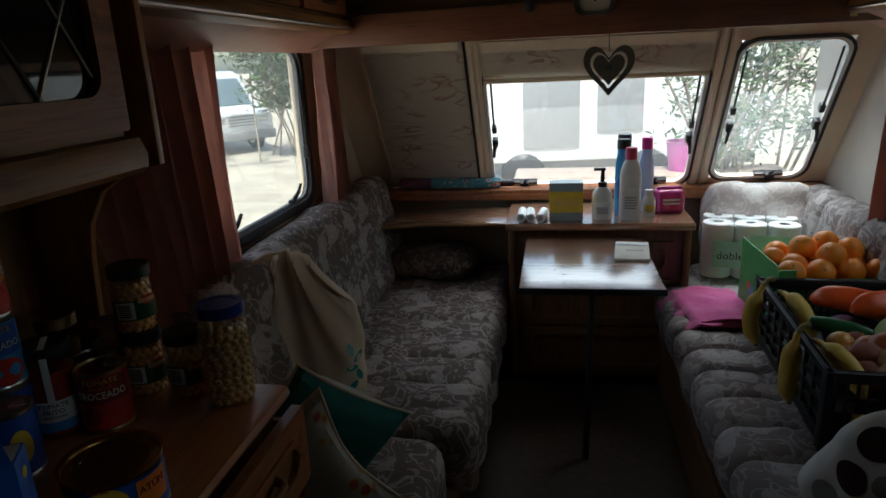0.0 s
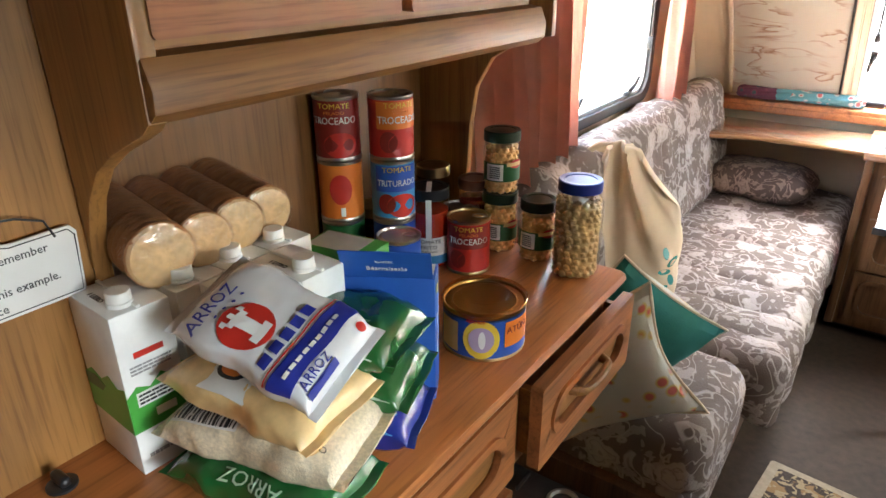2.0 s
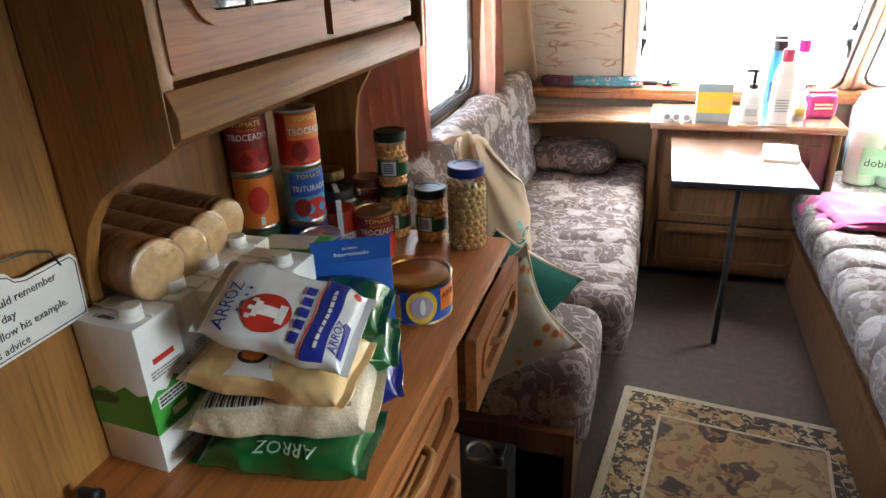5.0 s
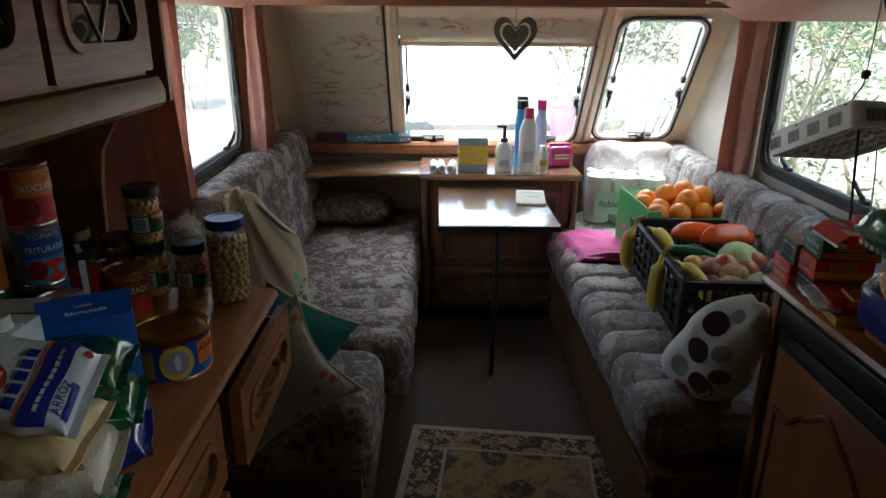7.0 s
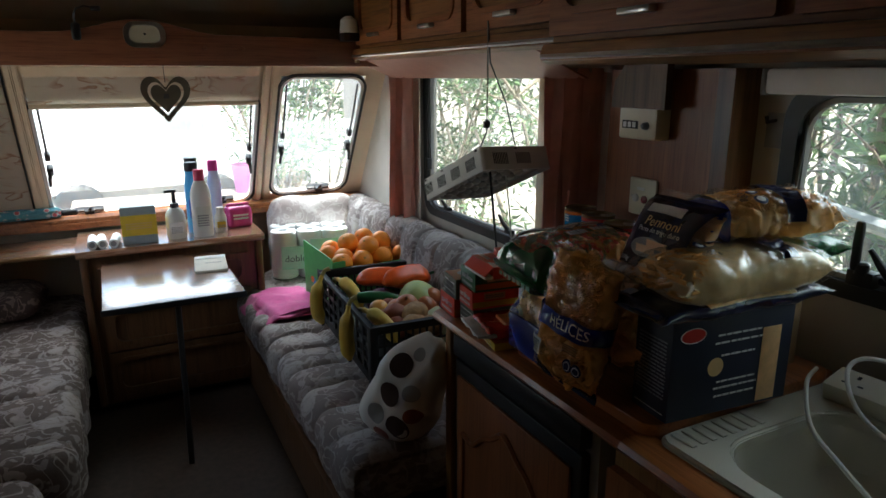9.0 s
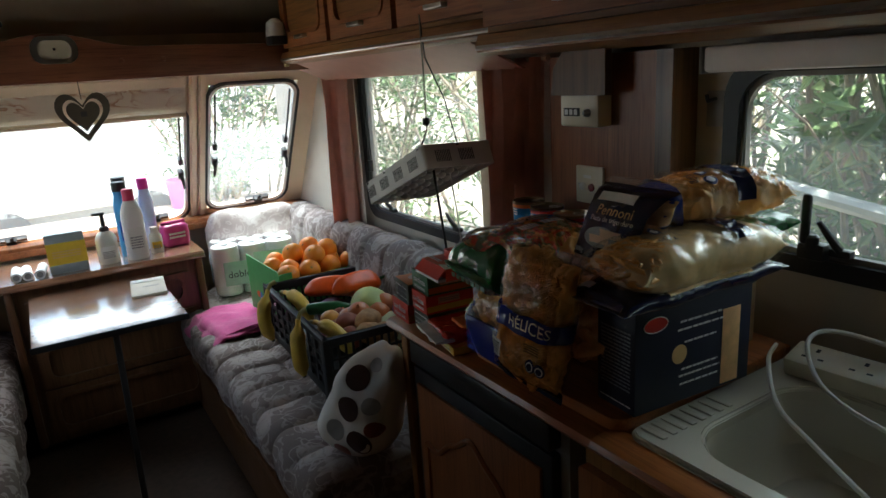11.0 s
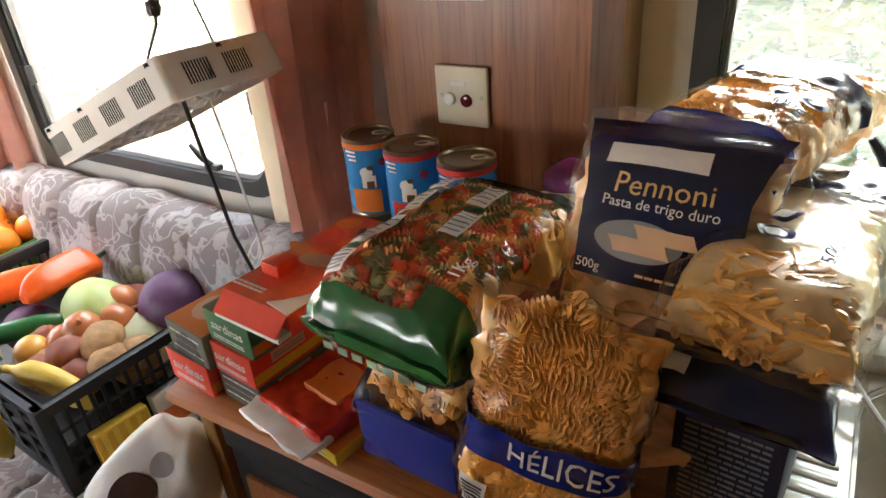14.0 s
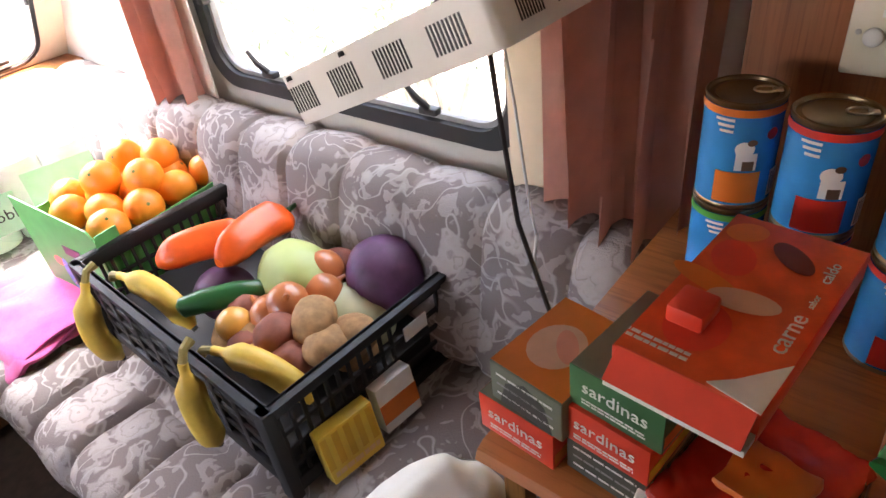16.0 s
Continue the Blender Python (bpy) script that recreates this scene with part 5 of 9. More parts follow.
def carton(m, group):
    """A litre milk carton: body, printed bands, folded top and screw cap. It faces +x, 64 wide, 90 deep."""
    c = thing("milk_carton", "white and green milk carton with a screw cap", "carton", group=group, m=m)
    part("body", boxed(-0.045, 0.045, -0.032, 0.032, 0.0, 0.195, 0.002), CARD, c)
    part("top_seam", boxed(-0.044, 0.044, -0.002, 0.002, 0.195, 0.198, 0.0005), CARD, c)
    part("cap", lathe([(0.0135, 0.195), (0.0135, 0.199), (0.0125, 0.2), (0.0125, 0.209), (0.0115, 0.2105), (0, 0.2105)], 24, None, (0.022, -0.008, 0)), WHITEP, c, "white screw cap")
    hills = [(-0.032, 0.055), (0.032, 0.055), (0.032, 0.112), (0.02, 0.106), (0.008, 0.116), (-0.006, 0.104), (-0.02, 0.110), (-0.032, 0.100)]
    part("green_band", prism(hills, 0.0004, "x", 0.0451), GREEN, c, "green printed meadow")
    part("green_band", prism([(a * 1.4, b) for a, b in hills], 0.0004, "y", -0.0325), GREEN, c, "green printed meadow")
    part("dark_trees", prism([(-0.045, 0.085), (-0.01, 0.088), (0.0, 0.098), (-0.02, 0.104), (-0.045, 0.1)], 0.0004, "y", -0.0328), DKGREEN, c)
    part("info_panel", boxed(0.0455, 0.0458, -0.022, 0.022, 0.085, 0.102), WHITE, c)
    bars(c, pose(0.0459, 0.0, 0.0935, 90, 0, 90), 0.04, 0.014, 3, INKBLACK, "small_print", 7)
    part("info_panel", boxed(0.0455, 0.0458, -0.005, 0.018, 0.066, 0.076), WHITE, c)
    part("name_bar", boxed(0.0453, 0.0457, -0.016, 0.016, 0.142, 0.149), RED, c, "red name mark")
    bars(c, pose(0.0456, 0.0, 0.129, 90, 0, 90), 0.045, 0.012, 3, GREYP, "small_print", 8)
    bars(c, pose(0.0456, 0.0, 0.022, 90, 0, 90), 0.044, 0.008, 1, GREYP, "small_print", 9)
    text("1 LITRO", 0.009, INKBLACK, c, pose(-0.01, -0.018, 0.1953, 0, 0, 0), "word", 0, 0.9)
    return c


MILK = "milk cartons on the sideboard"
first = carton(pose(-0.855, 2.146, 0.850, 0, 0, -4), MILK)
k = 0
for x, y, r in ((-0.853, 2.214, 1), (-0.853, 2.280, 0), (-0.853, 2.346, -1), (-0.762, 2.243, 2), (-0.762, 2.309, -1), (-0.947, 2.214, 0), (-0.947, 2.280, 1), (-0.947, 2.346, 0)):
    copy_thing(first, pose(x, y, 0.850, 0, 0, r))
bx = thing("green_carton_box", "flat green and white box behind the cartons", "box", m=pose(-0.80, 2.43, 0.850, 0, 0, 8))
part("body", boxed(-0.05, 0.05, -0.03, 0.03, 0.0, 0.165, 0.002), GREEN, bx)
part("white_panel", boxed(-0.045, 0.03, -0.025, 0.025, 0.1652, 0.1656), WHITE, bx)

# ---- rice cakes in clear wrap ----
CAKE = paint("puffed_rice_cake", (0.62, 0.40, 0.2), 0.85, 0, 0.18, 120.0, 1.0, 260.0)
# the sides' brown is darkened for the shadow that the locker casts on them
CAKESIDE_SHADED = paint("rice_cake_sides_shaded", (0.36, 0.15, 0.05), 0.75, 0, 0.2, 60.0, 0.7, 200.0)
for i, y in enumerate((2.190, 2.247, 2.300, 2.349)):
    r_ = 0.0375 if i == 0 else 0.0335
    zc = 1.040 + r_
    rk = thing("rice_cake_roll", "roll of rice cakes in clear wrapping", "food", group="rice cake rolls", m=pose(-0.832 - 0.006 * i, y, zc, 0, 90, 168))
    prof = [(0, 0.0), (r_ * 0.6, 0.001), (r_ * 0.9, 0.0), (r_, 0.004)]
    for s in range(1, 13):
        prof += [(r_ * 0.985, s * 0.0145 - 0.001), (r_ * 0.96, s * 0.0145), (r_ * 0.985, s * 0.0145 + 0.001), (r_, s * 0.0145 + 0.007)]
    prof += [(r_, 0.19), (0, 0.19)]
    bm = lathe(prof, 30)
    for v in bm.verts:
        v.co += v.co.normalized() * 0.0008 * bumps(v.co, 140, i)
    part("cakes", bm, CAKESIDE_SHADED, rk, "stacked round cakes")
    bm = lathe([(0, -0.0012), (r_ * 0.5, -0.002), (r_ * 0.88, -0.001), (r_ * 0.96, 0.002)], 40)
    for v in bm.verts:
        v.co.z += 0.0014 * bumps(v.co, 170, i + 4)
    part("end_cake", bm, CAKE, rk, "pale puffed end")
    bm = lathe([(r_ * 0.3, -0.004), (r_ * 0.75, -0.0035), (r_ + 0.001, 0.0), (r_ + 0.0016, 0.05), (r_ + 0.0016, 0.19)], 32)
    for v in bm.verts:
        v.co += Vector((v.co.x, v.co.y, 0)).normalized() * 0.0012 * bumps(v.co, 60, i) + Vector((0, 0, 0.0015 * bumps(v.co, 90, i + 2)))
    part("wrapping", bm, FILM, rk, "crinkled clear wrapping")
    if i in (1, 2):
        part("printed_patch", wrap(r_ + 0.002, 40, 140, 0.07, 0.14), DKGREEN, rk, "dark printed patch")


# ---- soft packs ----
def pouch_at(L, W, H, s, th, seed=0.0, crease=0.003, off=0.0, flat=0.62, sq=0.62, fin=0.10):
    """A point on a filled pack that lies on z=0: s along it (-1..1), th round it (degrees)."""
    body = max(0.0, 1 - (abs(s) / (1 - fin)) ** 5) ** 0.5 if abs(s) < 1 - fin else 0.0
    hh = H / 2 * max(0.035, body)
    ww = W / 2 * (0.93 + 0.07 * (1 - body) - 0.04 * math.cos(s * 7))
    c, q = math.cos(radians(th)), math.sin(radians(th))
    y = ww * math.copysign(abs(c) ** sq, c)
    z = hh * math.copysign(abs(q) ** flat, q)
    p = Vector((s * L / 2, y, H / 2 * (0.9 + 0.1 * body) + z))
    n = Vector((0, c, q))
    d = crease * (bumps(p, 38, seed) + 0.6 * bumps(p, 90, seed + 3)) + off
    p += n * d
    p.x += crease * 1.2 * bumps(p, 30, seed + 9)
    return p


def pouch(L, W, H, seed=0.0, crease=0.003, off=0.0, s0=-1, s1=1, t0=0, t1=360, ns=40, nt=40, **kw):
    bm = bmesh.new()
    closed = t1 - t0 >= 360
    rows = []
    for i in range(ns + 1):
        s = s0 + (s1 - s0) * i / ns
        rows.append([bm.verts.new(pouch_at(L, W, H, s, t0 + (t1 - t0) * k / nt, seed, crease, off, **kw)) for k in range(nt if closed else nt + 1)])
    for a, b in zip(rows, rows[1:]):
        m = len(a)
        for k in range(m if closed else m - 1):
            bm.faces.new((a[k], b[k], b[(k + 1) % m], a[(k + 1) % m]))
    if closed and s0 <= -1:
        bm.faces.new(rows[0])
    if closed and s1 >= 1:
        bm.faces.new(rows[-1][::-1])
    bmesh.ops.recalc_face_normals(bm, faces=bm.faces[:])
    return bm


def on_pouch(L, W, H, s, th, seed, crease, up=0.001, turn=0.0, **kw):
    """A flat pose that touches the top of a pack at (s, th)."""
    p = pouch_at(L, W, H, s, th, seed, crease, up, **kw)
    a = pouch_at(L, W, H, s + 0.05, th, seed, 0, up, **kw)
    b = pouch_at(L, W, H, s, th - 8, seed, 0, up, **kw)
    c = pouch_at(L, W, H, s, th, seed, 0, up, **kw)
    x = (a - c).normalized()
    y = (c - b).normalized()
    n = x.cross(y).normalized()
    if n.z < 0:
        n = -n
    y = n.cross(x)
    return Matrix.Translation(p) @ Matrix((x, y, n)).transposed().to_4x4() @ pose(0, 0, 0, 0, 0, turn)


def across(u, sq=0.62):
    """The angle round a pack at a share u (-1..1) of its half width, on its upper side."""
    u = max(-0.985, min(0.985, u))
    return math.degrees(math.acos(math.copysign(abs(u) ** (1 / sq), u)))


def shift(th, w, kw):
    """The angle after a step of w (in half widths) across the pack's upper side."""
    sq = kw.get("sq", 0.62)
    c = math.cos(radians(th))
    return across(math.copysign(abs(c) ** sq, c) + w, sq)


def print_text(ob, words, size, mat, L, W, H, s, th, seed, crease, turn, squeeze=1.0, lift=0.0012, **kw):
    """Lettering that follows the pack's surface."""
    cu = bpy.data.curves.new("word", "FONT")
    cu.body, cu.size, cu.align_x, cu.align_y, cu.resolution_u = words, size, "CENTER", "CENTER", 2
    cu.extrude = 0.0002
    tmp = new("tmp_text", cu)
    bpy.context.view_layer.update()
    me = bpy.data.meshes.new_from_object(tmp.evaluated_get(bpy.context.evaluated_depsgraph_get()))
    bpy.data.objects.remove(tmp)
    me.name = "word"
    ca, sa = math.cos(radians(turn)), math.sin(radians(turn))
    for v in me.vertices:
        x, y, z = v.co.x * squeeze, v.co.y, v.co.z
        u, w = x * ca - y * sa, x * sa + y * ca
        v.co = pouch_at(L, W, H, s + 2 * u / L, shift(th, w / (W / 2), kw), seed, crease, lift + z, **kw)
    me.materials.clear()
    me.materials.append(mat)
    o = new("word", me)
    o.parent = ob
    return o


def stamp(L, W, H, s, th, rs, rt, seed, crease, off=0.0008, n=24, pts=None, **kw):
    """A printed round or shaped patch that follows the pack's surface, ring by ring."""
    bm = bmesh.new()
    c = bm.verts.new(pouch_at(L, W, H, s, th, seed, crease, off, **kw))
    rings = []
    for k in (0.25, 0.5, 0.75, 1.0):
        row = []
        for i in range(n if pts is None else len(pts)):
            a, b = (math.cos(2 * math.pi * i / n), math.sin(2 * math.pi * i / n)) if pts is None else pts[i]
            row.append(bm.verts.new(pouch_at(L, W, H, s + rs * a * k, shift(th, -radians(rt * b * k) / 0.62, kw), seed, crease, off, **kw)))
        rings.append(row)
    m = len(rings[0])
    for i in range(m):
        bm.faces.new((c, rings[0][i], rings[0][(i + 1) % m]))
        for p, q in zip(rings, rings[1:]):
            bm.faces.new((p[i], q[i], q[(i + 1) % m], p[(i + 1) % m]))
    return bm


def shiny(name, c):
    return paint(name, c, 0.22, 0, 0.06, 20.0, 0.1, 80.0, Coat_Weight=0.5, Coat_Roughness=0.12)


BAGWHITE, BAGGREEN, BAGBLUE, BAGNAVY = shiny("white_pack_film", (0.74, 0.76, 0.78)), shiny("green_pack_film", (0.012, 0.12, 0.03)), shiny("blue_pack_film", (0.015, 0.03, 0.25)), shiny("navy_pack_film", (0.012, 0.018, 0.06))
RICE = paint("rice_seen_through_film", (0.74, 0.64, 0.47), 0.4, 0, 0.2, 260.0, 0.8, 420.0, Coat_Weight=0.7, Coat_Roughness=0.1)
NOODLE = paint("noodles_seen_through_film", (0.80, 0.56, 0.27), 0.35, 0, 0.15, 50.0, 0.6, 90.0, Coat_Weight=0.7, Coat_Roughness=0.1)
PACKS = "rice and flour packs on the sideboard"


def pack(name, label, m, L, W, H, film, seed, crease=0.003, group=PACKS, cat="pack", **kw):
    p = thing(name, label, cat, group=group, m=m)
    part("bag", pouch(L, W, H, seed, crease, **kw), film, p)
    return p


# lowest green pack, clear rice, noodles, then the white one on top
p = pack("rice_pack", "shiny green plastic rice pack lying flat", pose(-0.685, 2.185, 0.851, 0, 0, 8), 0.21, 0.125, 0.048, BAGGREEN, 2.0)
print_text(p, "ARROZ", 0.022, ink("pale_green_print", (0.35, 0.6, 0.4)), 0.21, 0.125, 0.048, 0.1, 132, 2.0, 0.003, 180)
p = pack("rice_pack", "clear pack of pale long rice", pose(-0.692, 2.20, 0.895, 2, 0, 14), 0.225, 0.125, 0.055, RICE, 5.0)
bm = stamp(0.225, 0.125, 0.055, -0.45, 110, 0.35, 12, 5.0, 0.003, 0.001, pts=[(-1, -1), (-0.5, -1), (0, -1), (0.5, -1), (1, -1), (1, 0), (1, 1), (0.5, 1), (0, 1), (-0.5, 1), (-1, 1), (-1, 0)])
part("barcode_field", bm, WHITE, p)
for i in range(17):
    bm = pouch(0.225, 0.125, 0.055, 5.0, 0.003, 0.0016, -0.76 + i * 0.038, -0.76 + i * 0.038 + 0.012 + 0.009 * (i % 3), 97, 136, 1, 12)
    part("barcode_line", bm, INKBLACK, p)
print_text(p, "LARGO", 0.010, INKBLACK, 0.225, 0.125, 0.055, 0.62, 122, 5.0, 0.003, 0)
bm = stamp(0.225, 0.125, 0.055, 0.62, 120, 0.10, 7, 5.0, 0.003)
part("name_mark", bm, GOLDINK, p)
p = pack("noodle_pack", "clear pack of pale noodles with a printed label", pose(-0.70, 2.205, 0.946, 3, 4, 5), 0.20, 0.125, 0.045, NOODLE, 8.0)
bm = stamp(0.20, 0.125, 0.045, -0.12, 108, 0.30, 16, 8.0, 0.003, 0.0012, pts=[(-1, -1), (0, -1), (1, -1), (1, 0), (1, 1), (0, 1), (-1, 1), (-1, 0)])
part("paper_label", bm, WHITE, p, "white paper label")
part("picture", stamp(0.20, 0.125, 0.045, -0.2, 106, 0.18, 8.5, 8.0, 0.003, 0.0018), INKBLACK, p, "printed dish")
part("picture_food", stamp(0.20, 0.125, 0.045, -0.2, 106, 0.13, 6, 8.0, 0.003, 0.0022), ORANGE, p)
# the white pack of rice, tilted on top
LN, WN, HN = 0.18, 0.120, 0.042
p = pack("rice_pack", "white plastic rice pack with a red disc and blue band", pose(-0.690, 2.212, 1.012, 18, 16, 10), LN, WN, HN, BAGWHITE, 11.0, 0.0025)
kw = (11.0, 0.0025)
part("red_disc", stamp(LN, WN, HN, -0.16, 102, 0.30, 16.5, *kw, 0.0014), RED, p, "red printed disc")
for (a, b, ra, rb) in ((0.04, 0.0, 0.05, 8.0), (-0.13, 0.0, 0.13, 4.4), (-0.26, 0.0, 0.04, 6.6), (-0.33, -0.19, 0.035, 1.7), (-0.33, 0.0, 0.035, 1.7), (-0.33, 0.19, 0.035, 1.7)):
    part("tower_mark", stamp(LN, WN, HN, a - 0.02, across(-0.378 + b), ra, rb, *kw, 0.0024, pts=[(-1, -1), (0, -1), (1, -1), (1, 0), (1, 1), (0, 1), (-1, 1), (-1, 0)]), WHITE, p)
part("blue_band", pouch(LN, WN, HN, 11.0, 0.0025, 0.0012, 0.40, 0.66, 10, 170, 8, 30), ROYAL, p, "blue printed band")
part("red_line", pouch(LN, WN, HN, 11.0, 0.0025, 0.0014, 0.355, 0.375, 10, 170, 2, 30), RED, p)
print_text(p, "ARROZ", 0.020, ROYAL, LN, WN, HN, -0.66, 102, 11.0, 0.0025, 90, lift=0.0022)
for i in range(5):
    part("name_letter_bar", stamp(LN, WN, HN, 0.255, across(0.42 - 0.29 * i), 0.06, 3.8, *kw, 0.002, pts=[(-1, -1), (0, -1), (1, -1), (1, 0), (1, 1), (0, 1), (-1, 1), (-1, 0)]), ROYAL, p)
bmx = [part("band_print", stamp(LN, WN, HN, 0.53, across(0.55 - 0.16 * i), 0.022, 2.2, *kw, 0.0022, pts=[(-1, -1), (1, -1), (1, 1), (-1, 1)]), WHITE, p) for i in range(9)]
print_text(p, "ARROZ", 0.013, ROYAL, LN, WN, HN, 0.74, 105, 11.0, 0.0025, 90, lift=0.0022)
part("name_mark", stamp(LN, WN, HN, 0.83, 105, 0.035, 14, *kw, 0.002, pts=[(-1, -1), (1, -1), (1, 1), (-1, 1)]), ROYAL, p)
part("red_dot", stamp(LN, WN, HN, 0.80, 52, 0.055, 3.6, *kw, 0.002), RED, p)
for i in range(4):
    part("star", stamp(LN, WN, HN, -0.50, across(0.1 - 0.2 * i), 0.022, 1.4, *kw, 0.002, n=5), ROYAL, p)
# second pile: blue, then two green ones
p = pack("flour_pack", "blue plastic pack at the foot of a pile", pose(-0.69, 2.305, 0.851, 0, 0, 22), 0.19, 0.115, 0.056, BAGBLUE, 15.0)
part("name_mark", stamp(0.19, 0.115, 0.056, 0.55, 138, 0.2, 9, 15.0, 0.003, 0.001, pts=[(-1, -1), (1, -1), (1, 1), (-1, 1)]), SKY, p)
for i, (z, sd) in enumerate(((0.905, 18.0), (0.957, 21.0))):
    p = pack("coffee_pack", "shiny dark green plastic pack in a pile", pose(-0.695 - 0.008 * i, 2.302, z, 0, 0, 20 - 6 * i), 0.20, 0.125, 0.054, BAGGREEN, sd, 0.004)
    part("name_mark", stamp(0.20, 0.125, 0.052, 0.6, 142, 0.2, 9, sd, 0.004, 0.001, pts=[(-1, -1), (1, -1), (1, 1), (-1, 1)]), ink("pale_mark", (0.4, 0.6, 0.45)), p, "pale name mark")
    bars(p, on_pouch(0.20, 0.125, 0.052, 0.2, 102, sd, 0.004, 0.002), 0.08, 0.02, 3, GREEN, "small_print", 30 + i)

# blue sauce box with its flap up
b = thing("sauce_box", "blue cardboard sauce box with an open flap", "box", m=pose(-0.690, 2.392, 0.851, 0, 0, 30))
CARDBLUE = ink("blue_card", (0.02, 0.12, 0.5), 0.4)
part("body", boxed(-0.055, 0.055, -0.022, 0.022, 0.0, 0.170, 0.001), CARDBLUE, b)
part("inside", boxed(-0.052, 0.052, -0.019, 0.019, 0.170, 0.1705), CARD, b, "pale card inside")
bm = boxed(-0.053, 0.053, -0.0008, 0.0008, 0.0, 0.048)
bmesh.ops.transform(bm, matrix=pose(0, -0.02, 0.170, 28, 0, 0), verts=bm.verts)
fl = part("flap", bm, CARDBLUE, b, "raised blue flap")
text("Béarnaisesås", 0.010, WHITE, b, pose(0.0, -0.0285, 0.186, 118 - 0, 0, 0) @ pose(0, 0, 0.0012), "word", 0, 0.95)
text("KLASSISK", 0.005, WHITE, b, pose(-0.002, -0.0345, 0.197, 118, 0, 0) @ pose(0, 0, 0.0012), "word")
text("Béarnaisesås", 0.011, WHITE, b, pose(0.0553, 0.0, 0.085, 90, 0, 90) @ pose(0, 0, 0.0003, 0, 0, -90), "word", 0, 1.0)
part("yellow_dot", disc(0.008, 0.006, 0.0004, 20, pose(0.0553, 0, 0.148, 90, 0, 90)), YELLOW, b)

# hanging sign, knob and gas stove
s = thing("hanging_sign", "white painted sign hanging from a cord", "sign", m=pose(-0.8975, 2.055, 1.0855, 0, 0, 0))
half = [(-0.105, -0.042), (0.08, -0.042), (0.084, 0.025), (0.078, 0.033), (0.02, 0.032), (0.008, 0.036), (0.002, 0.044), (-0.012, 0.05), (-0.026, 0.044), (-0.032, 0.036), (-0.044, 0.032), (-0.105, 0.033)]
part("board", prism(half, 0.005, "x", 0.0, bev=0.0012), WHITEP, s)
bm = tube([(0.0053, a * 0.96 - 0.0, c * 0.9) for a, c in half], 0.0006, 5, None, True)
part("border_line", bm, INKBLACK, s)
SCRIPT = ink("sign_ink", (0.06, 0.06, 0.06))
for i, (w, yy) in enumerate((("should remember", 0.018), ("one day", 0.002), ("follow his example.", -0.014), ("his advice", -0.030))):
    text(w, 0.0125, SCRIPT, s, pose(0.0056, {0: 0.010, 1: -0.02, 2: 0.012, 3: -0.018}[i], yy, 90, 0, 90), "word", 0, 0.95)
part("cord", tube([(0.004, -0.09, 0.075), (0.006, -0.03, 0.062), (0.006, 0.03, 0.055), (0.006, 0.055, 0.045), (0.006, 0.062, 0.026)], 0.0012, 6), BLACK, s, "thin dark cord")
k_ = thing("knob", "black plastic knob on the sideboard", "knob", (-0.872, 2.052, 0.850))
part("base", lathe([(0.016, 0.0), (0.016, 0.003), (0.011, 0.005), (0.0, 0.005)], 20), BLACK, k_)
part("grip", soft(0.014, 0.006, 0.006, 0.005, (6, 4, 4), None, (0, 0, 0.010)), BLACK, k_)

st = thing("gas_heater", "grey metal stove box standing by the bench", "heater", (-0.672, 2.885, 0.0))
DKSTEEL = paint("dark_steel", (0.12, 0.12, 0.125), 0.35, 0.8, 0.2)
part("body", boxed(-0.13, 0.115, -0.045, 0.05, 0.0, 0.27, 0.006), DKSTEEL, st)
part("burner_ring", lathe([(0.026, 0.27), (0.03, 0.276), (0.036, 0.276), (0.038, 0.27)], 24, None, (0.03, 0, 0)), STEEL, st, "bright burner ring")
for x in (-0.07, 0.09):
    part("pan_support", boxed(x - 0.004, x + 0.004, -0.03, 0.03, 0.27, 0.283, 0.002), BLACK, st)
part("cap", lathe([(0.01, 0.27), (0.01, 0.29), (0.006, 0.294), (0, 0.294)], 12, None, (0.09, -0.03, 0)), BLACK, st)


# ---- on the beam and front ----
ht = thing("heart_ornament", "double wooden heart hanging on a thread", "ornament", (0.058, 4.135, 1.335))
GREYWOOD = paint("grey_painted_wood", (0.13, 0.11, 0.08), 0.7, 0, 0.12, 30.0)


def heart(k, n=40):
    pts = []
    for i in range(n):
        t = 2 * math.pi * i / n
        pts.append((k * (0.70 * math.sin(t) ** 3 + 0.27 * math.sin(t)), k * (13 * math.cos(t) - 5 * math.cos(2 * t) - 2 * math.cos(3 * t) - math.cos(4 * t)) / 15.5 + k * 0.08))
    return pts


part("outer_heart", ring(bmesh.new(), heart(0.082), heart(0.060), "y", -0.004, 0.004), GREYWOOD, ht)
part("inner_heart", prism(heart(0.050), 0.007, "y", -0.0035), GREYWOOD, ht)
part("mark", boxed(-0.009, 0.009, -0.0042, -0.0036, -0.004, 0.012), SCRIPT, ht)
part("thread", tube([(0, 0, 0.05), (0, 0.006, 0.108)], 0.0012, 6), BLACK, ht)
lamp = thing("oval_clock", "chrome rimmed oval dial on the beam", "dial", (0.012, 4.15, 1.54))
part("rim", ring(bmesh.new(), rounded(-0.065, 0.065, -0.042, 0.042, 0.036), rounded(-0.047, 0.047, -0.029, 0.029, 0.025), "y", -0.012, -0.001), STEEL, lamp, "chrome rim")
part("face", prism(rounded(-0.048, 0.048, -0.03, 0.03, 0.026), 0.004, "y", -0.006), IVORY, lamp, "ivory dial")
part("hub", lathe([(0.004, 0.0), (0.004, 0.004), (0, 0.005)], 12, None, (0, 0, 0)), BLACK, lamp)
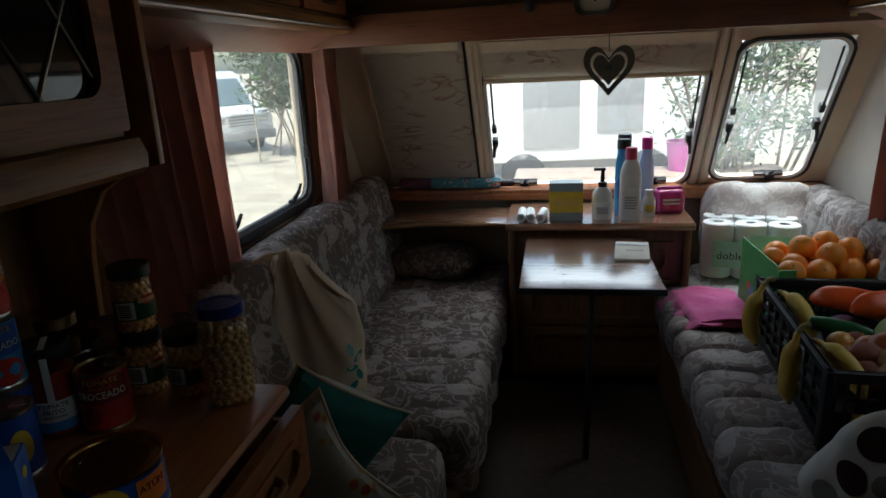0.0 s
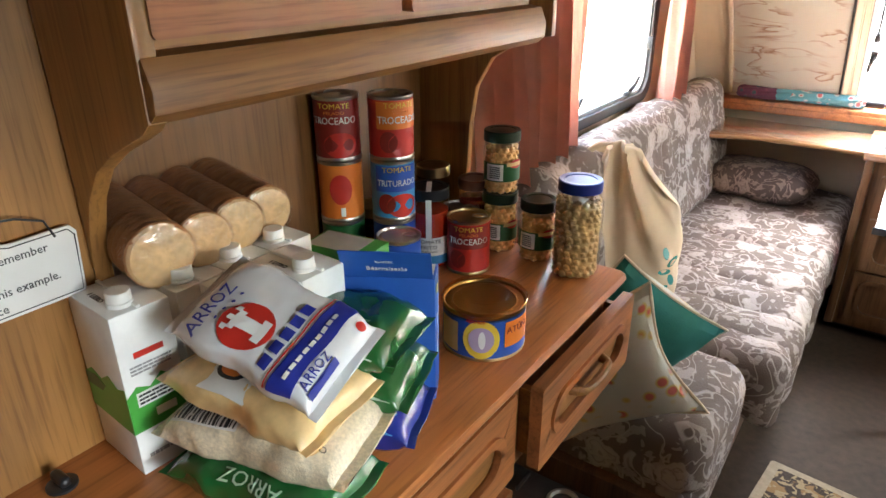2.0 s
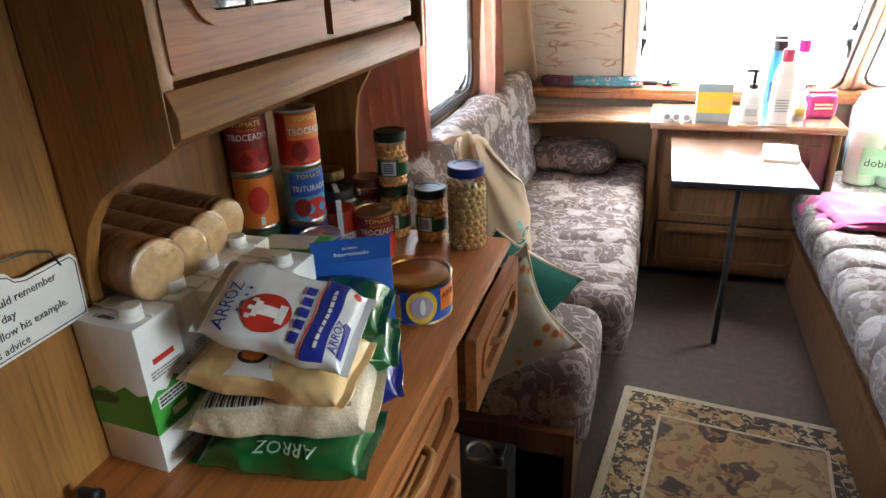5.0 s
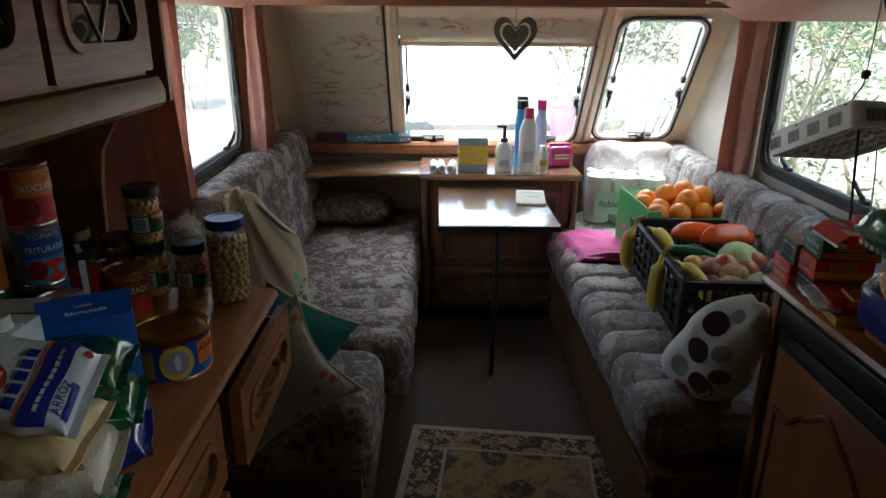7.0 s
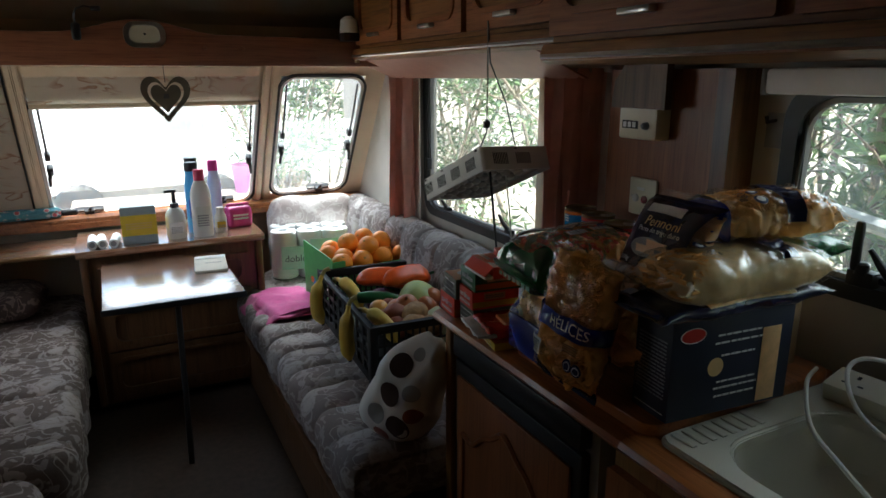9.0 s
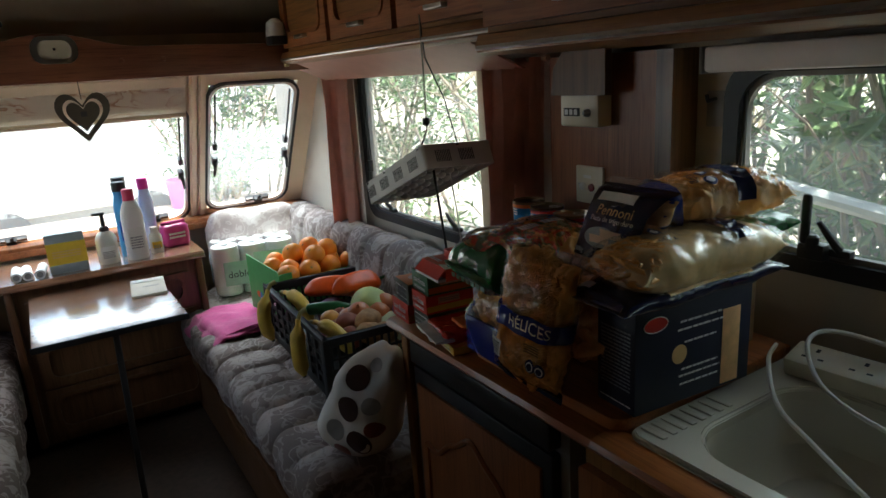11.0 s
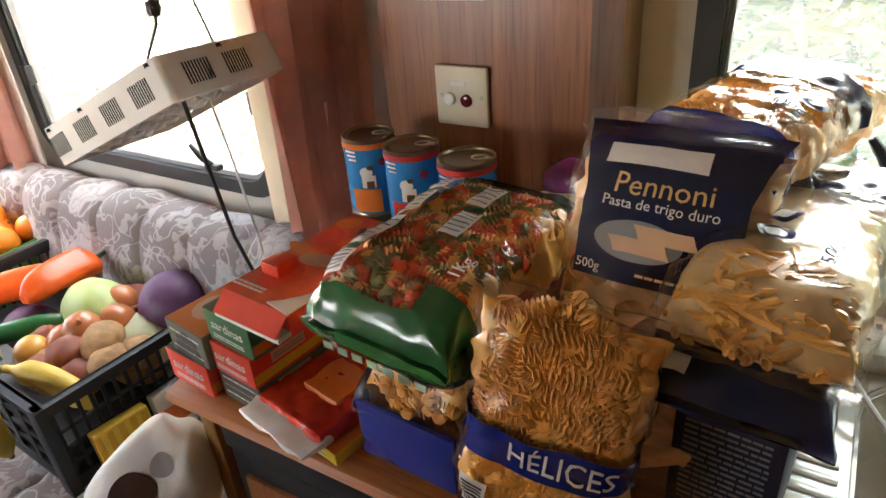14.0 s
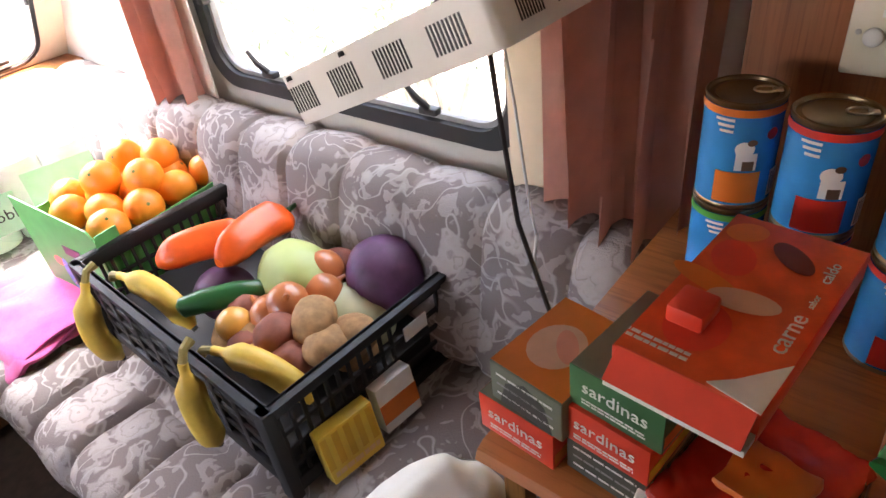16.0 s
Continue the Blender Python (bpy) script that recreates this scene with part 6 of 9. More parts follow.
for ob in lamp.children:
    if ob.name.startswith("hub"):
        ob.matrix_basis = pose(0, -0.006, 0.002, 90, 0, 0)
rl = thing("reading_lamp", "small black flexible reading lamp on the beam", "lamp", (-0.19, 4.15, 1.545))
part("base", soft(0.014, 0.012, 0.028, 0.011, (6, 6, 8), None, (0, -0.011, 0)), BLACK, rl)
part("neck", tube([(0, -0.012, 0.02), (0.0, -0.02, 0.05), (0.008, -0.03, 0.068), (0.03, -0.035, 0.076), (0.05, -0.035, 0.074)], 0.003, 8), BLACK, rl)
part("head", soft(0.016, 0.008, 0.008, 0.007, (8, 5, 5), None, (0.064, -0.035, 0.07)), BLACK, rl)
for x in (0.20, 0.33):
    kn = thing("screw_cap", "small dark screw cap on the beam", "cap", (x, 4.149, 1.50))
    part("cap", lathe([(0.008, 0), (0.007, 0.003), (0, 0.004)], 14), BEAM, kn)
    kn.matrix_world = pose(x, 4.149, 1.50, 90, 0, 0)
sp = thing("corner_spotlight", "pale corner spotlight under the locker end", "lamp", (0.715, 4.10, 1.56))
part("bracket", boxed(-0.03, 0.03, -0.03, 0.03, -0.03, 0.0, 0.004), BLACK, sp)
part("shade", lathe([(0.012, 0.06), (0.03, 0.045), (0.036, 0.0), (0.033, 0.0), (0.028, 0.04), (0.0, 0.052)], 24), WHITEP, sp)

# things on the chest, table and sill
un = thing("folded_umbrella", "folded umbrella with a teal flower print", "umbrella", (-0.60, 4.94, 0.822))
FLORAL = None


def flowers(name, base, c1, c2, scale):
    m, t, b = nodes_of(name)
    v = coords(t)
    vo = t.nodes.new("ShaderNodeTexVoronoi")
    vo.inputs["Scale"].default_value = scale
    t.links.new(v, vo.inputs["Vector"])
    col = ramp(t, vo.outputs[0], [(0.0, c1), (0.22, c1), (0.3, c2), (0.42, base), (1.0, base)])
    pick = ramp(t, noise_tex(t, v, scale * 0.6, 2), [(0.45, (0, 0, 0)), (0.5, (1, 1, 1))])
    t.links.new(mix(t, pick, base, col), b.inputs["Base Color"])
    put(b, Roughness=0.8, Sheen_Weight=0.2)
    bump(t, b, noise_tex(t, v, 300, 2), 0.3, 0.001)
    return m


TEALFLOWER = flowers("teal_flower_cloth", (0.10, 0.30, 0.34), (0.6, 0.12, 0.12), (0.6, 0.6, 0.55), 30.0)
PLUM = flowers("plum_cloth", (0.12, 0.03, 0.06), (0.05, 0.10, 0.10), (0.2, 0.05, 0.08), 30.0)
def folds(p, n):
    return 0.003 * math.sin(math.atan2(p.z, p.y) * 6 + p.x * 30) + 0.002 * bumps(p, 30)
part("canopy", soft(0.17, 0.024, 0.022, 0.02, (40, 14, 12), folds, (0.07, 0, 0.004)), TEALFLOWER, un, "teal flowered folds")
part("canopy_end", soft(0.085, 0.026, 0.024, 0.022, (20, 14, 12), folds, (-0.16, 0, 0.004)), PLUM, un, "dark plum end")
part("handle", soft(0.035, 0.014, 0.014, 0.012, (8, 8, 8), None, (0.27, 0, 0)), BLACK, un)

bx = thing("tissue_box", "grey and yellow cardboard box on the chest", "box", (-0.066, 4.575, 0.7372))
part("body", boxed(-0.067, 0.067, -0.03, 0.05, 0, 0.155, 0.002), ink("grey_card", (0.33, 0.4, 0.42)), bx)
part("yellow_panel", boxed(-0.067, 0.067, -0.0306, -0.0302, 0.035, 0.12), YELLOW, bx, "yellow printed panel")
part("yellow_side", boxed(0.0672, 0.0676, -0.03, 0.05, 0.035, 0.12), YELLOW, bx)
bars(bx, pose(0.0, -0.0308, 0.075, 90, 0, 0), 0.10, 0.03, 3, GOLDINK, "small_print", 50)


def bottle(name, label, m, R, H, body, cap, neck=0.45, capz=0.8, oval=0.75, band=None, pump=False):
    b = thing(name, label, "bottle", group="toiletries on the chest", m=m)
    z = H * capz
    prof = [(0, 0), (R * 0.94, 0), (R, 0.006), (R, z * 0.72), (R * 0.93, z * 0.82), (R * 0.72, z * 0.93), (R * neck, z), (0, z)]
    bm = lathe(prof, 26)
    for v in bm.verts:
        v.co.y *= oval
    part("body", bm, body, b)
    r2 = R * neck * 1.05
    bm = lathe([(r2, z), (r2, H * 0.985), (r2 * 0.9, H), (0, H)] if not pump else [(r2, z), (r2, z + 0.018), (r2 * 0.5, z + 0.022), (r2 * 0.4, H), (0, H)], 20)
    if pump:
        box(bm, -0.035, 0.012, -0.007, 0.007, H - 0.004, H + 0.008, 0.003)
    part("cap", bm, cap, b, "pump head" if pump else "coloured cap")
    if band:
        bm = boxed(-R * 0.7, R * 0.7, -R * oval - 0.0012, -R * oval + 0.004, z * 0.25, z * 0.55, 0.0005)
        part("side_label", bm, band, b)
        bars(b, pose(0, -R * oval - 0.0016, z * 0.3, 90, 0, 0), R * 1.1, z * 0.22, 5, GREYP, "small_print", int(R * 1e4))
    return b


MILKY = paint("milky_bottle", (0.75, 0.74, 0.68), 0.3, 0, 0.04)
bottle("shampoo_bottle", "tall white bottle with a pink cap", pose(0.185, 4.570, 0.7372), 0.042, 0.288, WHITEP, ink("raspberry_cap", (0.6, 0.04, 0.12)), 0.5, 0.84, 0.7, MILKY)
bottle("shampoo_bottle", "tall blue bottle with a dark cap", pose(0.165, 4.66, 0.7372), 0.033, 0.31, SKY, BLACK, 0.8, 0.88, 0.7, BLUE)
bottle("shampoo_bottle", "tall blue bottle with a dark cap", pose(0.175, 4.74, 0.7372), 0.033, 0.32, SKY, BLACK, 0.8, 0.88, 0.7)
bottle("shampoo_bottle", "pale lilac bottle with a pink cap", pose(0.265, 4.73, 0.7372), 0.03, 0.305, ink("pale_lilac", (0.55, 0.62, 0.8)), ink("magenta_cap", (0.6, 0.03, 0.25)), 0.7, 0.85, 0.7)
bottle("pump_bottle", "white pump soap bottle with a black pump", pose(0.078, 4.585, 0.7372), 0.040, 0.200, MILKY, BLACK, 0.42, 0.66, 0.8, WHITE, True)
bottle("small_bottle", "small yellow and white bottle", pose(0.265, 4.62, 0.7372), 0.026, 0.11, MILKY, WHITEP, 0.6, 0.8, 0.8, YELLOW)
PINK = shiny("pink_film", (0.6, 0.05, 0.25))
p = thing("pink_packet", "bright pink soft packet on the chest", "packet", m=pose(0.355, 4.70, 0.7372, 0, 0, 8))
part("bag", soft(0.055, 0.04, 0.048, 0.016, (14, 10, 12), lambda q, n: 0.004 * bumps(q, 40, 2), (0, 0, 0.048)), PINK, p)
part("top_fold", soft(0.052, 0.008, 0.008, 0.006, (14, 5, 5), lambda q, n: 0.002 * bumps(q, 60, 5), (0, 0, 0.100)), PINK, p)
bars(p, pose(0.0, -0.0425, 0.05, 90, 0, 0), 0.07, 0.03, 2, WHITE, "pale_print", 61)
tb0 = thing("paper_tube", "small white rolled paper tube", "tube", group="paper tubes on the chest", m=pose(-0.245, 4.525, 0.7372))
part("roll", tube([(0, 0, 0.018), (0.0, 0.13, 0.018)], 0.018, 20), WHITE, tb0)
part("end", tube([(0, -0.0008, 0.018), (0, 0.0005, 0.018)], 0.011, 16), GREYP, tb0)
for i, (x, r) in enumerate(((-0.207, 2), (-0.168, -6))):
    copy_thing(tb0, pose(x, 4.522 - 0.006 * i, 0.7372, 0, 0, r))

pp = thing("paper_envelope", "pale paper envelope lying on the table", "envelope", m=pose(0.166, 4.28, 0.6825, 0, 0, -6))
bm = boxed(-0.06, 0.06, -0.11, 0.10, 0.0, 0.006, 0.001)
bmesh.ops.subdivide_edges(bm, edges=bm.edges[:], cuts=5, use_grid_fill=True)
for v in bm.verts:
    if v.co.z > 0.003:
        v.co.z += 0.004 * (1 + bumps(v.co, 18, 3))
part("paper", bm, paint("cream_paper", (0.72, 0.69, 0.6), 0.8, 0, 0.06), pp)
bm = boxed(-0.058, 0.058, 0.06, 0.102, 0.011, 0.0125, 0.0005)
part("flap", bm, WHITE, pp)
bars(pp, pose(0.01, -0.02, 0.0145), 0.06, 0.012, 2, GREYP, "faint_print", 70)
for i in range(9):
    rnd = random.Random(i)
    stn = thing("crumb", "dark crumb on the table", "crumb", group="crumbs on the table", m=pose(rnd.uniform(-0.15, 0.15), rnd.uniform(3.93, 4.1), 0.6822, 0, 0, rnd.uniform(0, 90)))
    part("bit", soft(0.005 + 0.004 * rnd.random(), 0.002, 0.001, 0.001, (4, 3, 2)), ink("crumb_brown", (0.08, 0.05, 0.03)) if i == 0 else bpy.data.materials["crumb_brown"], stn)

# pillow under the corner shelf
pl = thing("pillow", "brown flowered pillow under the corner shelf", "pillow", m=pose(-0.655, 4.70, 0.525, 0, 0, -6))
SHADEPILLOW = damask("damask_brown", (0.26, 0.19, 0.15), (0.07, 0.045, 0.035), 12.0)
def pill(p, n):
    return -0.02 * (abs(p.x) / 0.21) ** 3 * abs(n.z) + 0.008 * bumps(p, 14, 2)
part("cover", soft(0.21, 0.14, 0.065, 0.06, (26, 18, 10), pill), SHADEPILLOW, pl)
part("seam", tube([(0.212 * math.cos(a) * (1 - 0.1 * math.sin(a) ** 2), 0.14 * math.sin(a), 0.0) for a in [2 * math.pi * i / 40 for i in range(40)]], 0.004, 6, None, True), SHADEPILLOW, pl, "piped seam")

# tote bag on the left bench
tote = thing("tote_bag", "cream cotton tote bag with a teal leaf print", "bag", m=pose(-0.80, 3.53, 0.45, 0, 0, 21))
COTTON = paint("cream_cotton", (0.66, 0.53, 0.37), 0.85, 0, 0.07, 12.0, 0.5, 350.0)


def tote_form(co):
    """A slack sack: bulging towards one side, drawn up to a limp peak, with long folds that run down from it."""
    f = min(1.0, max(0.0, co.z / 0.42))
    u = co.x / 0.165
    right = 0.165 * math.sqrt(max(0.0, 1.0 - 0.62 * f ** 3.2))
    left = 0.19 - 0.03 * f ** 2
    x = u * (right if u > 0 else left)
    peak = 0.03 * f ** 2 * math.exp(-((u + 0.2) / 0.5) ** 2) - 0.06 * f ** 2 * abs(u + 0.2) ** 1.5
    a = math.atan2(x + 0.03, 0.47 - co.z)
    fold = (0.012 * math.sin(9 * a + 1.3) + 0.006 * math.sin(21 * a + 3 * f)) * (0.25 + f)
    y = co.y * (1.0 - 0.78 * f ** 1.4) + fold + 0.05 * f
    return Vector((x + 0.5 * fold, y, co.z + peak))


bm = soft(0.165, 0.095, 0.21, 0.075, (46, 22, 46), lambda p, n: 0.005 * bumps(p, 15, 1) + 0.003 * bumps(p, 34, 4), (0, 0, 0.21))
for v in bm.verts:
    v.co = tote_form(v.co)
bm.normal_update()
tote_tree = BVHTree.FromBMesh(bm)
part("body", bm, COTTON, tote)
part("handle", tube([(-0.05, 0.02, 0.45), (-0.085, 0.005, 0.448), (-0.12, -0.006, 0.425), (-0.145, -0.008, 0.385), (-0.15, -0.01, 0.34)], [0.004, 0.008, 0.009, 0.009, 0.006], 8), COTTON, tote, "loose cotton strap")
for i in range(5):  # leaves printed on the bulging side
    lx, lz = 0.120 + 0.020 * (i % 2), 0.075 + 0.024 * i
    bm = bmesh.new()
    ring_ = []
    for q in range(12):
        a = 2 * math.pi * q / 12
        du, dv = 0.017 * math.cos(a), 0.008 * math.sin(a)
        tw = radians(40 + 70 * (i % 3))
        hit_, _, _, _ = tote_tree.ray_cast(Vector((lx + du * math.cos(tw) - dv * math.sin(tw), -0.5, lz + du * math.sin(tw) + dv * math.cos(tw))), Vector((0, 1, 0)))
        if hit_:
            ring_.append(bm.verts.new(hit_ + Vector((0, -0.0015, 0))))
    if len(ring_) > 5:
        bm.faces.new(ring_)
        part("leaf_print", bm, TEAL, tote)

# two small cushions by the drawer
WHITEFLOWER = flowers("white_flower_cloth", (0.5, 0.47, 0.4), (0.5, 0.1, 0.06), (0.5, 0.35, 0.08), 26.0)
TEALCLOTH = paint("teal_cloth", (0.01, 0.15, 0.12), 0.85, 0, 0.1, 20.0, 0.5, 300.0)


def cushion(name, label, m, h, t, mats, pull=0.12):
    c = thing(name, label, "cushion", group="small cushions", m=m)
    for i, (mt, sgn) in enumerate(zip(mats, (1, -1))):
        bm = bmesh.new()
        n = 18
        g = []
        for a in range(n + 1):
            row = []
            for b_ in range(n + 1):
                u, w = 2 * a / n - 1, 2 * b_ / n - 1
                k = (1 - u * u) * (1 - w * w)
                pinch = 1 - pull * (1 - min(abs(u), abs(w)) ** 2) * (max(abs(u), abs(w)) ** 4)
                row.append(bm.verts.new((u * h * pinch, w * h * pinch, sgn * (t * k ** 0.45 + 0.004 * bumps((u, w, 0), 5, i)) if k > 1e-6 else 0.0)))
            g.append(row)
        for a in range(n):
            for b_ in range(n):
                f = (g[a][b_], g[a + 1][b_], g[a + 1][b_ + 1], g[a][b_ + 1])
                bm.faces.new(f if sgn > 0 else f[::-1])
        part("front_cover" if i == 0 else "back_cover", bm, mt, c)
    ts = [-1 + q / 6 for q in range(12)]
    edge = [(q * h * (1 - pull * (1 - q * q)), -h * (1 - pull * (1 - q * q)), 0) for q in ts] + [(h * (1 - pull * (1 - q * q)), q * h * (1 - pull * (1 - q * q)), 0) for q in ts]
    edge += [(-x, -y, 0) for x, y, _ in edge]
    part("piping", tube(edge, 0.004, 6, None, True), COTTON, c, "pale piped edge")
    return c


def leaning(at, X, Z):
    X, Z = Vector(X).normalized(), Vector(Z)
    Z = (Z - X * Z.dot(X)).normalized()
    return Matrix.Translation(at) @ Matrix((X, Z.cross(X), Z)).transposed().to_4x4()


cushion("cushion", "small cushion with a flowered and a teal side", leaning((-0.64, 3.19, 0.56), (0.72, 0.39, -0.58), (-0.44, 0.85, 0.28)), 0.15, 0.075, (WHITEFLOWER, TEALCLOTH), 0.10)
cushion("cushion", "small white cushion with flowers and scrolls", leaning((-0.618, 2.975, 0.58), (0.833, 0.245, 0.454), (0.3, -0.93, -0.05)), 0.160, 0.045, (WHITEFLOWER, WHITEFLOWER), 0.22)

# ---- right bench ----
PINKT = paint("pink_towelling", (0.62, 0.09, 0.30), 0.95, 0, 0.12, 40.0, 0.8, 400.0, Sheen_Weight=0.3)
tw = thing("pink_cloth", "folded bright pink cloth on the bench", "cloth", m=pose(0.44, 4.28, 0.475, 0, 0, 6))
for i in range(3):
    bm = soft(0.14 - 0.012 * i, 0.19 - 0.035 * i, 0.004, 0.0035, (30, 40, 2), None, (0.006 * i, -0.03 * i, 0.0))
    for v in bm.verts:
        x, y = v.co.x, v.co.y
        v.co.z += 0.006 + 0.009 * i + 0.010 * bumps((x, y, 0), 11, 3 + i) + 0.004 * math.sin(34 * x + 9 * y + i)
        v.co.x += 0.016 * bumps((y, 0, 0), 12, 5 + i)
        v.co.y += 0.016 * bumps((x, 0, 0), 12, 8 + i)
        if x < -0.085:
            v.co.z -= (-(x + 0.085)) * 1.1
    part("fold", bm, PINKT, tw)

rolls = thing("kitchen_roll_pack", "plastic-wrapped pack of white kitchen rolls", "pack", m=pose(0.62, 4.72, 0.475, 0, 0, -12))
PAPER = paint("soft_paper", (0.82, 0.82, 0.8), 0.95, 0, 0.03, 30.0, 0.4, 200.0)
for i in range(2):
    for j in range(3):
        part("paper_roll", lathe([(0.018, 0.0), (0.058, 0.0), (0.06, 0.004), (0.06, 0.222), (0.056, 0.226), (0.02, 0.226), (0.018, 0.2)], 24, None, (-0.06 + 0.122 * j, -0.06 + 0.122 * i, 0)), PAPER, rolls)
WRAPT = clear("printed_wrap", 0.1, (0.95, 0.97, 0.98), 0.1, 0.6)
part("wrapping", soft(0.185, 0.125, 0.116, 0.055, (20, 14, 10), lambda p, n: 0.003 * bumps(p, 30, 2), (0.06, 0, 0.115)), WRAPT, rolls, "clear printed wrapping")
part("blue_print", boxed(-0.1285, -0.1280, -0.05, 0.04, 0.04, 0.18), ink("pale_blue_print", (0.3, 0.55, 0.75)), rolls)
part("green_print", boxed(-0.075, 0.03, -0.1290, -0.1285, 0.05, 0.16), ink("pale_green_label", (0.35, 0.6, 0.45)), rolls)
text("doble", 0.045, INKBLACK, rolls, pose(-0.01, -0.1294, 0.10, 90, 0, 0), "word")
part("green_end", boxed(0.06, 0.24, -0.1290, -0.1285, 0.03, 0.19), ink("pale_green_label_end", (0.45, 0.65, 0.5)), rolls)

pl2 = thing("corner_cushion", "pale flowered cushion heaped in the corner", "cushion", m=pose(0.735, 4.84, 0.675, -24, 0, -14))
SATIN = damask("damask_pale", (0.74, 0.70, 0.66), (0.55, 0.48, 0.45), 9.0)
part("cover", soft(0.215, 0.07, 0.15, 0.065, (26, 10, 20), lambda p, n: 0.016 * bumps(p, 9, 7) + 0.005 * bumps(p, 26, 7)), SATIN, pl2)
part("seam", tube([(0.20 * math.cos(a), 0.0, 0.145 * math.sin(a) + 0.005) for a in [2 * math.pi * i / 30 for i in range(30)]], 0.004, 6, None, True), SATIN, pl2)

# green fruit box
ob_ = thing("orange_box", "green printed cardboard box full of oranges", "box", m=pose(0.762, 4.190, 0.478, 0, 0, 5))
CARDG = ink("green_card", (0.10, 0.42, 0.12), 0.55)
KRAFT = paint("brown_card", (0.42, 0.27, 0.14), 0.8, 0, 0.08)
W2, D2, HB = 0.190, 0.16, 0.205
part("bottom", boxed(-W2, W2, -D2, D2, 0.0, 0.004), KRAFT, ob_)
bm = bmesh.new()
prof = prism([(-D2, 0.0), (D2, 0.0), (D2, HB + 0.045), (-D2 + 0.02, HB + 0.03), (-D2, HB + 0.01)], 0.004, "x", -W2 - 0.004)
part("end_panel", prof, CARDG, ob_, "green end panel with a bird print")
part("end_panel", boxed(W2, W2 + 0.004, -D2, D2, 0.0, HB + 0.03), CARDG, ob_)
part("side_panel", boxed(-W2, W2, -D2 - 0.004, -D2, 0.0, HB - 0.01), CARDG, ob_)
part("side_panel", boxed(-W2, W2, D2, D2 + 0.004, 0.0, HB - 0.01), CARDG, ob_)
part("corner_flap", boxed(-W2, -W2 + 0.05, -D2 + 0.001, -D2 + 0.004, HB - 0.05, HB + 0.02), CARDG, ob_)
part("hand_hole", boxed(-W2 - 0.0048, -W2 - 0.004, -0.06, 0.01, 0.135, 0.16), INKBLACK, ob_)
for (y, z, ry, rz, mt) in ((0.04, 0.07, 0.018, 0.045, SKY), (0.065, 0.10, 0.022, 0.014, ORANGE), (-0.085, 0.09, 0.02, 0.02, WHITE), (0.03, 0.045, 0.02, 0.012, YELLOW)):
    part("bird_print", disc(ry, rz, 0.0, 12, pose(-W2 - 0.0052, y, z, 90, 0, -90)), mt, ob_)

PEEL = paint("orange_peel", (0.85, 0.28, 0.02), 0.42, 0, 0.08, 20.0, 0.5, 260.0, Subsurface_Weight=0.0)


def round_fruit(name, label, cat, group, r, mat, sx=1.0, sz=0.94, lumps=0.03, seed=0.0, n=3, dent=True):
    f = thing(name, label, cat, group=group)
    bm = bmesh.new()
    bmesh.ops.create_icosphere(bm, subdivisions=n, radius=r)
    for v in bm.verts:
        d = v.co.normalized()
        k = 1 + lumps * bumps(d, 1.6, seed)
        if dent:
            k -= 0.06 * math.exp(-((d.z - 1) / 0.04) ** 2)
        v.co = Vector((d.x * r * k * sx, d.y * r * k, d.z * r * k * sz))
    part("skin", bm, mat, f)
    return f


o0 = round_fruit("orange", "ripe bright orange in a cardboard box", "orange", "oranges in the box", 0.044, PEEL)
part("stem_mark", lathe([(0.004, 0), (0.003, 0.001), (0, 0.001)], 8, None, (0, 0, 0.0388)), ink("stem_green", (0.1, 0.15, 0.03)), o0)
rnd = random.Random(5)
base_m = pose(0.762, 4.190, 0.478, 0, 0, 5)
spots = [(-0.135 + 0.09 * i + (0.042 if j % 2 else 0), -0.112 + 0.076 * j, 0.200) for j in range(4) for i in range(4 - (j % 2))]
spots += [(0.0, -0.075, 0.246), (0.085, -0.02, 0.246), (0.042, 0.06, 0.248), (-0.05, 0.02, 0.245)]
for i, s_ in enumerate(spots):
    m_ = base_m @ Matrix.Translation(s_) @ pose(0, 0, 0, rnd.uniform(-60, 60), rnd.uniform(-60, 60), rnd.uniform(0, 360))
    if i == 0:
        o0.matrix_world = m_
    else:
        copy_thing(o0, m_)
part("inner_tray", boxed(-W2 + 0.002, W2 - 0.002, -D2 + 0.002, D2 - 0.002, 0.004, 0.165), KRAFT, ob_)

# vegetable crate
CRATEBLACK = paint("black_crate_plastic", (0.010, 0.010, 0.011), 0.62, 0, 0.2)
CR = pose(0.728, 3.680, 0.478, 0, 0, -3)
crate = thing("vegetable_crate", "black slatted plastic vegetable crate", "crate", m=CR)
cw, cd, ch = 0.208, 0.318, 0.20
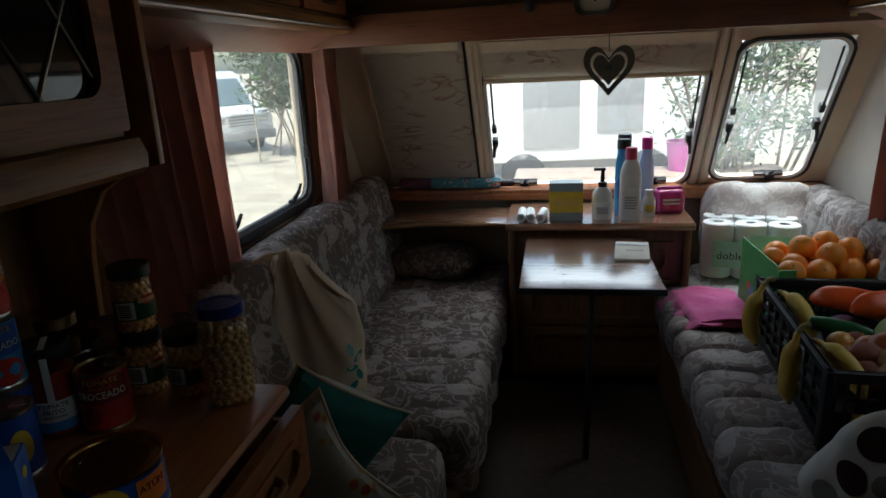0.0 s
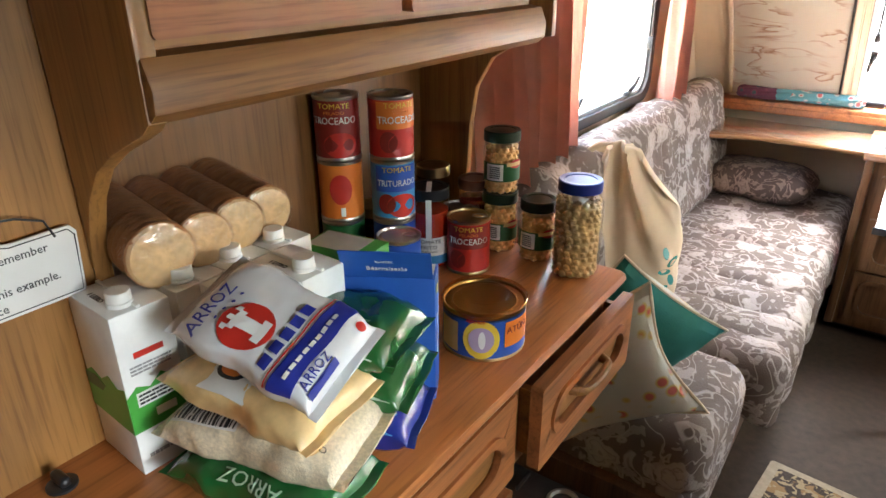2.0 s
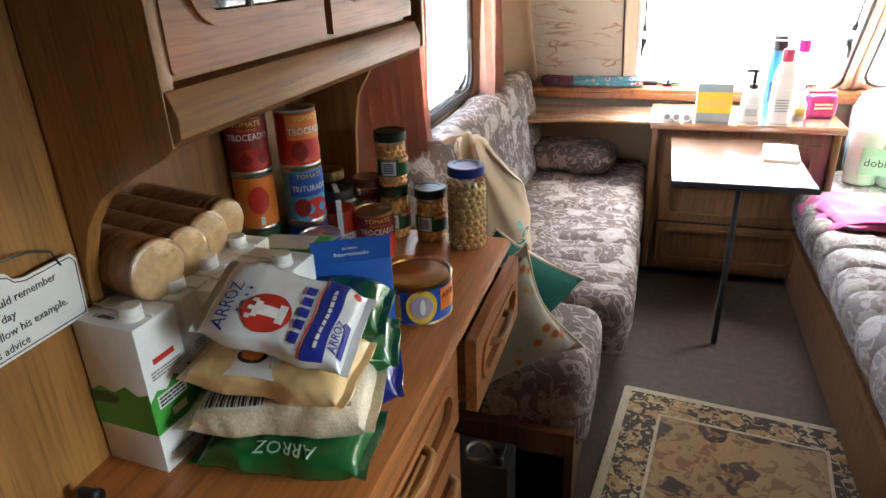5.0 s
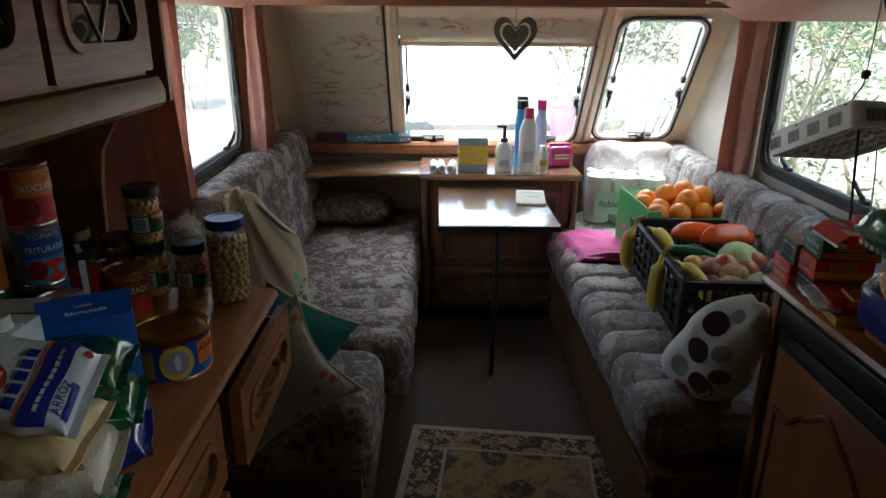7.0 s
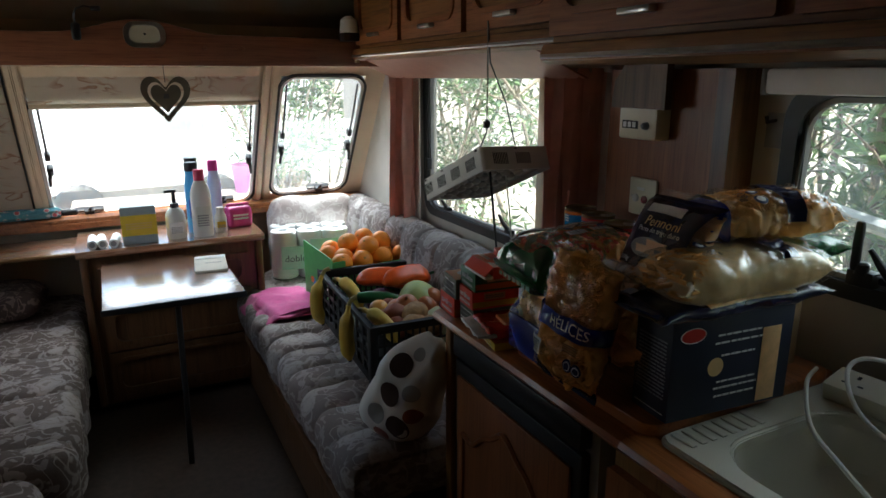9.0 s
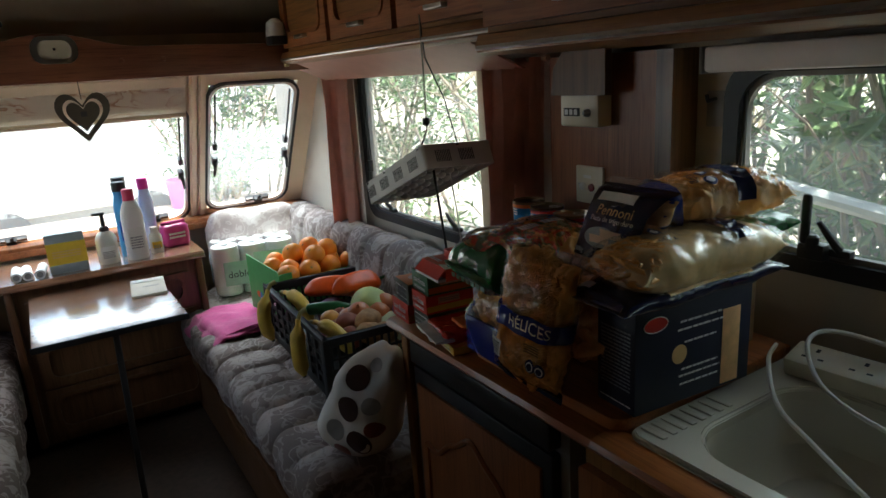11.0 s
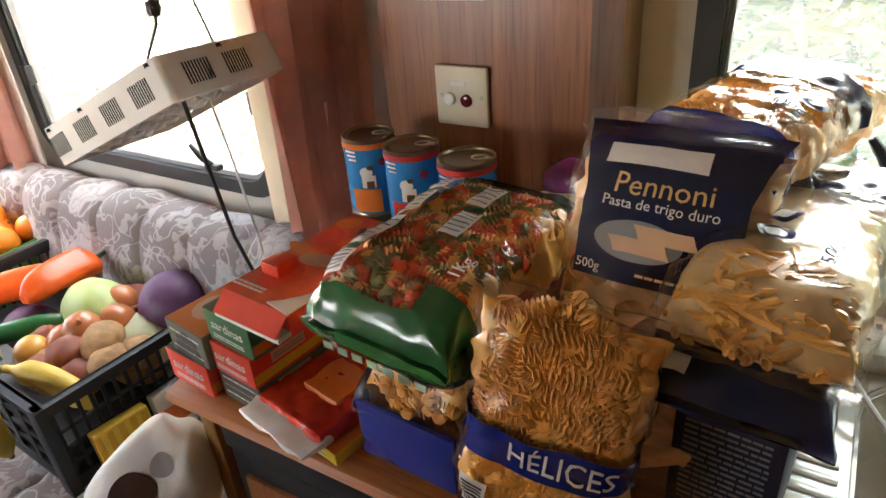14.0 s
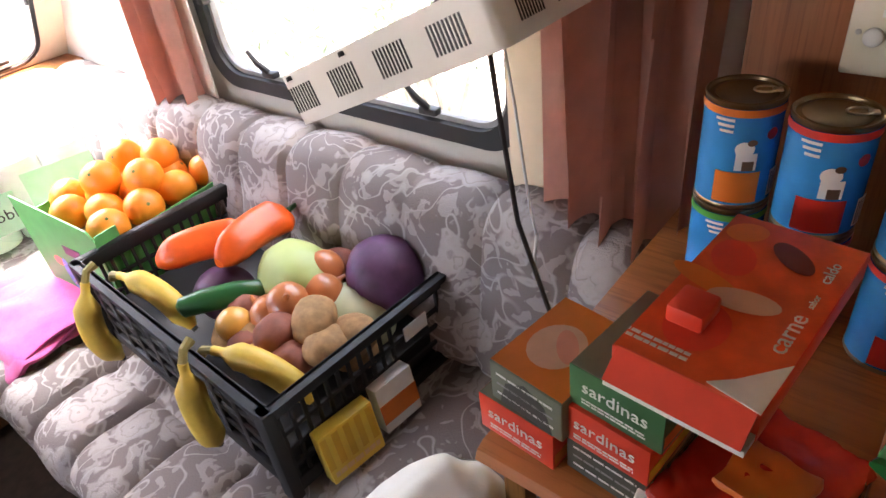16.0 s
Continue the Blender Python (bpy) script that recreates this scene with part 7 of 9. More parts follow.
for s_ in (-1, 1):
    for (z0, z1) in ((0.0, 0.03), (ch - 0.03, ch)):
        part("long_rail", boxed(s_ * cw - 0.006, s_ * cw + 0.006, -cd, cd, z0, z1, 0.003), CRATEBLACK, crate)
        part("short_rail", boxed(-cw, cw, s_ * cd - 0.006, s_ * cd + 0.006, z0, z1, 0.003), CRATEBLACK, crate)
    for zc in (0.06, 0.095, 0.13):
        part("long_slat", boxed(s_ * cw - 0.003, s_ * cw + 0.003, -cd, cd, zc - 0.006, zc + 0.006, 0.001), CRATEBLACK, crate)
        part("short_slat", boxed(-cw, cw, s_ * cd - 0.003, s_ * cd + 0.003, zc - 0.004, zc + 0.004, 0.001), CRATEBLACK, crate)
    for i in range(9):
        y = -cd + 2 * cd * (i + 0.5) / 9
        part("upright", boxed(s_ * cw - 0.004, s_ * cw + 0.004, y - 0.008, y + 0.008, 0.02, ch - 0.02, 0.001), CRATEBLACK, crate)
    for i in range(18):
        x = -cw + 2 * cw * (i + 0.5) / 18
        if abs(x - 0.09) > 0.045 or s_ > 0:
            part("short_upright", boxed(x - 0.0035, x + 0.0035, s_ * cd - 0.003, s_ * cd + 0.003, 0.02, ch - 0.02, 0.001), CRATEBLACK, crate)
    for q in (-1, 1):
        part("corner_post", boxed(s_ * cw - 0.016, s_ * cw + 0.006, q * cd - 0.016, q * cd + 0.016, 0.0, ch, 0.004), CRATEBLACK, crate)
part("rim", ring(bmesh.new(), rounded(-cw - 0.016, cw + 0.016, -cd - 0.016, cd + 0.016, 0.02), rounded(-cw + 0.004, cw - 0.004, -cd + 0.004, cd - 0.004, 0.012), "z", ch - 0.012, ch), CRATEBLACK, crate, "flat top rim")
part("floor", boxed(-cw, cw, -cd, cd, 0.0, 0.006), CRATEBLACK, crate)
part("lining", boxed(-cw + 0.008, cw - 0.008, -cd + 0.012, cd - 0.012, 0.006, 0.03), CRATEBLACK, crate)
part("white_tag", boxed(0.06, 0.115, -cd - 0.007, -cd - 0.005, 0.12, 0.15), WHITE, crate)


CV = CR @ Matrix.Translation((0.0, 0.0, 0.034))
part("hidden_fill", boxed(-cw + 0.01, cw - 0.01, -cd + 0.014, cd - 0.014, 0.03, 0.085), CRATEBLACK, crate)


def veg(ob, x, y, z, rx=0, ry=0, rz=0):
    ob.matrix_world = CV @ pose(x, y, z, rx, ry, rz)
    return ob


PEPPER = paint("red_pepper_skin", (0.78, 0.10, 0.012), 0.33, 0, 0.22, 12.0, 0.35, 45.0)


def pepper(m, k):
    p = thing("long_pepper", "long orange-red sweet pepper in the crate", "pepper", group="peppers in the crate", m=m)
    bm = bmesh.new()
    rows = []
    for i in range(25):
        s = i / 24
        r = 0.043 * k * min(1.0, 0.45 + 4.5 * s) ** 0.6 * (1 - 0.22 * s) * max(0.12, 1 - max(0.0, (s - 0.72) / 0.285) ** 2.2) ** 0.5
        rows.append([bm.verts.new((0.2 * k * s - 0.1 * k, r * (1 + 0.12 * math.cos(3 * a + 0.5) + 0.04 * bumps((s, a, 0), 4)) * math.cos(a), r * (1 + 0.12 * math.cos(3 * a + 0.5)) * math.sin(a) + 0.02 * math.sin(s * 2.4)))
                     for a in [2 * math.pi * j / 24 for j in range(24)]])
    for a, b in zip(rows, rows[1:]):
        for j in range(24):
            bm.faces.new((a[j], b[j], b[(j + 1) % 24], a[(j + 1) % 24]))
    bm.faces.new(rows[0]), bm.faces.new(rows[-1][::-1])
    bmesh.ops.recalc_face_normals(bm, faces=bm.faces[:])
    part("flesh", bm, PEPPER, p)
    part("stalk", tube([(-0.095 * k, 0, 0.0), (-0.115 * k, 0.004, 0.006), (-0.135 * k, 0.014, 0.012)], [0.012, 0.006, 0.005], 8), DKGREEN, p, "green stalk")


pepper(CV @ pose(-0.03, 0.135, 0.150, 8, 6, 150), 0.92)
pepper(CV @ pose(0.035, 0.05, 0.172, 0, 2, 192), 0.92)
CABB = paint("cabbage_leaf", (0.40, 0.48, 0.17), 0.5, 0, 0.15, 8.0, 0.6, 40.0)
PURPLE = paint("red_cabbage_leaf", (0.10, 0.032, 0.09), 0.55, 0, 0.45, 16.0, 0.7, 30.0)
PALECAB = paint("white_cabbage_leaf", (0.6, 0.64, 0.4), 0.5, 0, 0.1, 8.0, 0.5, 40.0)


def cabbage(name, label, m, r, mat, veins, sx=1.0):
    c = thing(name, label, "cabbage", group="cabbages in the crate", m=m)
    for L_ in range(3):
        bm = bmesh.new()
        bmesh.ops.create_icosphere(bm, subdivisions=4, radius=r)
        for v in bm.verts:
            d = v.co.normalized()
            a = math.atan2(d.y, d.x) + L_ * 2.1
            k = 1 + 0.03 * bumps(d, 2.2, L_) + veins * abs(math.sin(a * 4 + 1.2 * d.z)) ** 8 * (1 - abs(d.z)) - 0.012 * L_ + 0.03 * max(0, math.sin(a)) * (1 if L_ == 0 else 0)
            v.co = Vector((d.x * sx, d.y, d.z * 0.9)) * r * k
        if L_:
            bmesh.ops.delete(bm, geom=[v for v in bm.verts if math.sin(math.atan2(v.co.y, v.co.x) + L_ * 2.1) < -0.2], context="VERTS")
            bmesh.ops.scale(bm, verts=bm.verts, vec=(1.03, 1.03, 1.03))
        part("head" if L_ == 0 else "outer_leaf", bm, mat, c)
    return c


cabbage("green_cabbage", "pale green pointed cabbage in the crate", CV @ pose(0.04, -0.075, 0.120, 70, 0, 80), 0.080, CABB, 0.05, 1.2)
cabbage("red_cabbage", "dark purple cabbage in the crate", CV @ pose(0.135, -0.215, 0.140, 20, 10, 0), 0.074, PURPLE, 0.035)
cabbage("red_cabbage", "dark purple cabbage under the peppers", CV @ pose(-0.05, 0.06, 0.095, 20, 10, 40), 0.058, PURPLE, 0.035)
cabbage("white_cabbage", "pale white cabbage in the crate", CV @ pose(0.06, -0.205, 0.085, 20, 10, 20), 0.068, PALECAB, 0.02)

SKIN = paint("onion_skin", (0.47, 0.15, 0.05), 0.35, 0, 0.2, 18.0, 0.4, 90.0, Coat_Weight=0.2)
POT = paint("potato_skin", (0.36, 0.20, 0.085), 0.8, 0, 0.32, 50.0, 0.8, 90.0)
REDPOT = paint("red_potato_skin", (0.26, 0.075, 0.045), 0.7, 0, 0.2, 40.0, 0.5, 120.0)


def onion(m):
    f = round_fruit("onion", "brown-skinned onion in the crate", "onion", "onions in the crate", 0.041, SKIN, 1.0, 0.95, 0.03, 1.0, 3, False)
    part("neck", tube([(0, 0, 0.028), (0.002, 0.001, 0.043), (0.005, 0.0, 0.052)], [0.012, 0.005, 0.003], 8), SKIN, f, "dry papery neck")
    f.matrix_world = m
    return f


on = onion(CV @ pose(-0.03, -0.135, 0.145, 30, -20, 0))
for (x, y, z, a, b) in ((0.065, -0.12, 0.150, -60, 30), (0.03, -0.155, 0.135, 40, 60), (-0.055, -0.11, 0.125, -50, 20)):
    copy_thing(on, CV @ pose(x, y, z, a, b, 30))
po = veg(round_fruit("potato", "brown potato in the crate", "potato", "potatoes in the crate", 0.040, POT, 1.35, 0.85, 0.12, 3.0, 3, False), -0.03, -0.205, 0.145, 0, 0, 40)
for (x, y, z, rz, k) in ((-0.045, -0.255, 0.122, 10, 1.05), (0.005, -0.262, 0.115, 70, 0.95), (-0.09, -0.10, 0.10, 20, 0.9), (0.0, -0.255, 0.075, 0, 1.0), (-0.10, -0.04, 0.08, 30, 1.0)):
    copy_thing(po, CV @ pose(x, y, z, 0, 20, rz))
rp = veg(round_fruit("red_potato", "reddish potato in the crate", "potato", "potatoes in the crate", 0.038, REDPOT, 1.15, 0.9, 0.10, 6.0, 3, False), -0.085, -0.17, 0.135, 0, 0, 10)
for (x, y, z) in ((0.105, -0.115, 0.135), (-0.10, -0.225, 0.11), (-0.12, -0.12, 0.10), (-0.07, -0.06, 0.115)):
    copy_thing(rp, CV @ pose(x, y, z, 20, 10, x * 900))
ap = veg(round_fruit("apple", "yellow-red apple in the crate", "apple", "apples in the crate", 0.033, paint("apple_skin", (0.6, 0.3, 0.06), 0.3, 0, 0.3, 9.0), 1, 0.9, 0.03, 2.0), -0.11, -0.075, 0.128)
copy_thing(ap, CV @ pose(-0.125, -0.16, 0.10, 40, 0, 0))
cg = thing("courgette", "dark green courgette in the crate", "courgette", m=CV @ pose(-0.08, -0.01, 0.135, 0, 0, -35))
part("flesh", tube([(-0.085, 0, 0), (-0.08, 0, 0.002), (-0.04, 0, 0.006), (0.02, 0, 0.006), (0.07, 0, 0.0), (0.085, 0, -0.004)], [0.012, 0.019, 0.022, 0.023, 0.019, 0.01], 16), DKGREEN, cg)
part("stalk", tube([(0.083, 0, -0.004), (0.105, 0, 0.002)], 0.008, 8), GREEN, cg)

BAN = paint("banana_skin", (0.62, 0.42, 0.06), 0.55, 0, 0.2, 18.0, 0.3, 60.0)


def banana(m, bend=1.0):
    b = thing("banana", "ripe yellow banana hooked over the crate rim", "banana", group="bananas on the crate", m=m)
    pts, rs = [], []
    for i in range(21):
        s = i / 20
        pts.append((0.004 * math.sin(s * 3), -0.055 * bend * math.sin(math.pi * min(1, s * 0.92)), -0.185 * s))
        rs.append(0.0235 * min(1, 0.35 + 4.5 * max(0, s - 0.10)) * (1 if s < 0.84 else max(0.3, 1 - (s - 0.84) * 4.2)))
    part("skin", tube(pts, rs, 14), BAN, b)
    part("stem", tube([pts[0], (0.0, 0.012, 0.018), (0.002, 0.03, 0.022)], [0.0075, 0.007, 0.009], 8), paint("banana_stem", (0.3, 0.25, 0.08), 0.7) if "banana_stem" not in bpy.data.materials else bpy.data.materials["banana_stem"], b, "greenish stem")
    part("tip", tube([pts[-1], (pts[-1][0], pts[-1][1] + 0.002, pts[-1][2] - 0.007)], 0.006, 6), BLACK, b)


banana(CR @ pose(-0.236, -0.15, 0.215, 0, 0, -66), 0.3)
banana(CR @ pose(-0.180, -0.130, 0.186, -66, 0, 20), 0.45)
banana(CR @ pose(-0.236, 0.20, 0.218, 0, 0, -80), 0.55)
banana(CR @ pose(-0.178, 0.20, 0.196, -64, 0, 12), 0.55)

yp = thing("yellow_packet", "yellow box of pastries beside the crate", "packet", m=pose(0.60, 3.335, 0.478, -8, 0, -8))
part("body", boxed(-0.052, 0.052, -0.014, 0.014, 0.0, 0.10, 0.002), YELLOW, yp)
for i in range(5):
    part("orange_stripe", boxed(-0.052 + 0.022 * i, -0.040 + 0.022 * i, -0.0146, -0.0142, 0.03, 0.095), ink("stripe_orange", (0.7, 0.4, 0.03)) if i == 0 else bpy.data.materials["stripe_orange"], yp)
bars(yp, pose(0, -0.0148, 0.018, 90, 0, 0), 0.09, 0.018, 1, GOLDINK, "name_mark", 80)
yp = thing("red_packet", "small red and white packet beside the crate", "packet", m=pose(0.71, 3.335, 0.478, -8, 0, -6))
part("body", boxed(-0.04, 0.04, -0.014, 0.014, 0.0, 0.095, 0.002), WHITE, yp)
part("red_field", boxed(-0.04, 0.04, -0.0146, -0.0142, 0.02, 0.06), ORANGE, yp)

db = thing("spotted_bag", "white cotton bag with brown and grey spots", "bag", m=pose(0.468, 3.125, 0.471, 0, 0, -62))
SPOTBASE = paint("white_spot_cloth", (0.72, 0.69, 0.62), 0.85, 0, 0.05, 12.0, 0.4, 350.0)
def bagfn(p, n):
    return 0.014 * bumps(p, 10, 6) + 0.006 * bumps(p, 24, 2)
bm = soft(0.112, 0.08, 0.135, 0.072, (30, 18, 32), bagfn, (0, 0, 0.13))
for v in bm.verts:
    f = max(0.0, v.co.z / 0.32)
    v.co.y *= 1.05 - 0.62 * f ** 2
    v.co.x *= 1 - 0.50 * f ** 2
    v.co.x += 0.13 * f ** 1.3
    v.co.y += 0.012 * f * math.sin(30 * v.co.x + 20 * v.co.z)
    v.co.z = (v.co.z + 0.035 * f ** 2) * 0.99
bm.normal_update()
tree = BVHTree.FromBMesh(bm)
part("body", bm, SPOTBASE, db)
CHOC, GREYSPOT, RUST = ink("spot_brown", (0.045, 0.02, 0.015)), ink("spot_grey", (0.33, 0.32, 0.29)), ink("spot_rust", (0.25, 0.06, 0.03))
rnd = random.Random(3)
for i, (x, z, r, mt) in enumerate(((0.075, 0.265, 0.030, CHOC), (-0.02, 0.215, 0.026, RUST), (0.045, 0.175, 0.032, CHOC), (-0.075, 0.12, 0.034, CHOC), (0.12, 0.19, 0.022, GREYSPOT), (-0.01, 0.10, 0.028, GREYSPOT),
                                    (0.075, 0.075, 0.034, CHOC), (-0.11, 0.05, 0.024, GREYSPOT), (0.0, 0.03, 0.024, RUST), (0.125, 0.12, 0.020, RUST), (0.125, 0.30, 0.016, GREYSPOT))):
    x, z = x * 0.80 + 0.008, z * 0.86
    for sgn in (-1, 1):
        b2 = bmesh.new()
        n = 22
        def drop(a, b_):
            hit_, nn, _, _ = tree.ray_cast(Vector((a, sgn * 0.4, b_)), Vector((0, -sgn, 0)))
            return hit_ + Vector((0, sgn * 0.0016, 0)) if hit_ else None
        c0 = drop(x, z)
        r1 = [drop(x + 0.5 * r * math.cos(2 * math.pi * q / n), z + 0.5 * r * math.sin(2 * math.pi * q / n)) for q in range(n)]
        r2 = [drop(x + r * math.cos(2 * math.pi * q / n), z + r * math.sin(2 * math.pi * q / n)) for q in range(n)]
        if c0 is None or None in r1 or None in r2:
            b2.free()
            continue
        c0 = b2.verts.new(c0)
        r1, r2 = [b2.verts.new(p_) for p_ in r1], [b2.verts.new(p_) for p_ in r2]
        for q in range(n):
            j = (q + 1) % n
            b2.faces.new((c0, r1[q], r1[j]))
            b2.faces.new((r1[q], r2[q], r2[j], r1[j]))
        part("spot", b2, mt, db)

# ---- hanging grow light ----
e1 = Vector((-0.07, 0.918, -0.39)).normalized()
e2 = Vector((0.997, 0.056, -0.048))
e2 = (e2 - e1 * e2.dot(e1)).normalized()
e3 = e2.cross(e1)
if e3.z < 0:
    e3 = -e3
mL = Matrix.Translation(Vector((0.692, 3.074, 1.2306))) @ Matrix((e1, e2, e3)).transposed().to_4x4()
gl = thing("grow_light", "white LED grow light panel hung from strings", "lamp", m=mL)
LL, LW2, LH = 0.32, 0.217, 0.061
bm = ring(bmesh.new(), rounded(0, LL, 0, LW2, 0.012), rounded(0.004, LL - 0.004, 0.004, LW2 - 0.004, 0.01), "z", -LH, 0.0)
part("casing", bm, WHITEP, gl, "white metal casing")
part("top_plate", prism(rounded(0.001, LL - 0.001, 0.001, LW2 - 0.001, 0.011), 0.003, "z", -0.004), WHITEP, gl)
part("lens_plate", prism(rounded(0.004, LL - 0.004, 0.004, LW2 - 0.004, 0.01), 0.004, "z", -LH + 0.012), GREYP, gl, "grey lens plate")
rnd = random.Random(2)
lensm = clear("lens_plastic", 0.05, (0.8, 0.8, 0.85), 0.15)
for i in range(8):
    for j in range(4):
        part("lens", lathe([(0.014, 0.0), (0.0125, -0.006), (0.007, -0.010), (0, -0.011)], 12, None, (0.028 + 0.04 * i, 0.028 + 0.043 * j, -LH + 0.012)), STEEL, gl)
for i in range(4):
    x0 = 0.035 + i * 0.078
    for q in range(9):
        part("vent_slot", boxed(x0 + q * 0.0052, x0 + q * 0.0052 + 0.0024, -0.0006, 0.0004, -0.046, -0.016), INKBLACK, gl)
for i in range(2):
    y0 = 0.035 + i * 0.072
    for q in range(9):
        part("vent_slot", boxed(-0.0006, 0.0004, y0 + q * 0.0052, y0 + q * 0.0052 + 0.0024, -0.046, -0.016), INKBLACK, gl)
for p_ in ((0.02, 0.0, -0.006), (0.20, 0.0, -0.006), (LL - 0.02, 0.0, -0.006), (0.0, LW2 / 2, -0.006)):
    part("screw", lathe([(0.0045, -0.002), (0.004, 0.003), (0, 0.004)], 10, None, p_), BLACK, gl)
top = mL @ Vector((0.10, 0.05, 0.0))
top2 = mL @ Vector((0.05, 0.15, 0.0))
hk = Vector((0.742, 3.127, 1.535))
kn = Vector((0.712, 3.075, 1.285))
hs = thing("lamp_string", "grey cord loop that carries the grow light", "cord", (0, 0, 0))
CORD = paint("grey_cord", (0.3, 0.27, 0.22), 0.8)
part("loop", tube([hk, hk * 0.5 + kn * 0.5 + Vector((0.004, 0.004, 0)), kn], 0.0018, 6), CORD, hs)
part("loop_back", tube([hk + Vector((0.004, 0.006, 0)), hk * 0.6 + kn * 0.4 + Vector((0.006, -0.004, 0)), hk * 0.4 + top2 * 0.6, top2], 0.0018, 6), BLACK, hs)
part("knot", soft(0.008, 0.008, 0.010, 0.006, (5, 5, 5), lambda p, n: 0.004 * bumps(p, 200), kn), BLACK, hs)
part("hook", tube([kn, kn + Vector((0.006, 0.01, -0.02)), top], 0.0022, 6), BLACK, hs)
cb = thing("lamp_cable", "black cable from the grow light", "cable", (0, 0, 0))
bot = mL @ Vector((0.06, 0.06, -LH + 0.012))
part("cable", tube([bot, (bot.x + 0.01, bot.y - 0.002, bot.z - 0.1), (bot.x + 0.02, bot.y - 0.01, 0.93), (bot.x + 0.05, bot.y - 0.05, 0.72), (bot.x + 0.06, bot.y - 0.06, 0.55)], 0.0032, 8), BLACK, cb)
cb = thing("electric_lead", "thin white lead hanging by the window", "lead", (0, 0, 0))
bot = mL @ Vector((0.09, 0.13, -LH + 0.012))
part("cord", tube([bot, (bot.x + 0.012, bot.y - 0.005, bot.z - 0.1), (bot.x + 0.02, bot.y - 0.015, 0.9), (bot.x + 0.01, bot.y - 0.03, 0.87), (bot.x - 0.03, bot.y - 0.05, 0.86)], 0.002, 6), WHITEP, cb)


# ---- right worktop: packs of pasta ----
PASTA = paint("dry_pasta", (0.95, 0.50, 0.13), 0.4, 0, 0.1, 60.0, 0.2, 300.0)
PASTA_PALE = paint("pale_pasta", (0.88, 0.52, 0.24), 0.45, 0, 0.1, 60.0, 0.2, 300.0)
PASTA_RED = paint("red_pasta", (0.85, 0.15, 0.05), 0.5, 0, 0.15, 60.0)
PASTA_GREEN = paint("green_pasta", (0.28, 0.28, 0.09), 0.5, 0, 0.15, 60.0)


def spiral(L=0.038, R=0.0076, turns=1.5, n=14, k=12):
    """One dry spiral of pasta: a solid three-lobed rod, twisted."""
    vs, fs = [], []
    for i in range(n + 1):
        s = i / n
        for q in range(k):
            a = 2 * math.pi * q / k
            r = R * (0.78 + 0.22 * math.cos(3 * a)) * (0.8 if i in (0, n) else 1.0)
            w = a + 2 * math.pi * turns * s
            vs.append(Vector((L * (s - 0.5), r * math.cos(w), r * math.sin(w))))
    for i in range(n):
        for q in range(k):
            fs.append((i * k + q, i * k + (q + 1) % k, (i + 1) * k + (q + 1) % k, (i + 1) * k + q))
    fs += [tuple(range(k))[::-1], tuple(range(n * k, n * k + k))]
    return vs, fs


def quill(L=0.045, R=0.009, n=10):
    """One slant-cut pasta tube."""
    vs, fs = [], []
    for s in (0, 1):
        for r in (R, R * 0.82):
            for i in range(n):
                a = 2 * math.pi * i / n
                vs.append(Vector((L * (s - 0.5) + R * 0.9 * math.cos(a), r * math.cos(a), r * math.sin(a))))
    for i in range(n):
        j = (i + 1) % n
        fs += [(i, j, 2 * n + j, 2 * n + i), (n + i, 3 * n + i, 3 * n + j, n + j), (i, n + i, n + j, j), (2 * n + i, 2 * n + j, 3 * n + j, 3 * n + i)]
    return vs, fs


def pieces(shape, spots, seed, size=None, **kw):
    """Many like pieces in one mesh, each turned by chance about its spot and pushed in under the film."""
    rnd = random.Random(seed)
    V, F = [], []
    bv, bf = shape
    for p, along in spots:
        m = Euler((rnd.uniform(0, 6.3), rnd.gauss(0, 0.18), rnd.uniform(-1.6, 1.6) if not along else rnd.gauss(0, 0.25))).to_matrix()
        o = len(V)
        ws = [m @ v + Vector(p) for v in bv]
        if size:
            out = max(ws, key=lambda w: (held(w, *size, **kw) - w).length)
            back = (held(out, *size, **kw) - out) * 1.2
            ws = [w + back for w in ws]
        V += ws
        F += [[o + i for i in f] for f in bf]
    me = bpy.data.meshes.new("pieces")
    me.from_pydata(V, [], F)
    bm = bmesh.new()
    bm.from_mesh(me)
    bpy.data.meshes.remove(me)
    return bm


def held(w, L, W, H, sq=0.62, flat=0.62, fin=0.10):
    """Draws a point that would poke through a pack's film back inside."""
    s = max(-0.93, min(0.93, 2 * w.x / L))
    body = max(0.05, 1 - (abs(s) / (1 - fin)) ** 5) ** 0.5 if abs(s) < 1 - fin else 0.2
    hh, ww = max(0.004, H / 2 * body - 0.002), W / 2 * 0.92 - 0.002
    zc = H / 2 * (0.9 + 0.1 * body)
    f = (abs(w.y) / ww) ** (2 / sq) + (abs(w.z - zc) / hh) ** (2 / flat)
    if f > 1:
        k = f ** (-(sq + flat) / 4)
        return Vector((s * L / 2, w.y * k, zc + (w.z - zc) * k))
    return Vector((s * L / 2, w.y, w.z))


def fill_spots(L, W, H, s0, s1, n, seed, depth=0.009, along=False, **kw):
    """Spots just under the upper skin and sides of a pack, evenly spread."""
    rnd = random.Random(seed)
    out = []
    for _ in range(n):
        s = rnd.uniform(s0, s1)
        if rnd.random() < 0.68:
            th = across(rnd.uniform(-0.97, 0.97), kw.get("sq", 0.62))
        else:
            th = rnd.choice((0, 180)) + rnd.uniform(-20, 25)
        out.append((pouch_at(L, W, H, s, th, 0, 0, -depth * rnd.uniform(0.6, 1.4), **kw), along))
    return out


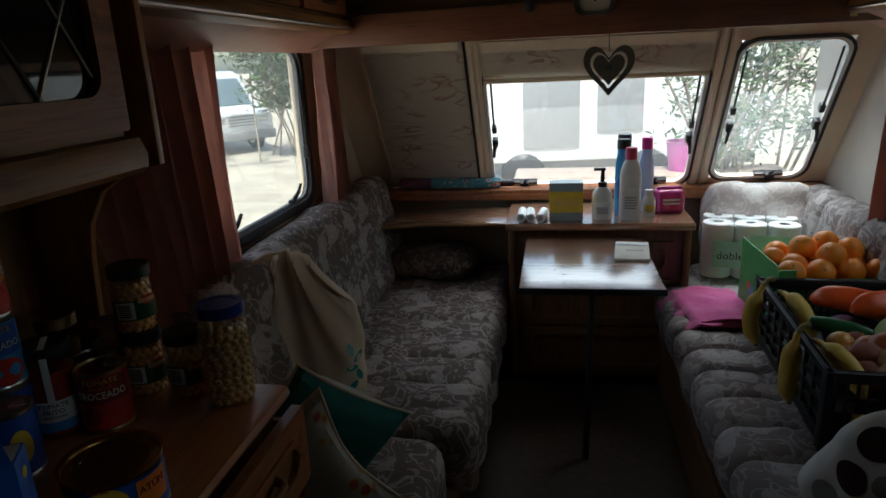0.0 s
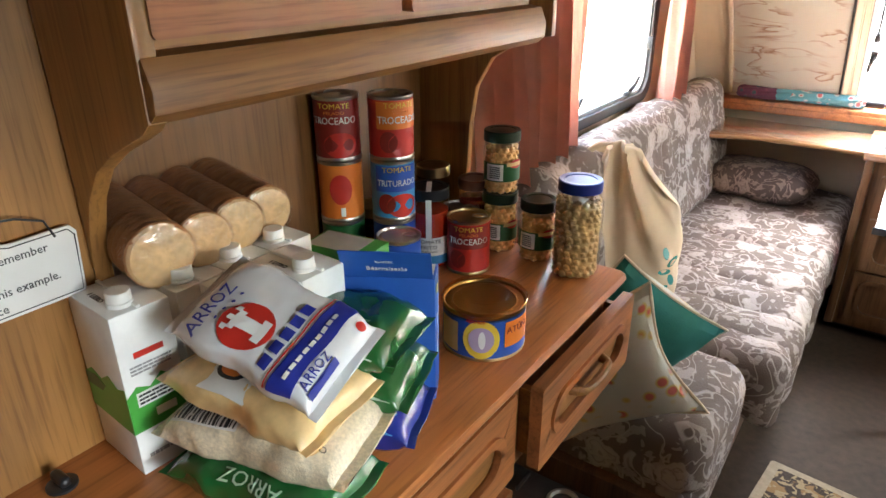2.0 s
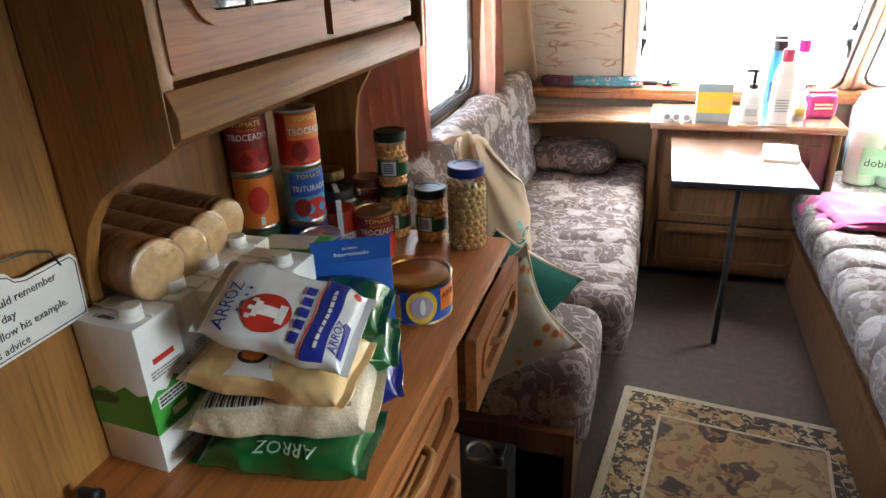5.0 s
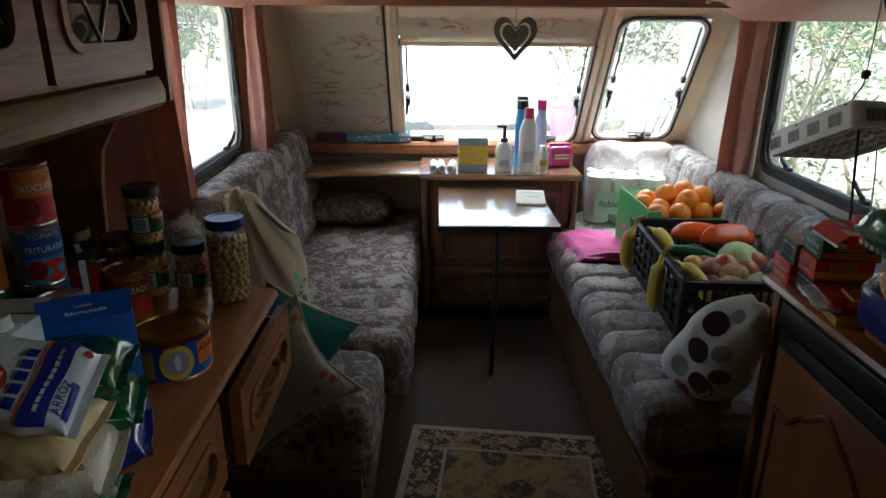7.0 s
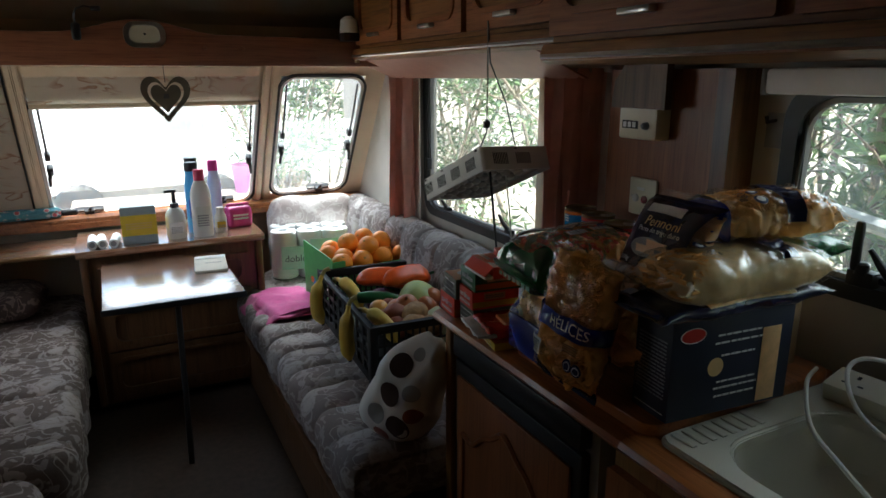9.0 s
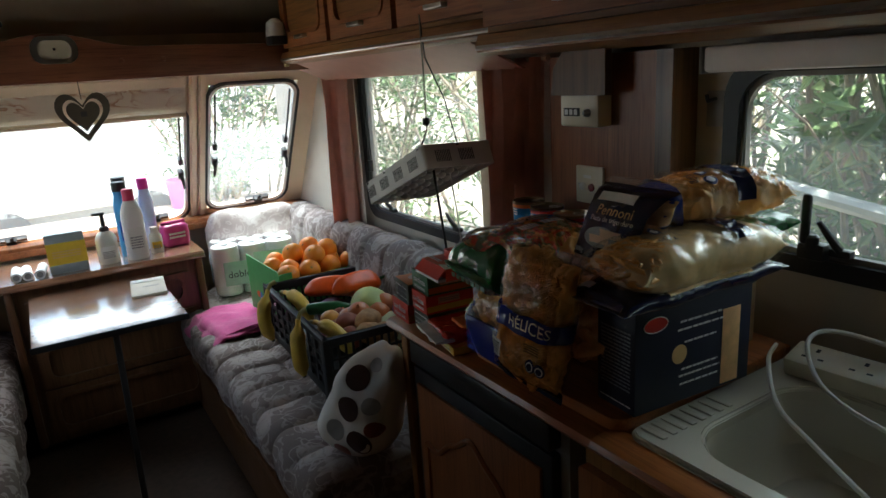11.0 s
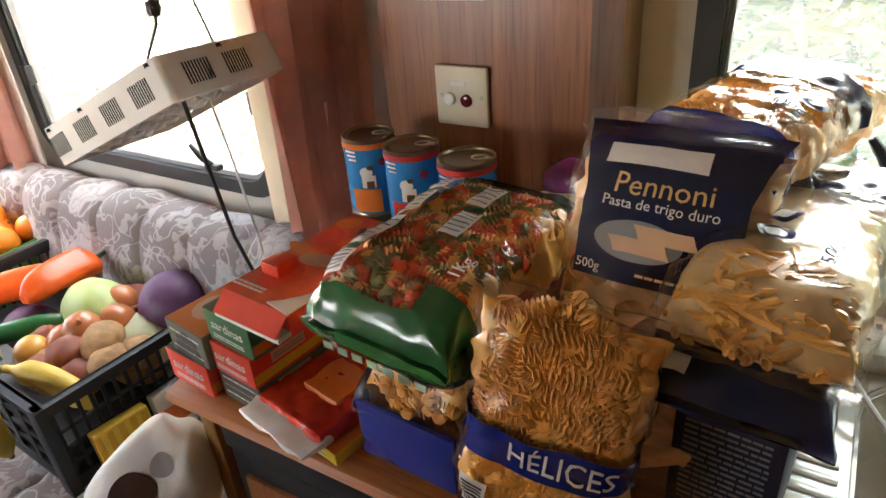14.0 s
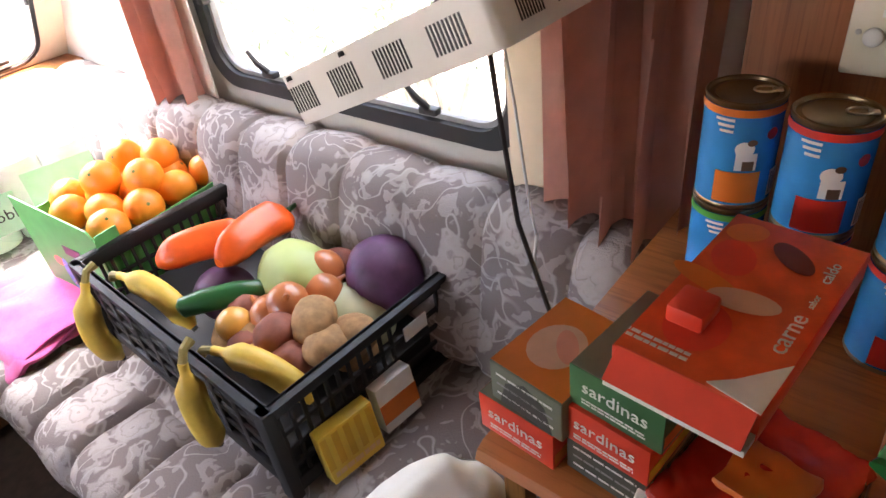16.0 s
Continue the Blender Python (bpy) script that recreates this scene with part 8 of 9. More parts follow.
def frame_m(at, X, Z):
    X, Z = Vector(X).normalized(), Vector(Z)
    Z = (Z - X * Z.dot(X)).normalized()
    return Matrix.Translation(at) @ Matrix((X, Z.cross(X), Z)).transposed().to_4x4()


PASTAS = "packs of pasta on the worktop"


def pasta_pack(name, label, m, L, W, H, seed, shape, mats, n, s0=-0.8, s1=0.8, along=False, core=0.86, depth=0.009, core_mat=None, **kw):
    p = thing(name, label, "pasta pack", group=PASTAS, m=m)
    for i, mt in enumerate(mats):
        part("pasta_filling", pieces(shape, fill_spots(L, W, H, s0, s1, n // len(mats), seed + i, depth, along, **kw), seed + i, (L, W, H), **kw), mt, p, "dry pasta pieces", kind="stuff")
    bm = pouch(L * 0.92, W * 0.95, H * core, seed, 0.002, 0, -0.93, 0.93, 0, 360, 60, 60, **kw)
    for v in bm.verts:
        v.co += Vector((0, 0, H * (1 - core) / 2)) + Vector((bumps(v.co, 70, 1), bumps(v.co, 70, 5), bumps(v.co, 70, 9))) * 0.007
    part("filling", bm, core_mat or mats[0], p)
    f = part("film", pouch(L, W, H, seed, 0.0065, -0.0003, -1, 1, 0, 360, 66, 66, **kw), FILM, p, "crinkled clear film")
    f.visible_shadow = False
    return p


SQ4 = [(-1, -1), (-0.5, -1), (0, -1), (0.5, -1), (1, -1), (1, -0.5), (1, 0), (1, 0.5), (1, 1), (0.5, 1), (0, 1), (-0.5, 1), (-1, 1), (-1, 0.5), (-1, 0), (-1, -0.5)]

# spirals standing at the front of the board
L1, W1, H1 = 0.25, 0.152, 0.072
mh = frame_m((0.570, 2.472, 0.996), (0.10, -0.10, 1.0), (-1, -0.12, 0.09))
p = pasta_pack("spiral_pasta_pack", "upright clear pack of spiral pasta with a blue band", mh, L1, W1, H1, 31.0, spiral(0.042, 0.0078, 3.0, 24), (PASTA,), 480, -0.86, 0.86, False, 0.74, 0.0105)
part("blue_band", pouch(L1, W1, H1, 31.0, 0.0035, 0.0022, -0.15, 0.12, -30, 210, 16, 70), BAGBLUE, p, "dark blue printed band")
print_text(p, "HÉLICES", 0.027, WHITE, L1, W1, H1, -0.01, 96, 31.0, 0.0035, -90, 0.95, lift=0.0038)
for th in (112, 96):
    part("badge", stamp(L1, W1, H1, -0.52, th + 8, 0.09, 4.6, 31.0, 0.0035, 0.003), NAVY, p)
    part("badge_rim", stamp(L1, W1, H1, -0.52, th + 8, 0.062, 3.2, 31.0, 0.0035, 0.004), WHITE, p)
    part("badge_centre", stamp(L1, W1, H1, -0.52, th + 8, 0.046, 2.4, 31.0, 0.0035, 0.005), NAVY, p)
part("barcode_field", stamp(L1, W1, H1, -0.50, 58, 0.13, 5.5, 31.0, 0.0035, 0.003, pts=SQ4), WHITE, p)
part("base_band", pouch(L1, W1, H1, 31.0, 0.0035, 0.0016, -0.99, -0.88, 0, 360, 4, 44), BAGNAVY, p, "dark sealed base")
for i in range(6):
    part("barcode_line", stamp(L1, W1, H1, -0.59 + 0.035 * i, 58, 0.009, 4.2, 31.0, 0.0035, 0.004, pts=SQ4), INKBLACK, p)
for i in range(4):
    part("print_bar", stamp(L1, W1, H1, -0.24 - 0.035 * i, 103, 0.008, 7, 31.0, 0.0035, 0.003, pts=SQ4), ink("brown_print", (0.2, 0.08, 0.02)) if i == 0 else bpy.data.materials["brown_print"], p)

# large quills behind, with a navy header card
L2, W2_, H2 = 0.32, 0.185, 0.062
mp = frame_m((0.690, 2.428, 1.048), (0.52, -0.03, 1.0), (-1, 0.07, 0.5))
p = pasta_pack("quill_pasta_pack", "clear pack of large pasta tubes with a navy label", mp, L2, W2_, H2, 37.0, quill(0.062, 0.0125, 14), (PASTA_PALE,), 120, -0.85, 0.30, False, 0.62, 0.010)
bm = bmesh.new()
rows = []
for i in range(25):
    s = 0.06 + 0.87 * i / 24
    half_t = 37 + (28 * max(0, (s - 0.55) / 0.38) ** 1.2)
    um = math.cos(radians(90 - half_t)) ** 0.62
    rows.append([bm.verts.new(pouch_at(L2, W2_, H2, s, across(um * (1 - 2 * k / 24)), 37.0, 0.0015, 0.004)) for k in range(25)])
for a, b in zip(rows, rows[1:]):
    for k in range(24):
        bm.faces.new((a[k], b[k], b[k + 1], a[k + 1]))
part("navy_label", bm, BAGNAVY, p, "navy printed label")
part("name_plate", stamp(L2, W2_, H2, 0.74, 88, 0.055, 17, 37.0, 0.0015, 0.0056, pts=SQ4), WHITE, p, "white name plate")
print_text(p, "Pennoni", 0.026, GOLDINK, L2, W2_, H2, 0.575, 90, 37.0, 0.0015, -90, lift=0.0055)
print_text(p, "Pasta de trigo duro", 0.0125, WHITE, L2, W2_, H2, 0.475, 90, 37.0, 0.0015, -90, lift=0.0055)
QUILLINK = paint("printed_quill", (0.8, 0.52, 0.32), 0.4)
part("glow_print", stamp(L2, W2_, H2, 0.285, 88, 0.11, 15, 37.0, 0.0015, 0.0050), ink("pale_oval_print", (0.30, 0.30, 0.30)), p, "pale printed oval")
QUAD = [(-1, -0.72), (-1, -0.3), (-1, 0.3), (-1, 0.95), (0, 0.82), (1, 0.72), (1, 0.3), (1, -0.3), (1, -0.95), (0, -0.82)]
for i in range(2):
    part("quill_picture", stamp(L2, W2_, H2, 0.335 - 0.075 * i, across(-0.12 + 0.22 * i), 0.040, 11.5, 37.0, 0.0015, 0.0058 + 0.0008 * i, pts=QUAD), QUILLINK, p, "printed pasta tube")
print_text(p, "500g", 0.012, WHITE, L2, W2_, H2, 0.12, 66, 37.0, 0.0015, -90, lift=0.0055)
for i in range(8):
    part("print_bar", stamp(L2, W2_, H2, 0.115, across(-0.66 + 0.10 * i), 0.007, 1.5, 37.0, 0.0015, 0.0055, pts=SQ4), WHITE, p)
f = part("film_wing", pouch(L2 * 1.02, W2_ * 1.16, H2 * 0.35, 77.0, 0.006, 0.0, -0.9, 0.9, 0, 360, 40, 40), FILM, p, "loose clear film at the sides")
f.visible_shadow = False

# three-coloured spirals lying across a lower pack
BOXY = dict(sq=0.42, flat=0.42, fin=0.045)
L3, W3, H3 = 0.275, 0.168, 0.10
mg = frame_m((0.642, 2.610, 1.012), (1.0, -0.10, 0.05), (-0.05, 0.0, 1.0))
p = pasta_pack("coloured_pasta_pack", "clear and green pack of three-coloured spiral pasta", mg, L3, W3, H3, 41.0, spiral(0.042, 0.0086, 2.8, 22), (PASTA_RED, PASTA_GREEN, PASTA, PASTA_RED, PASTA_GREEN), 460, -0.72, 0.80, False, 0.80, 0.0105, PASTA, **BOXY)
part("green_end", pouch(L3, W3, H3, 41.0, 0.004, 0.0035, -1, -0.84, 0, 360, 16, 90, **BOXY), BAGGREEN, p, "green printed end")
part("green_side", pouch(L3, W3, H3, 41.0, 0.0035, 0.0026, -0.86, -0.66, 100, 330, 8, 50, **BOXY), BAGGREEN, p, "green printed side")
part("green_tail", pouch(L3, W3, H3, 41.0, 0.0035, 0.0026, 0.82, 1, 0, 360, 5, 44, **BOXY), BAGGREEN, p)
for s, th, rs in ((-0.68, 0.80, 0.10), (-0.30, 0.80, 0.22), (0.16, 0.80, 0.18), (0.55, 0.80, 0.14), (-0.02, -0.12, 0.16), (0.40, -0.02, 0.16)):
    part("white_panel", stamp(L3, W3, H3, s, across(th, 0.42), rs, 5.4, 41.0, 0.0035, 0.0036, pts=SQ4, **BOXY), WHITE, p, "white printed panel")
    for q in range(5):
        part("print_bar", stamp(L3, W3, H3, s - rs * 0.7 + rs * 0.35 * q, across(th, 0.42), 0.008, 4.6, 41.0, 0.0035, 0.0046, pts=SQ4, **BOXY), GREYP, p)
for s, th in ((-0.54, 0.80), (0.37, 0.80), (0.19, -0.07)):
    part("green_field", stamp(L3, W3, H3, s, across(th, 0.42), 0.03, 5.4, 41.0, 0.0035, 0.0036, pts=SQ4, **BOXY), DKGREEN, p)
print_text(p, "1Kg", 0.018, WHITE, L3, W3, H3, -0.45, across(-0.62, 0.42), 41.0, 0.0035, 0, lift=0.0045, **BOXY)
FAINTG = ink("faint_green", (0.3, 0.45, 0.32))
for q in range(7):
    part("print_mark", boxed(-L3 / 2 * 0.975 - 0.001, -L3 / 2 * 0.975, -0.06 + 0.018 * q, -0.048 + 0.018 * q, 0.022, 0.030), FAINTG, p)

# blue-ended pack under it
FULL = dict(sq=0.35, flat=0.38, fin=0.04)
L4, W4, H4 = 0.235, 0.128, 0.142
ml = frame_m((0.648, 2.613, 0.8735), (1.0, -0.05, 0.0), (0, 0, 1.0))
p = pasta_pack("spiral_pasta_pack", "clear and blue pack of spiral pasta lying flat", ml, L4, W4, H4, 47.0, spiral(0.040, 0.0076, 3.0, 22), (PASTA,), 380, -0.86, 0.86, False, 0.80, 0.011, **FULL)
part("blue_end", pouch(L4, W4, H4, 47.0, 0.002, 0.003, -0.97, -0.5, 172, 368, 14, 50, **FULL), BAGBLUE, p, "blue printed end")
part("blue_front", boxed(-L4 / 2 - 0.001, -L4 / 2 * 0.93, -W4 * 0.46, W4 * 0.46, 0.004, 0.075, 0.004), BAGBLUE, p, "flat blue end")

# box of short tubes, with packs piled on it
bx = thing("pasta_box", "navy blue cardboard box of pasta tubes", "box", m=pose(0.712, 2.332, 0.8735, 0, 0, -5))
NAVYCARD = ink("navy_card", (0.008, 0.012, 0.035), 0.45)
part("body", boxed(-0.125, 0.125, -0.042, 0.042, 0, 0.168, 0.002), NAVYCARD, bx)
bars(bx, pose(-0.1253, 0.0, 0.085, 90, 0, -90), 0.066, 0.10, 16, ink("faint_white_print", (0.25, 0.27, 0.3)), "small_print", 90, 0.4)
bars(bx, pose(-0.1253, 0.0, 0.012, 90, 0, -90), 0.07, 0.004, 1, WHITE, "small_print", 91)
part("logo_oval", disc(0.024, 0.012, 0.0, 24, pose(-0.085, -0.0424, 0.142, 90, 0, 0)), RED, bx, "red oval mark")
part("logo_rim", tube([(-0.085 + 0.024 * math.cos(a), -0.0424, 0.142 + 0.012 * math.sin(a)) for a in [2 * math.pi * i / 24 for i in range(24)]], 0.0008, 5, None, True), WHITE, bx)
for k_, (z, w) in enumerate(((0.135, 0.09), (0.122, 0.10), (0.10, 0.07), (0.055, 0.08), (0.044, 0.09), (0.03, 0.085))):
    bars(bx, pose(0.01, -0.0424, z, 90, 0, 0), w, 0.006, 1, WHITE, "small_print", 95 + k_)
part("round_picture", disc(0.016, 0.016, 0.0, 20, pose(-0.035, -0.0425, 0.082, 90, 0, 0)), GOLDINK, bx, "round food picture")
part("tube_picture", boxed(0.058, 0.098, -0.0428, -0.0424, 0.005, 0.135, 0.0001), PASTA_PALE, bx, "printed pasta tube")
L5, W5, H5 = 0.36, 0.145, 0.034
m5 = frame_m((0.72, 2.336, 1.042), (1.0, -0.07, 0.015), (0, 0, 1.0))
p = thing("flat_pasta_pack", "flat dark blue pasta packet on a box", "pasta pack", group=PASTAS, m=m5)
part("bag", pouch(L5, W5, H5, 53.0, 0.003, fin=0.06), BAGNAVY, p)
part("window", pouch(L5, W5, H5, 53.0, 0.003, 0.001, -0.5, 0.5, 105, 160, 10, 12, fin=0.06), NOODLE, p, "clear window on the noodles")
part("white_field", stamp(L5, W5, H5, -0.82, 60, 0.05, 7, 53.0, 0.003, 0.0016, pts=SQ4, fin=0.06), WHITE, p)
L6, W6, H6 = 0.35, 0.145, 0.082
m6 = frame_m((0.73, 2.328, 1.060), (1.0, -0.08, 0.02), (0.0, 0.0, 1.0))
p = thing("noodle_pack", "clear pack of pale noodles on top of a box", "pasta pack", group=PASTAS, m=m6)
bm = pouch(L6 * 0.94, W6 * 0.93, H6 * 0.93, 57.0, 0.002, 0, -0.95, 0.95, 0, 360, 70, 60)
for v in bm.verts:
    v.co.z += 0.002 + 0.0015 * bumps(v.co, 60, 2)
part("filling", bm, NOODLE, p, "pale noodles")
part("pasta_filling", pieces(quill(0.03, 0.004, 8), fill_spots(L6, W6, H6, -0.86, -0.45, 150, 9, 0.006), 9, (L6, W6, H6)), PASTA, p, "dry pasta pieces", kind="stuff")
f = part("film", pouch(L6, W6, H6, 57.0, 0.006, 0.002, -1, 1, 0, 360, 70, 70), FILM, p, "crinkled clear film")
f.visible_shadow = False
part("blue_band", pouch(L6, W6, H6, 57.0, 0.006, 0.0035, 0.18, 0.40, 20, 150, 12, 50), BAGNAVY, p, "navy printed band")
print_text(p, "500 g", 0.014, INKBLACK, L6, W6, H6, -0.42, 105, 57.0, 0.006, 0, lift=0.005)
for s in (-0.35, -0.2):
    part("badge", stamp(L6, W6, H6, s, 88, 0.06, 7, 57.0, 0.006, 0.004), NAVY, p)
    part("badge_rim", stamp(L6, W6, H6, s, 88, 0.036, 4.2, 57.0, 0.006, 0.005), WHITE, p)
# green pack and one more clear pack behind
p = pack("green_pasta_pack", "green plastic pasta packet behind the others", frame_m((0.86, 2.375, 1.085), (1.0, -0.1, 0.05), (0, 0, 1)), 0.28, 0.15, 0.045, BAGGREEN, 61.0, 0.005, PASTAS, "pasta pack")
bxx = thing("storage_box", "dark cardboard box under the pasta packets", "box", m=pose(0.885, 2.43, 0.8735, 0, 0, -4))
part("body", boxed(-0.06, 0.09, -0.065, 0.075, 0, 0.208, 0.002), KRAFT, bxx)
L7, W7, H7 = 0.25, 0.15, 0.085
m7 = frame_m((0.845, 2.375, 1.128), (0.9, -0.35, 0.05), (0.0, 0, 1.0))
p = pasta_pack("spiral_pasta_pack", "clear pack of spiral pasta on top of the pile", m7, L7, W7, H7, 67.0, spiral(0.040, 0.0076, 3.0, 22), (PASTA,), 420, -0.75, 0.8, False, 0.76, 0.011)
part("blue_band", pouch(L7, W7, H7, 67.0, 0.0035, 0.0022, 0.05, 0.3, 0, 180, 6, 44), BAGNAVY, p, "navy printed band")
part("blue_end", pouch(L7, W7, H7, 67.0, 0.0035, 0.0022, -1, -0.72, 0, 360, 6, 44), BAGBLUE, p)
print_text(p, "500g", 0.018, INKBLACK, L7, W7, H7, -0.45, 112, 67.0, 0.0035, -90, lift=0.004)
for th in (128, 100):
    part("badge", stamp(L7, W7, H7, -0.25, th, 0.09, 5, 67.0, 0.0035, 0.0034), NAVY, p)
    part("badge_rim", stamp(L7, W7, H7, -0.25, th, 0.055, 3.2, 67.0, 0.0035, 0.0044), WHITE, p)
p = thing("purple_packet", "small crumpled purple packet by the wall", "packet", m=pose(0.945, 2.60, 0.851, 0, 0, 10))
part("bag", soft(0.022, 0.042, 0.105, 0.02, (12, 18, 34), lambda q, n: 0.012 * abs(bumps(q, 26, 3)) + 0.006 * abs(bumps(q, 60, 8)), (0, 0, 0.102)), shiny("purple_film", (0.16, 0.02, 0.10)), p)
part("paper_top", soft(0.03, 0.055, 0.02, 0.015, (8, 10, 6), lambda q, n: 0.004 * bumps(q, 30, 6), (-0.04, 0.0, 0.155)), COTTON, p)

# ---- tins of pet food ----
PET = ink("pet_can_blue", (0.02, 0.25, 0.62), 0.25)


def pet_dress(band, field):
    def dress(c, R, H):
        part("top_band", wrap(R, -180, 180, H - 0.014, H - 0.006, 0.0005), band, c)
        part("colour_field", wrap(R, -40, 25, H * 0.08, H * 0.38, 0.0006), field, c)
        part("pale_picture", wrap(R, -14, 16, H * 0.40, H * 0.56, 0.0007), WHITE, c, "pale printed shape")
        part("pale_picture", blotch(R, -3, H * 0.60, R * 0.24, H * 0.07, 0.0008), WHITE, c)
        part("dark_picture", wrap(R, -4, 12, H * 0.40, H * 0.49, 0.0012), ink("pet_print_brown", (0.12, 0.07, 0.04)) if "pet_print_brown" not in bpy.data.materials else bpy.data.materials["pet_print_brown"], c)
        part("dark_picture", blotch(R, 6, H * 0.66, R * 0.12, H * 0.03, 0.001), bpy.data.materials["pet_print_brown"], c)
        part("dot", blotch(R, 35, H * 0.72, R * 0.16, R * 0.16, 0.0007), RED, c)
        part("barcode_field", wrap(R, 45, 75, H * 0.1, H * 0.36, 0.0007), WHITE, c)
        for q in range(6):
            part("barcode_line", wrap(R, 47 + q * 4.5, 49.5 + q * 4.5, H * 0.12, H * 0.34, 0.0011, 8), INKBLACK, c)
        for q in range(3):
            part("print_bar", wrap(R, -50 + q * 4, -22, H * (0.84 - 0.05 * q), H * (0.865 - 0.05 * q), 0.0008), WHITE, c)
    return dress


PETS = "pet food cans on the worktop"
TINTOP = paint("dark_gold_tin", (0.28, 0.22, 0.13), 0.3, 1.0, 0.1)
for (x, y, a, band, f1, f2) in ((0.878, 2.897, -62, ORANGE, ORANGE, GREEN), (0.862, 2.812, -68, RED, RED, RED), (0.845, 2.715, -74, RED, RED, RED)):
    can("pet_food_can", 0.0385, 0.119, PET, "blue pet food can at the foot of a stack", PETS, face(x, y, 0.8505, a + 6), pet_dress(f2, f2), True, TINTOP)
    can("pet_food_can", 0.0385, 0.119, PET, "blue pet food can stacked on another", PETS, face(x, y, 0.9705, a), pet_dress(band, f1), True, TINTOP)


# ---- sardine and stock boxes ----
def card_box(name, label, m, w, d, h, side, topc, words="", group="boxes on the worktop", stripe=None, end=None, seed=0):
    """A flat carton: x is its depth, its printed end looks to -x."""
    b = thing(name, label, "box", group=group, m=m)
    part("body", boxed(0, d, -w / 2, w / 2, 0, h, 0.001), side, b)
    if topc is not side:
        part("top_print", boxed(0.001, d - 0.001, -w / 2 + 0.001, w / 2 - 0.001, h + 0.0002, h + 0.0006), topc, b)
    if end is not None:
        part("end_print", boxed(-0.0006, -0.0002, -w / 2 + 0.001, w / 2 - 0.001, 0.001, h - 0.001), end, b, "printed end")
    if words:
        text(words, h * 0.42, WHITE, b, pose(-0.0009, 0.0, h * 0.60, 90, 0, -90), "word")
        bars(b, pose(-0.0009, 0.0, h * 0.24, 90, 0, -90), w * 0.7, h * 0.16, 2, WHITE, "small_print", int(h * 1e4))
    else:
        for q in range(3):
            bars(b, pose(-0.0009, 0.0, h * (0.25 + 0.25 * q), 90, 0, -90), w * 0.8, h * 0.10, 1, (WHITE, GREYP, WHITE)[q], "small_print", seed + q)
    if stripe:
        part("stripe", boxed(0.002, d - 0.002, -w / 2 - 0.0006, -w / 2 - 0.0002, h * 0.12, h * 0.42), stripe, b)
        part("side_panel", boxed(d * 0.25, d * 0.7, -w / 2 - 0.0006, -w / 2 - 0.0002, h * 0.5, h * 0.85), PINKCARD, b, "pale printed side panel")
        bars(b, pose(d * 0.48, -w / 2 - 0.0008, h * 0.68, 90, 0, 0), d * 0.4, h * 0.2, 2, GREYP, "small_print", seed + 9)
    return b


GREYGREEN = ink("grey_green_card", (0.16, 0.18, 0.13))
BRIGHTRED = ink("bright_red_card", (0.78, 0.07, 0.035))
MIDGREEN = ink("mid_green_card", (0.05, 0.17, 0.07))
PINKCARD = ink("pink_card", (0.72, 0.42, 0.3))
card_box("sardine_box", "red cardboard sardine box", pose(0.541, 2.962, 0.851, 0, 0, -5), 0.086, 0.11, 0.047, BRIGHTRED, GREYGREEN, "sardinas", stripe=ORANGE, seed=3)
b = card_box("sardine_box", "grey-green sardine box with an orange top", pose(0.543, 2.950, 0.8985, 0, 0, -8), 0.082, 0.11, 0.048, GREYGREEN, ORANGE, end=GREYGREEN, seed=13)
part("fish_picture", disc(0.030, 0.026, 0.0492, 24, Matrix.Translation((0.05, 0.004, 0))), PINKCARD, b, "printed fish fillets")
part("fish_picture", disc(0.022, 0.010, 0.0496, 20, pose(0.055, -0.004, 0, 0, 0, 40)), ink("fillet_pink", (0.75, 0.3, 0.22)), b)
part("dark_picture", prism([(-0.03, 0.002), (0.03, 0.002), (0.022, 0.03), (0.0, 0.042), (-0.022, 0.03)], 0.0004, "x", -0.0012), ink("tin_picture_grey", (0.05, 0.05, 0.045)), b, "printed dark tin")
card_box("sardine_box", "grey-green cardboard sardine box", pose(0.546, 2.874, 0.851, 0, 0, -6), 0.078, 0.115, 0.045, GREYGREEN, GREYGREEN, stripe=MIDGREEN, end=ink("tin_end_grey", (0.07, 0.075, 0.06)), seed=23)
card_box("sardine_box", "red cardboard sardine box in a pile", pose(0.542, 2.874, 0.8965, 0, 0, -6), 0.082, 0.115, 0.043, BRIGHTRED, BRIGHTRED, "sardinas", stripe=YELLOW, seed=33)
card_box("sardine_box", "green cardboard sardine box in a pile", pose(0.545, 2.868, 0.9400, 0, 0, -7), 0.085, 0.115, 0.044, MIDGREEN, GREYGREEN, "sardinas", stripe=ORANGE, seed=43)
REDORANGE = paint("red_orange_card", (0.75, 0.11, 0.03), 0.3, 0, 0.25, 22.0)
b = card_box("stock_cube_box", "flat red stock cube box with an open end", pose(0.556, 2.824, 0.9850, 0, 0, -5), 0.112, 0.218, 0.026, BRIGHTRED, REDORANGE, seed=53)
part("white_end", boxed(-0.018, 0.0, -0.055, 0.052, 0.001, 0.007), WHITE, b, "torn white end flap")
part("torn_corner", prism([(0.0, -0.055), (0.055, -0.0555), (0.02, -0.030), (0.006, -0.015)], 0.0012, "z", 0.0268), WHITE, b, "torn white corner")
part("end_flap", prism([(-0.020, 0.008), (0.002, 0.027), (0.004, 0.026), (-0.017, 0.006)], 0.105, "y", -0.053), BRIGHTRED, b, "bent red end flap")
text("caldo", 0.013, WHITE, b, pose(0.172, -0.040, 0.0270), "word", 0, 1.1)
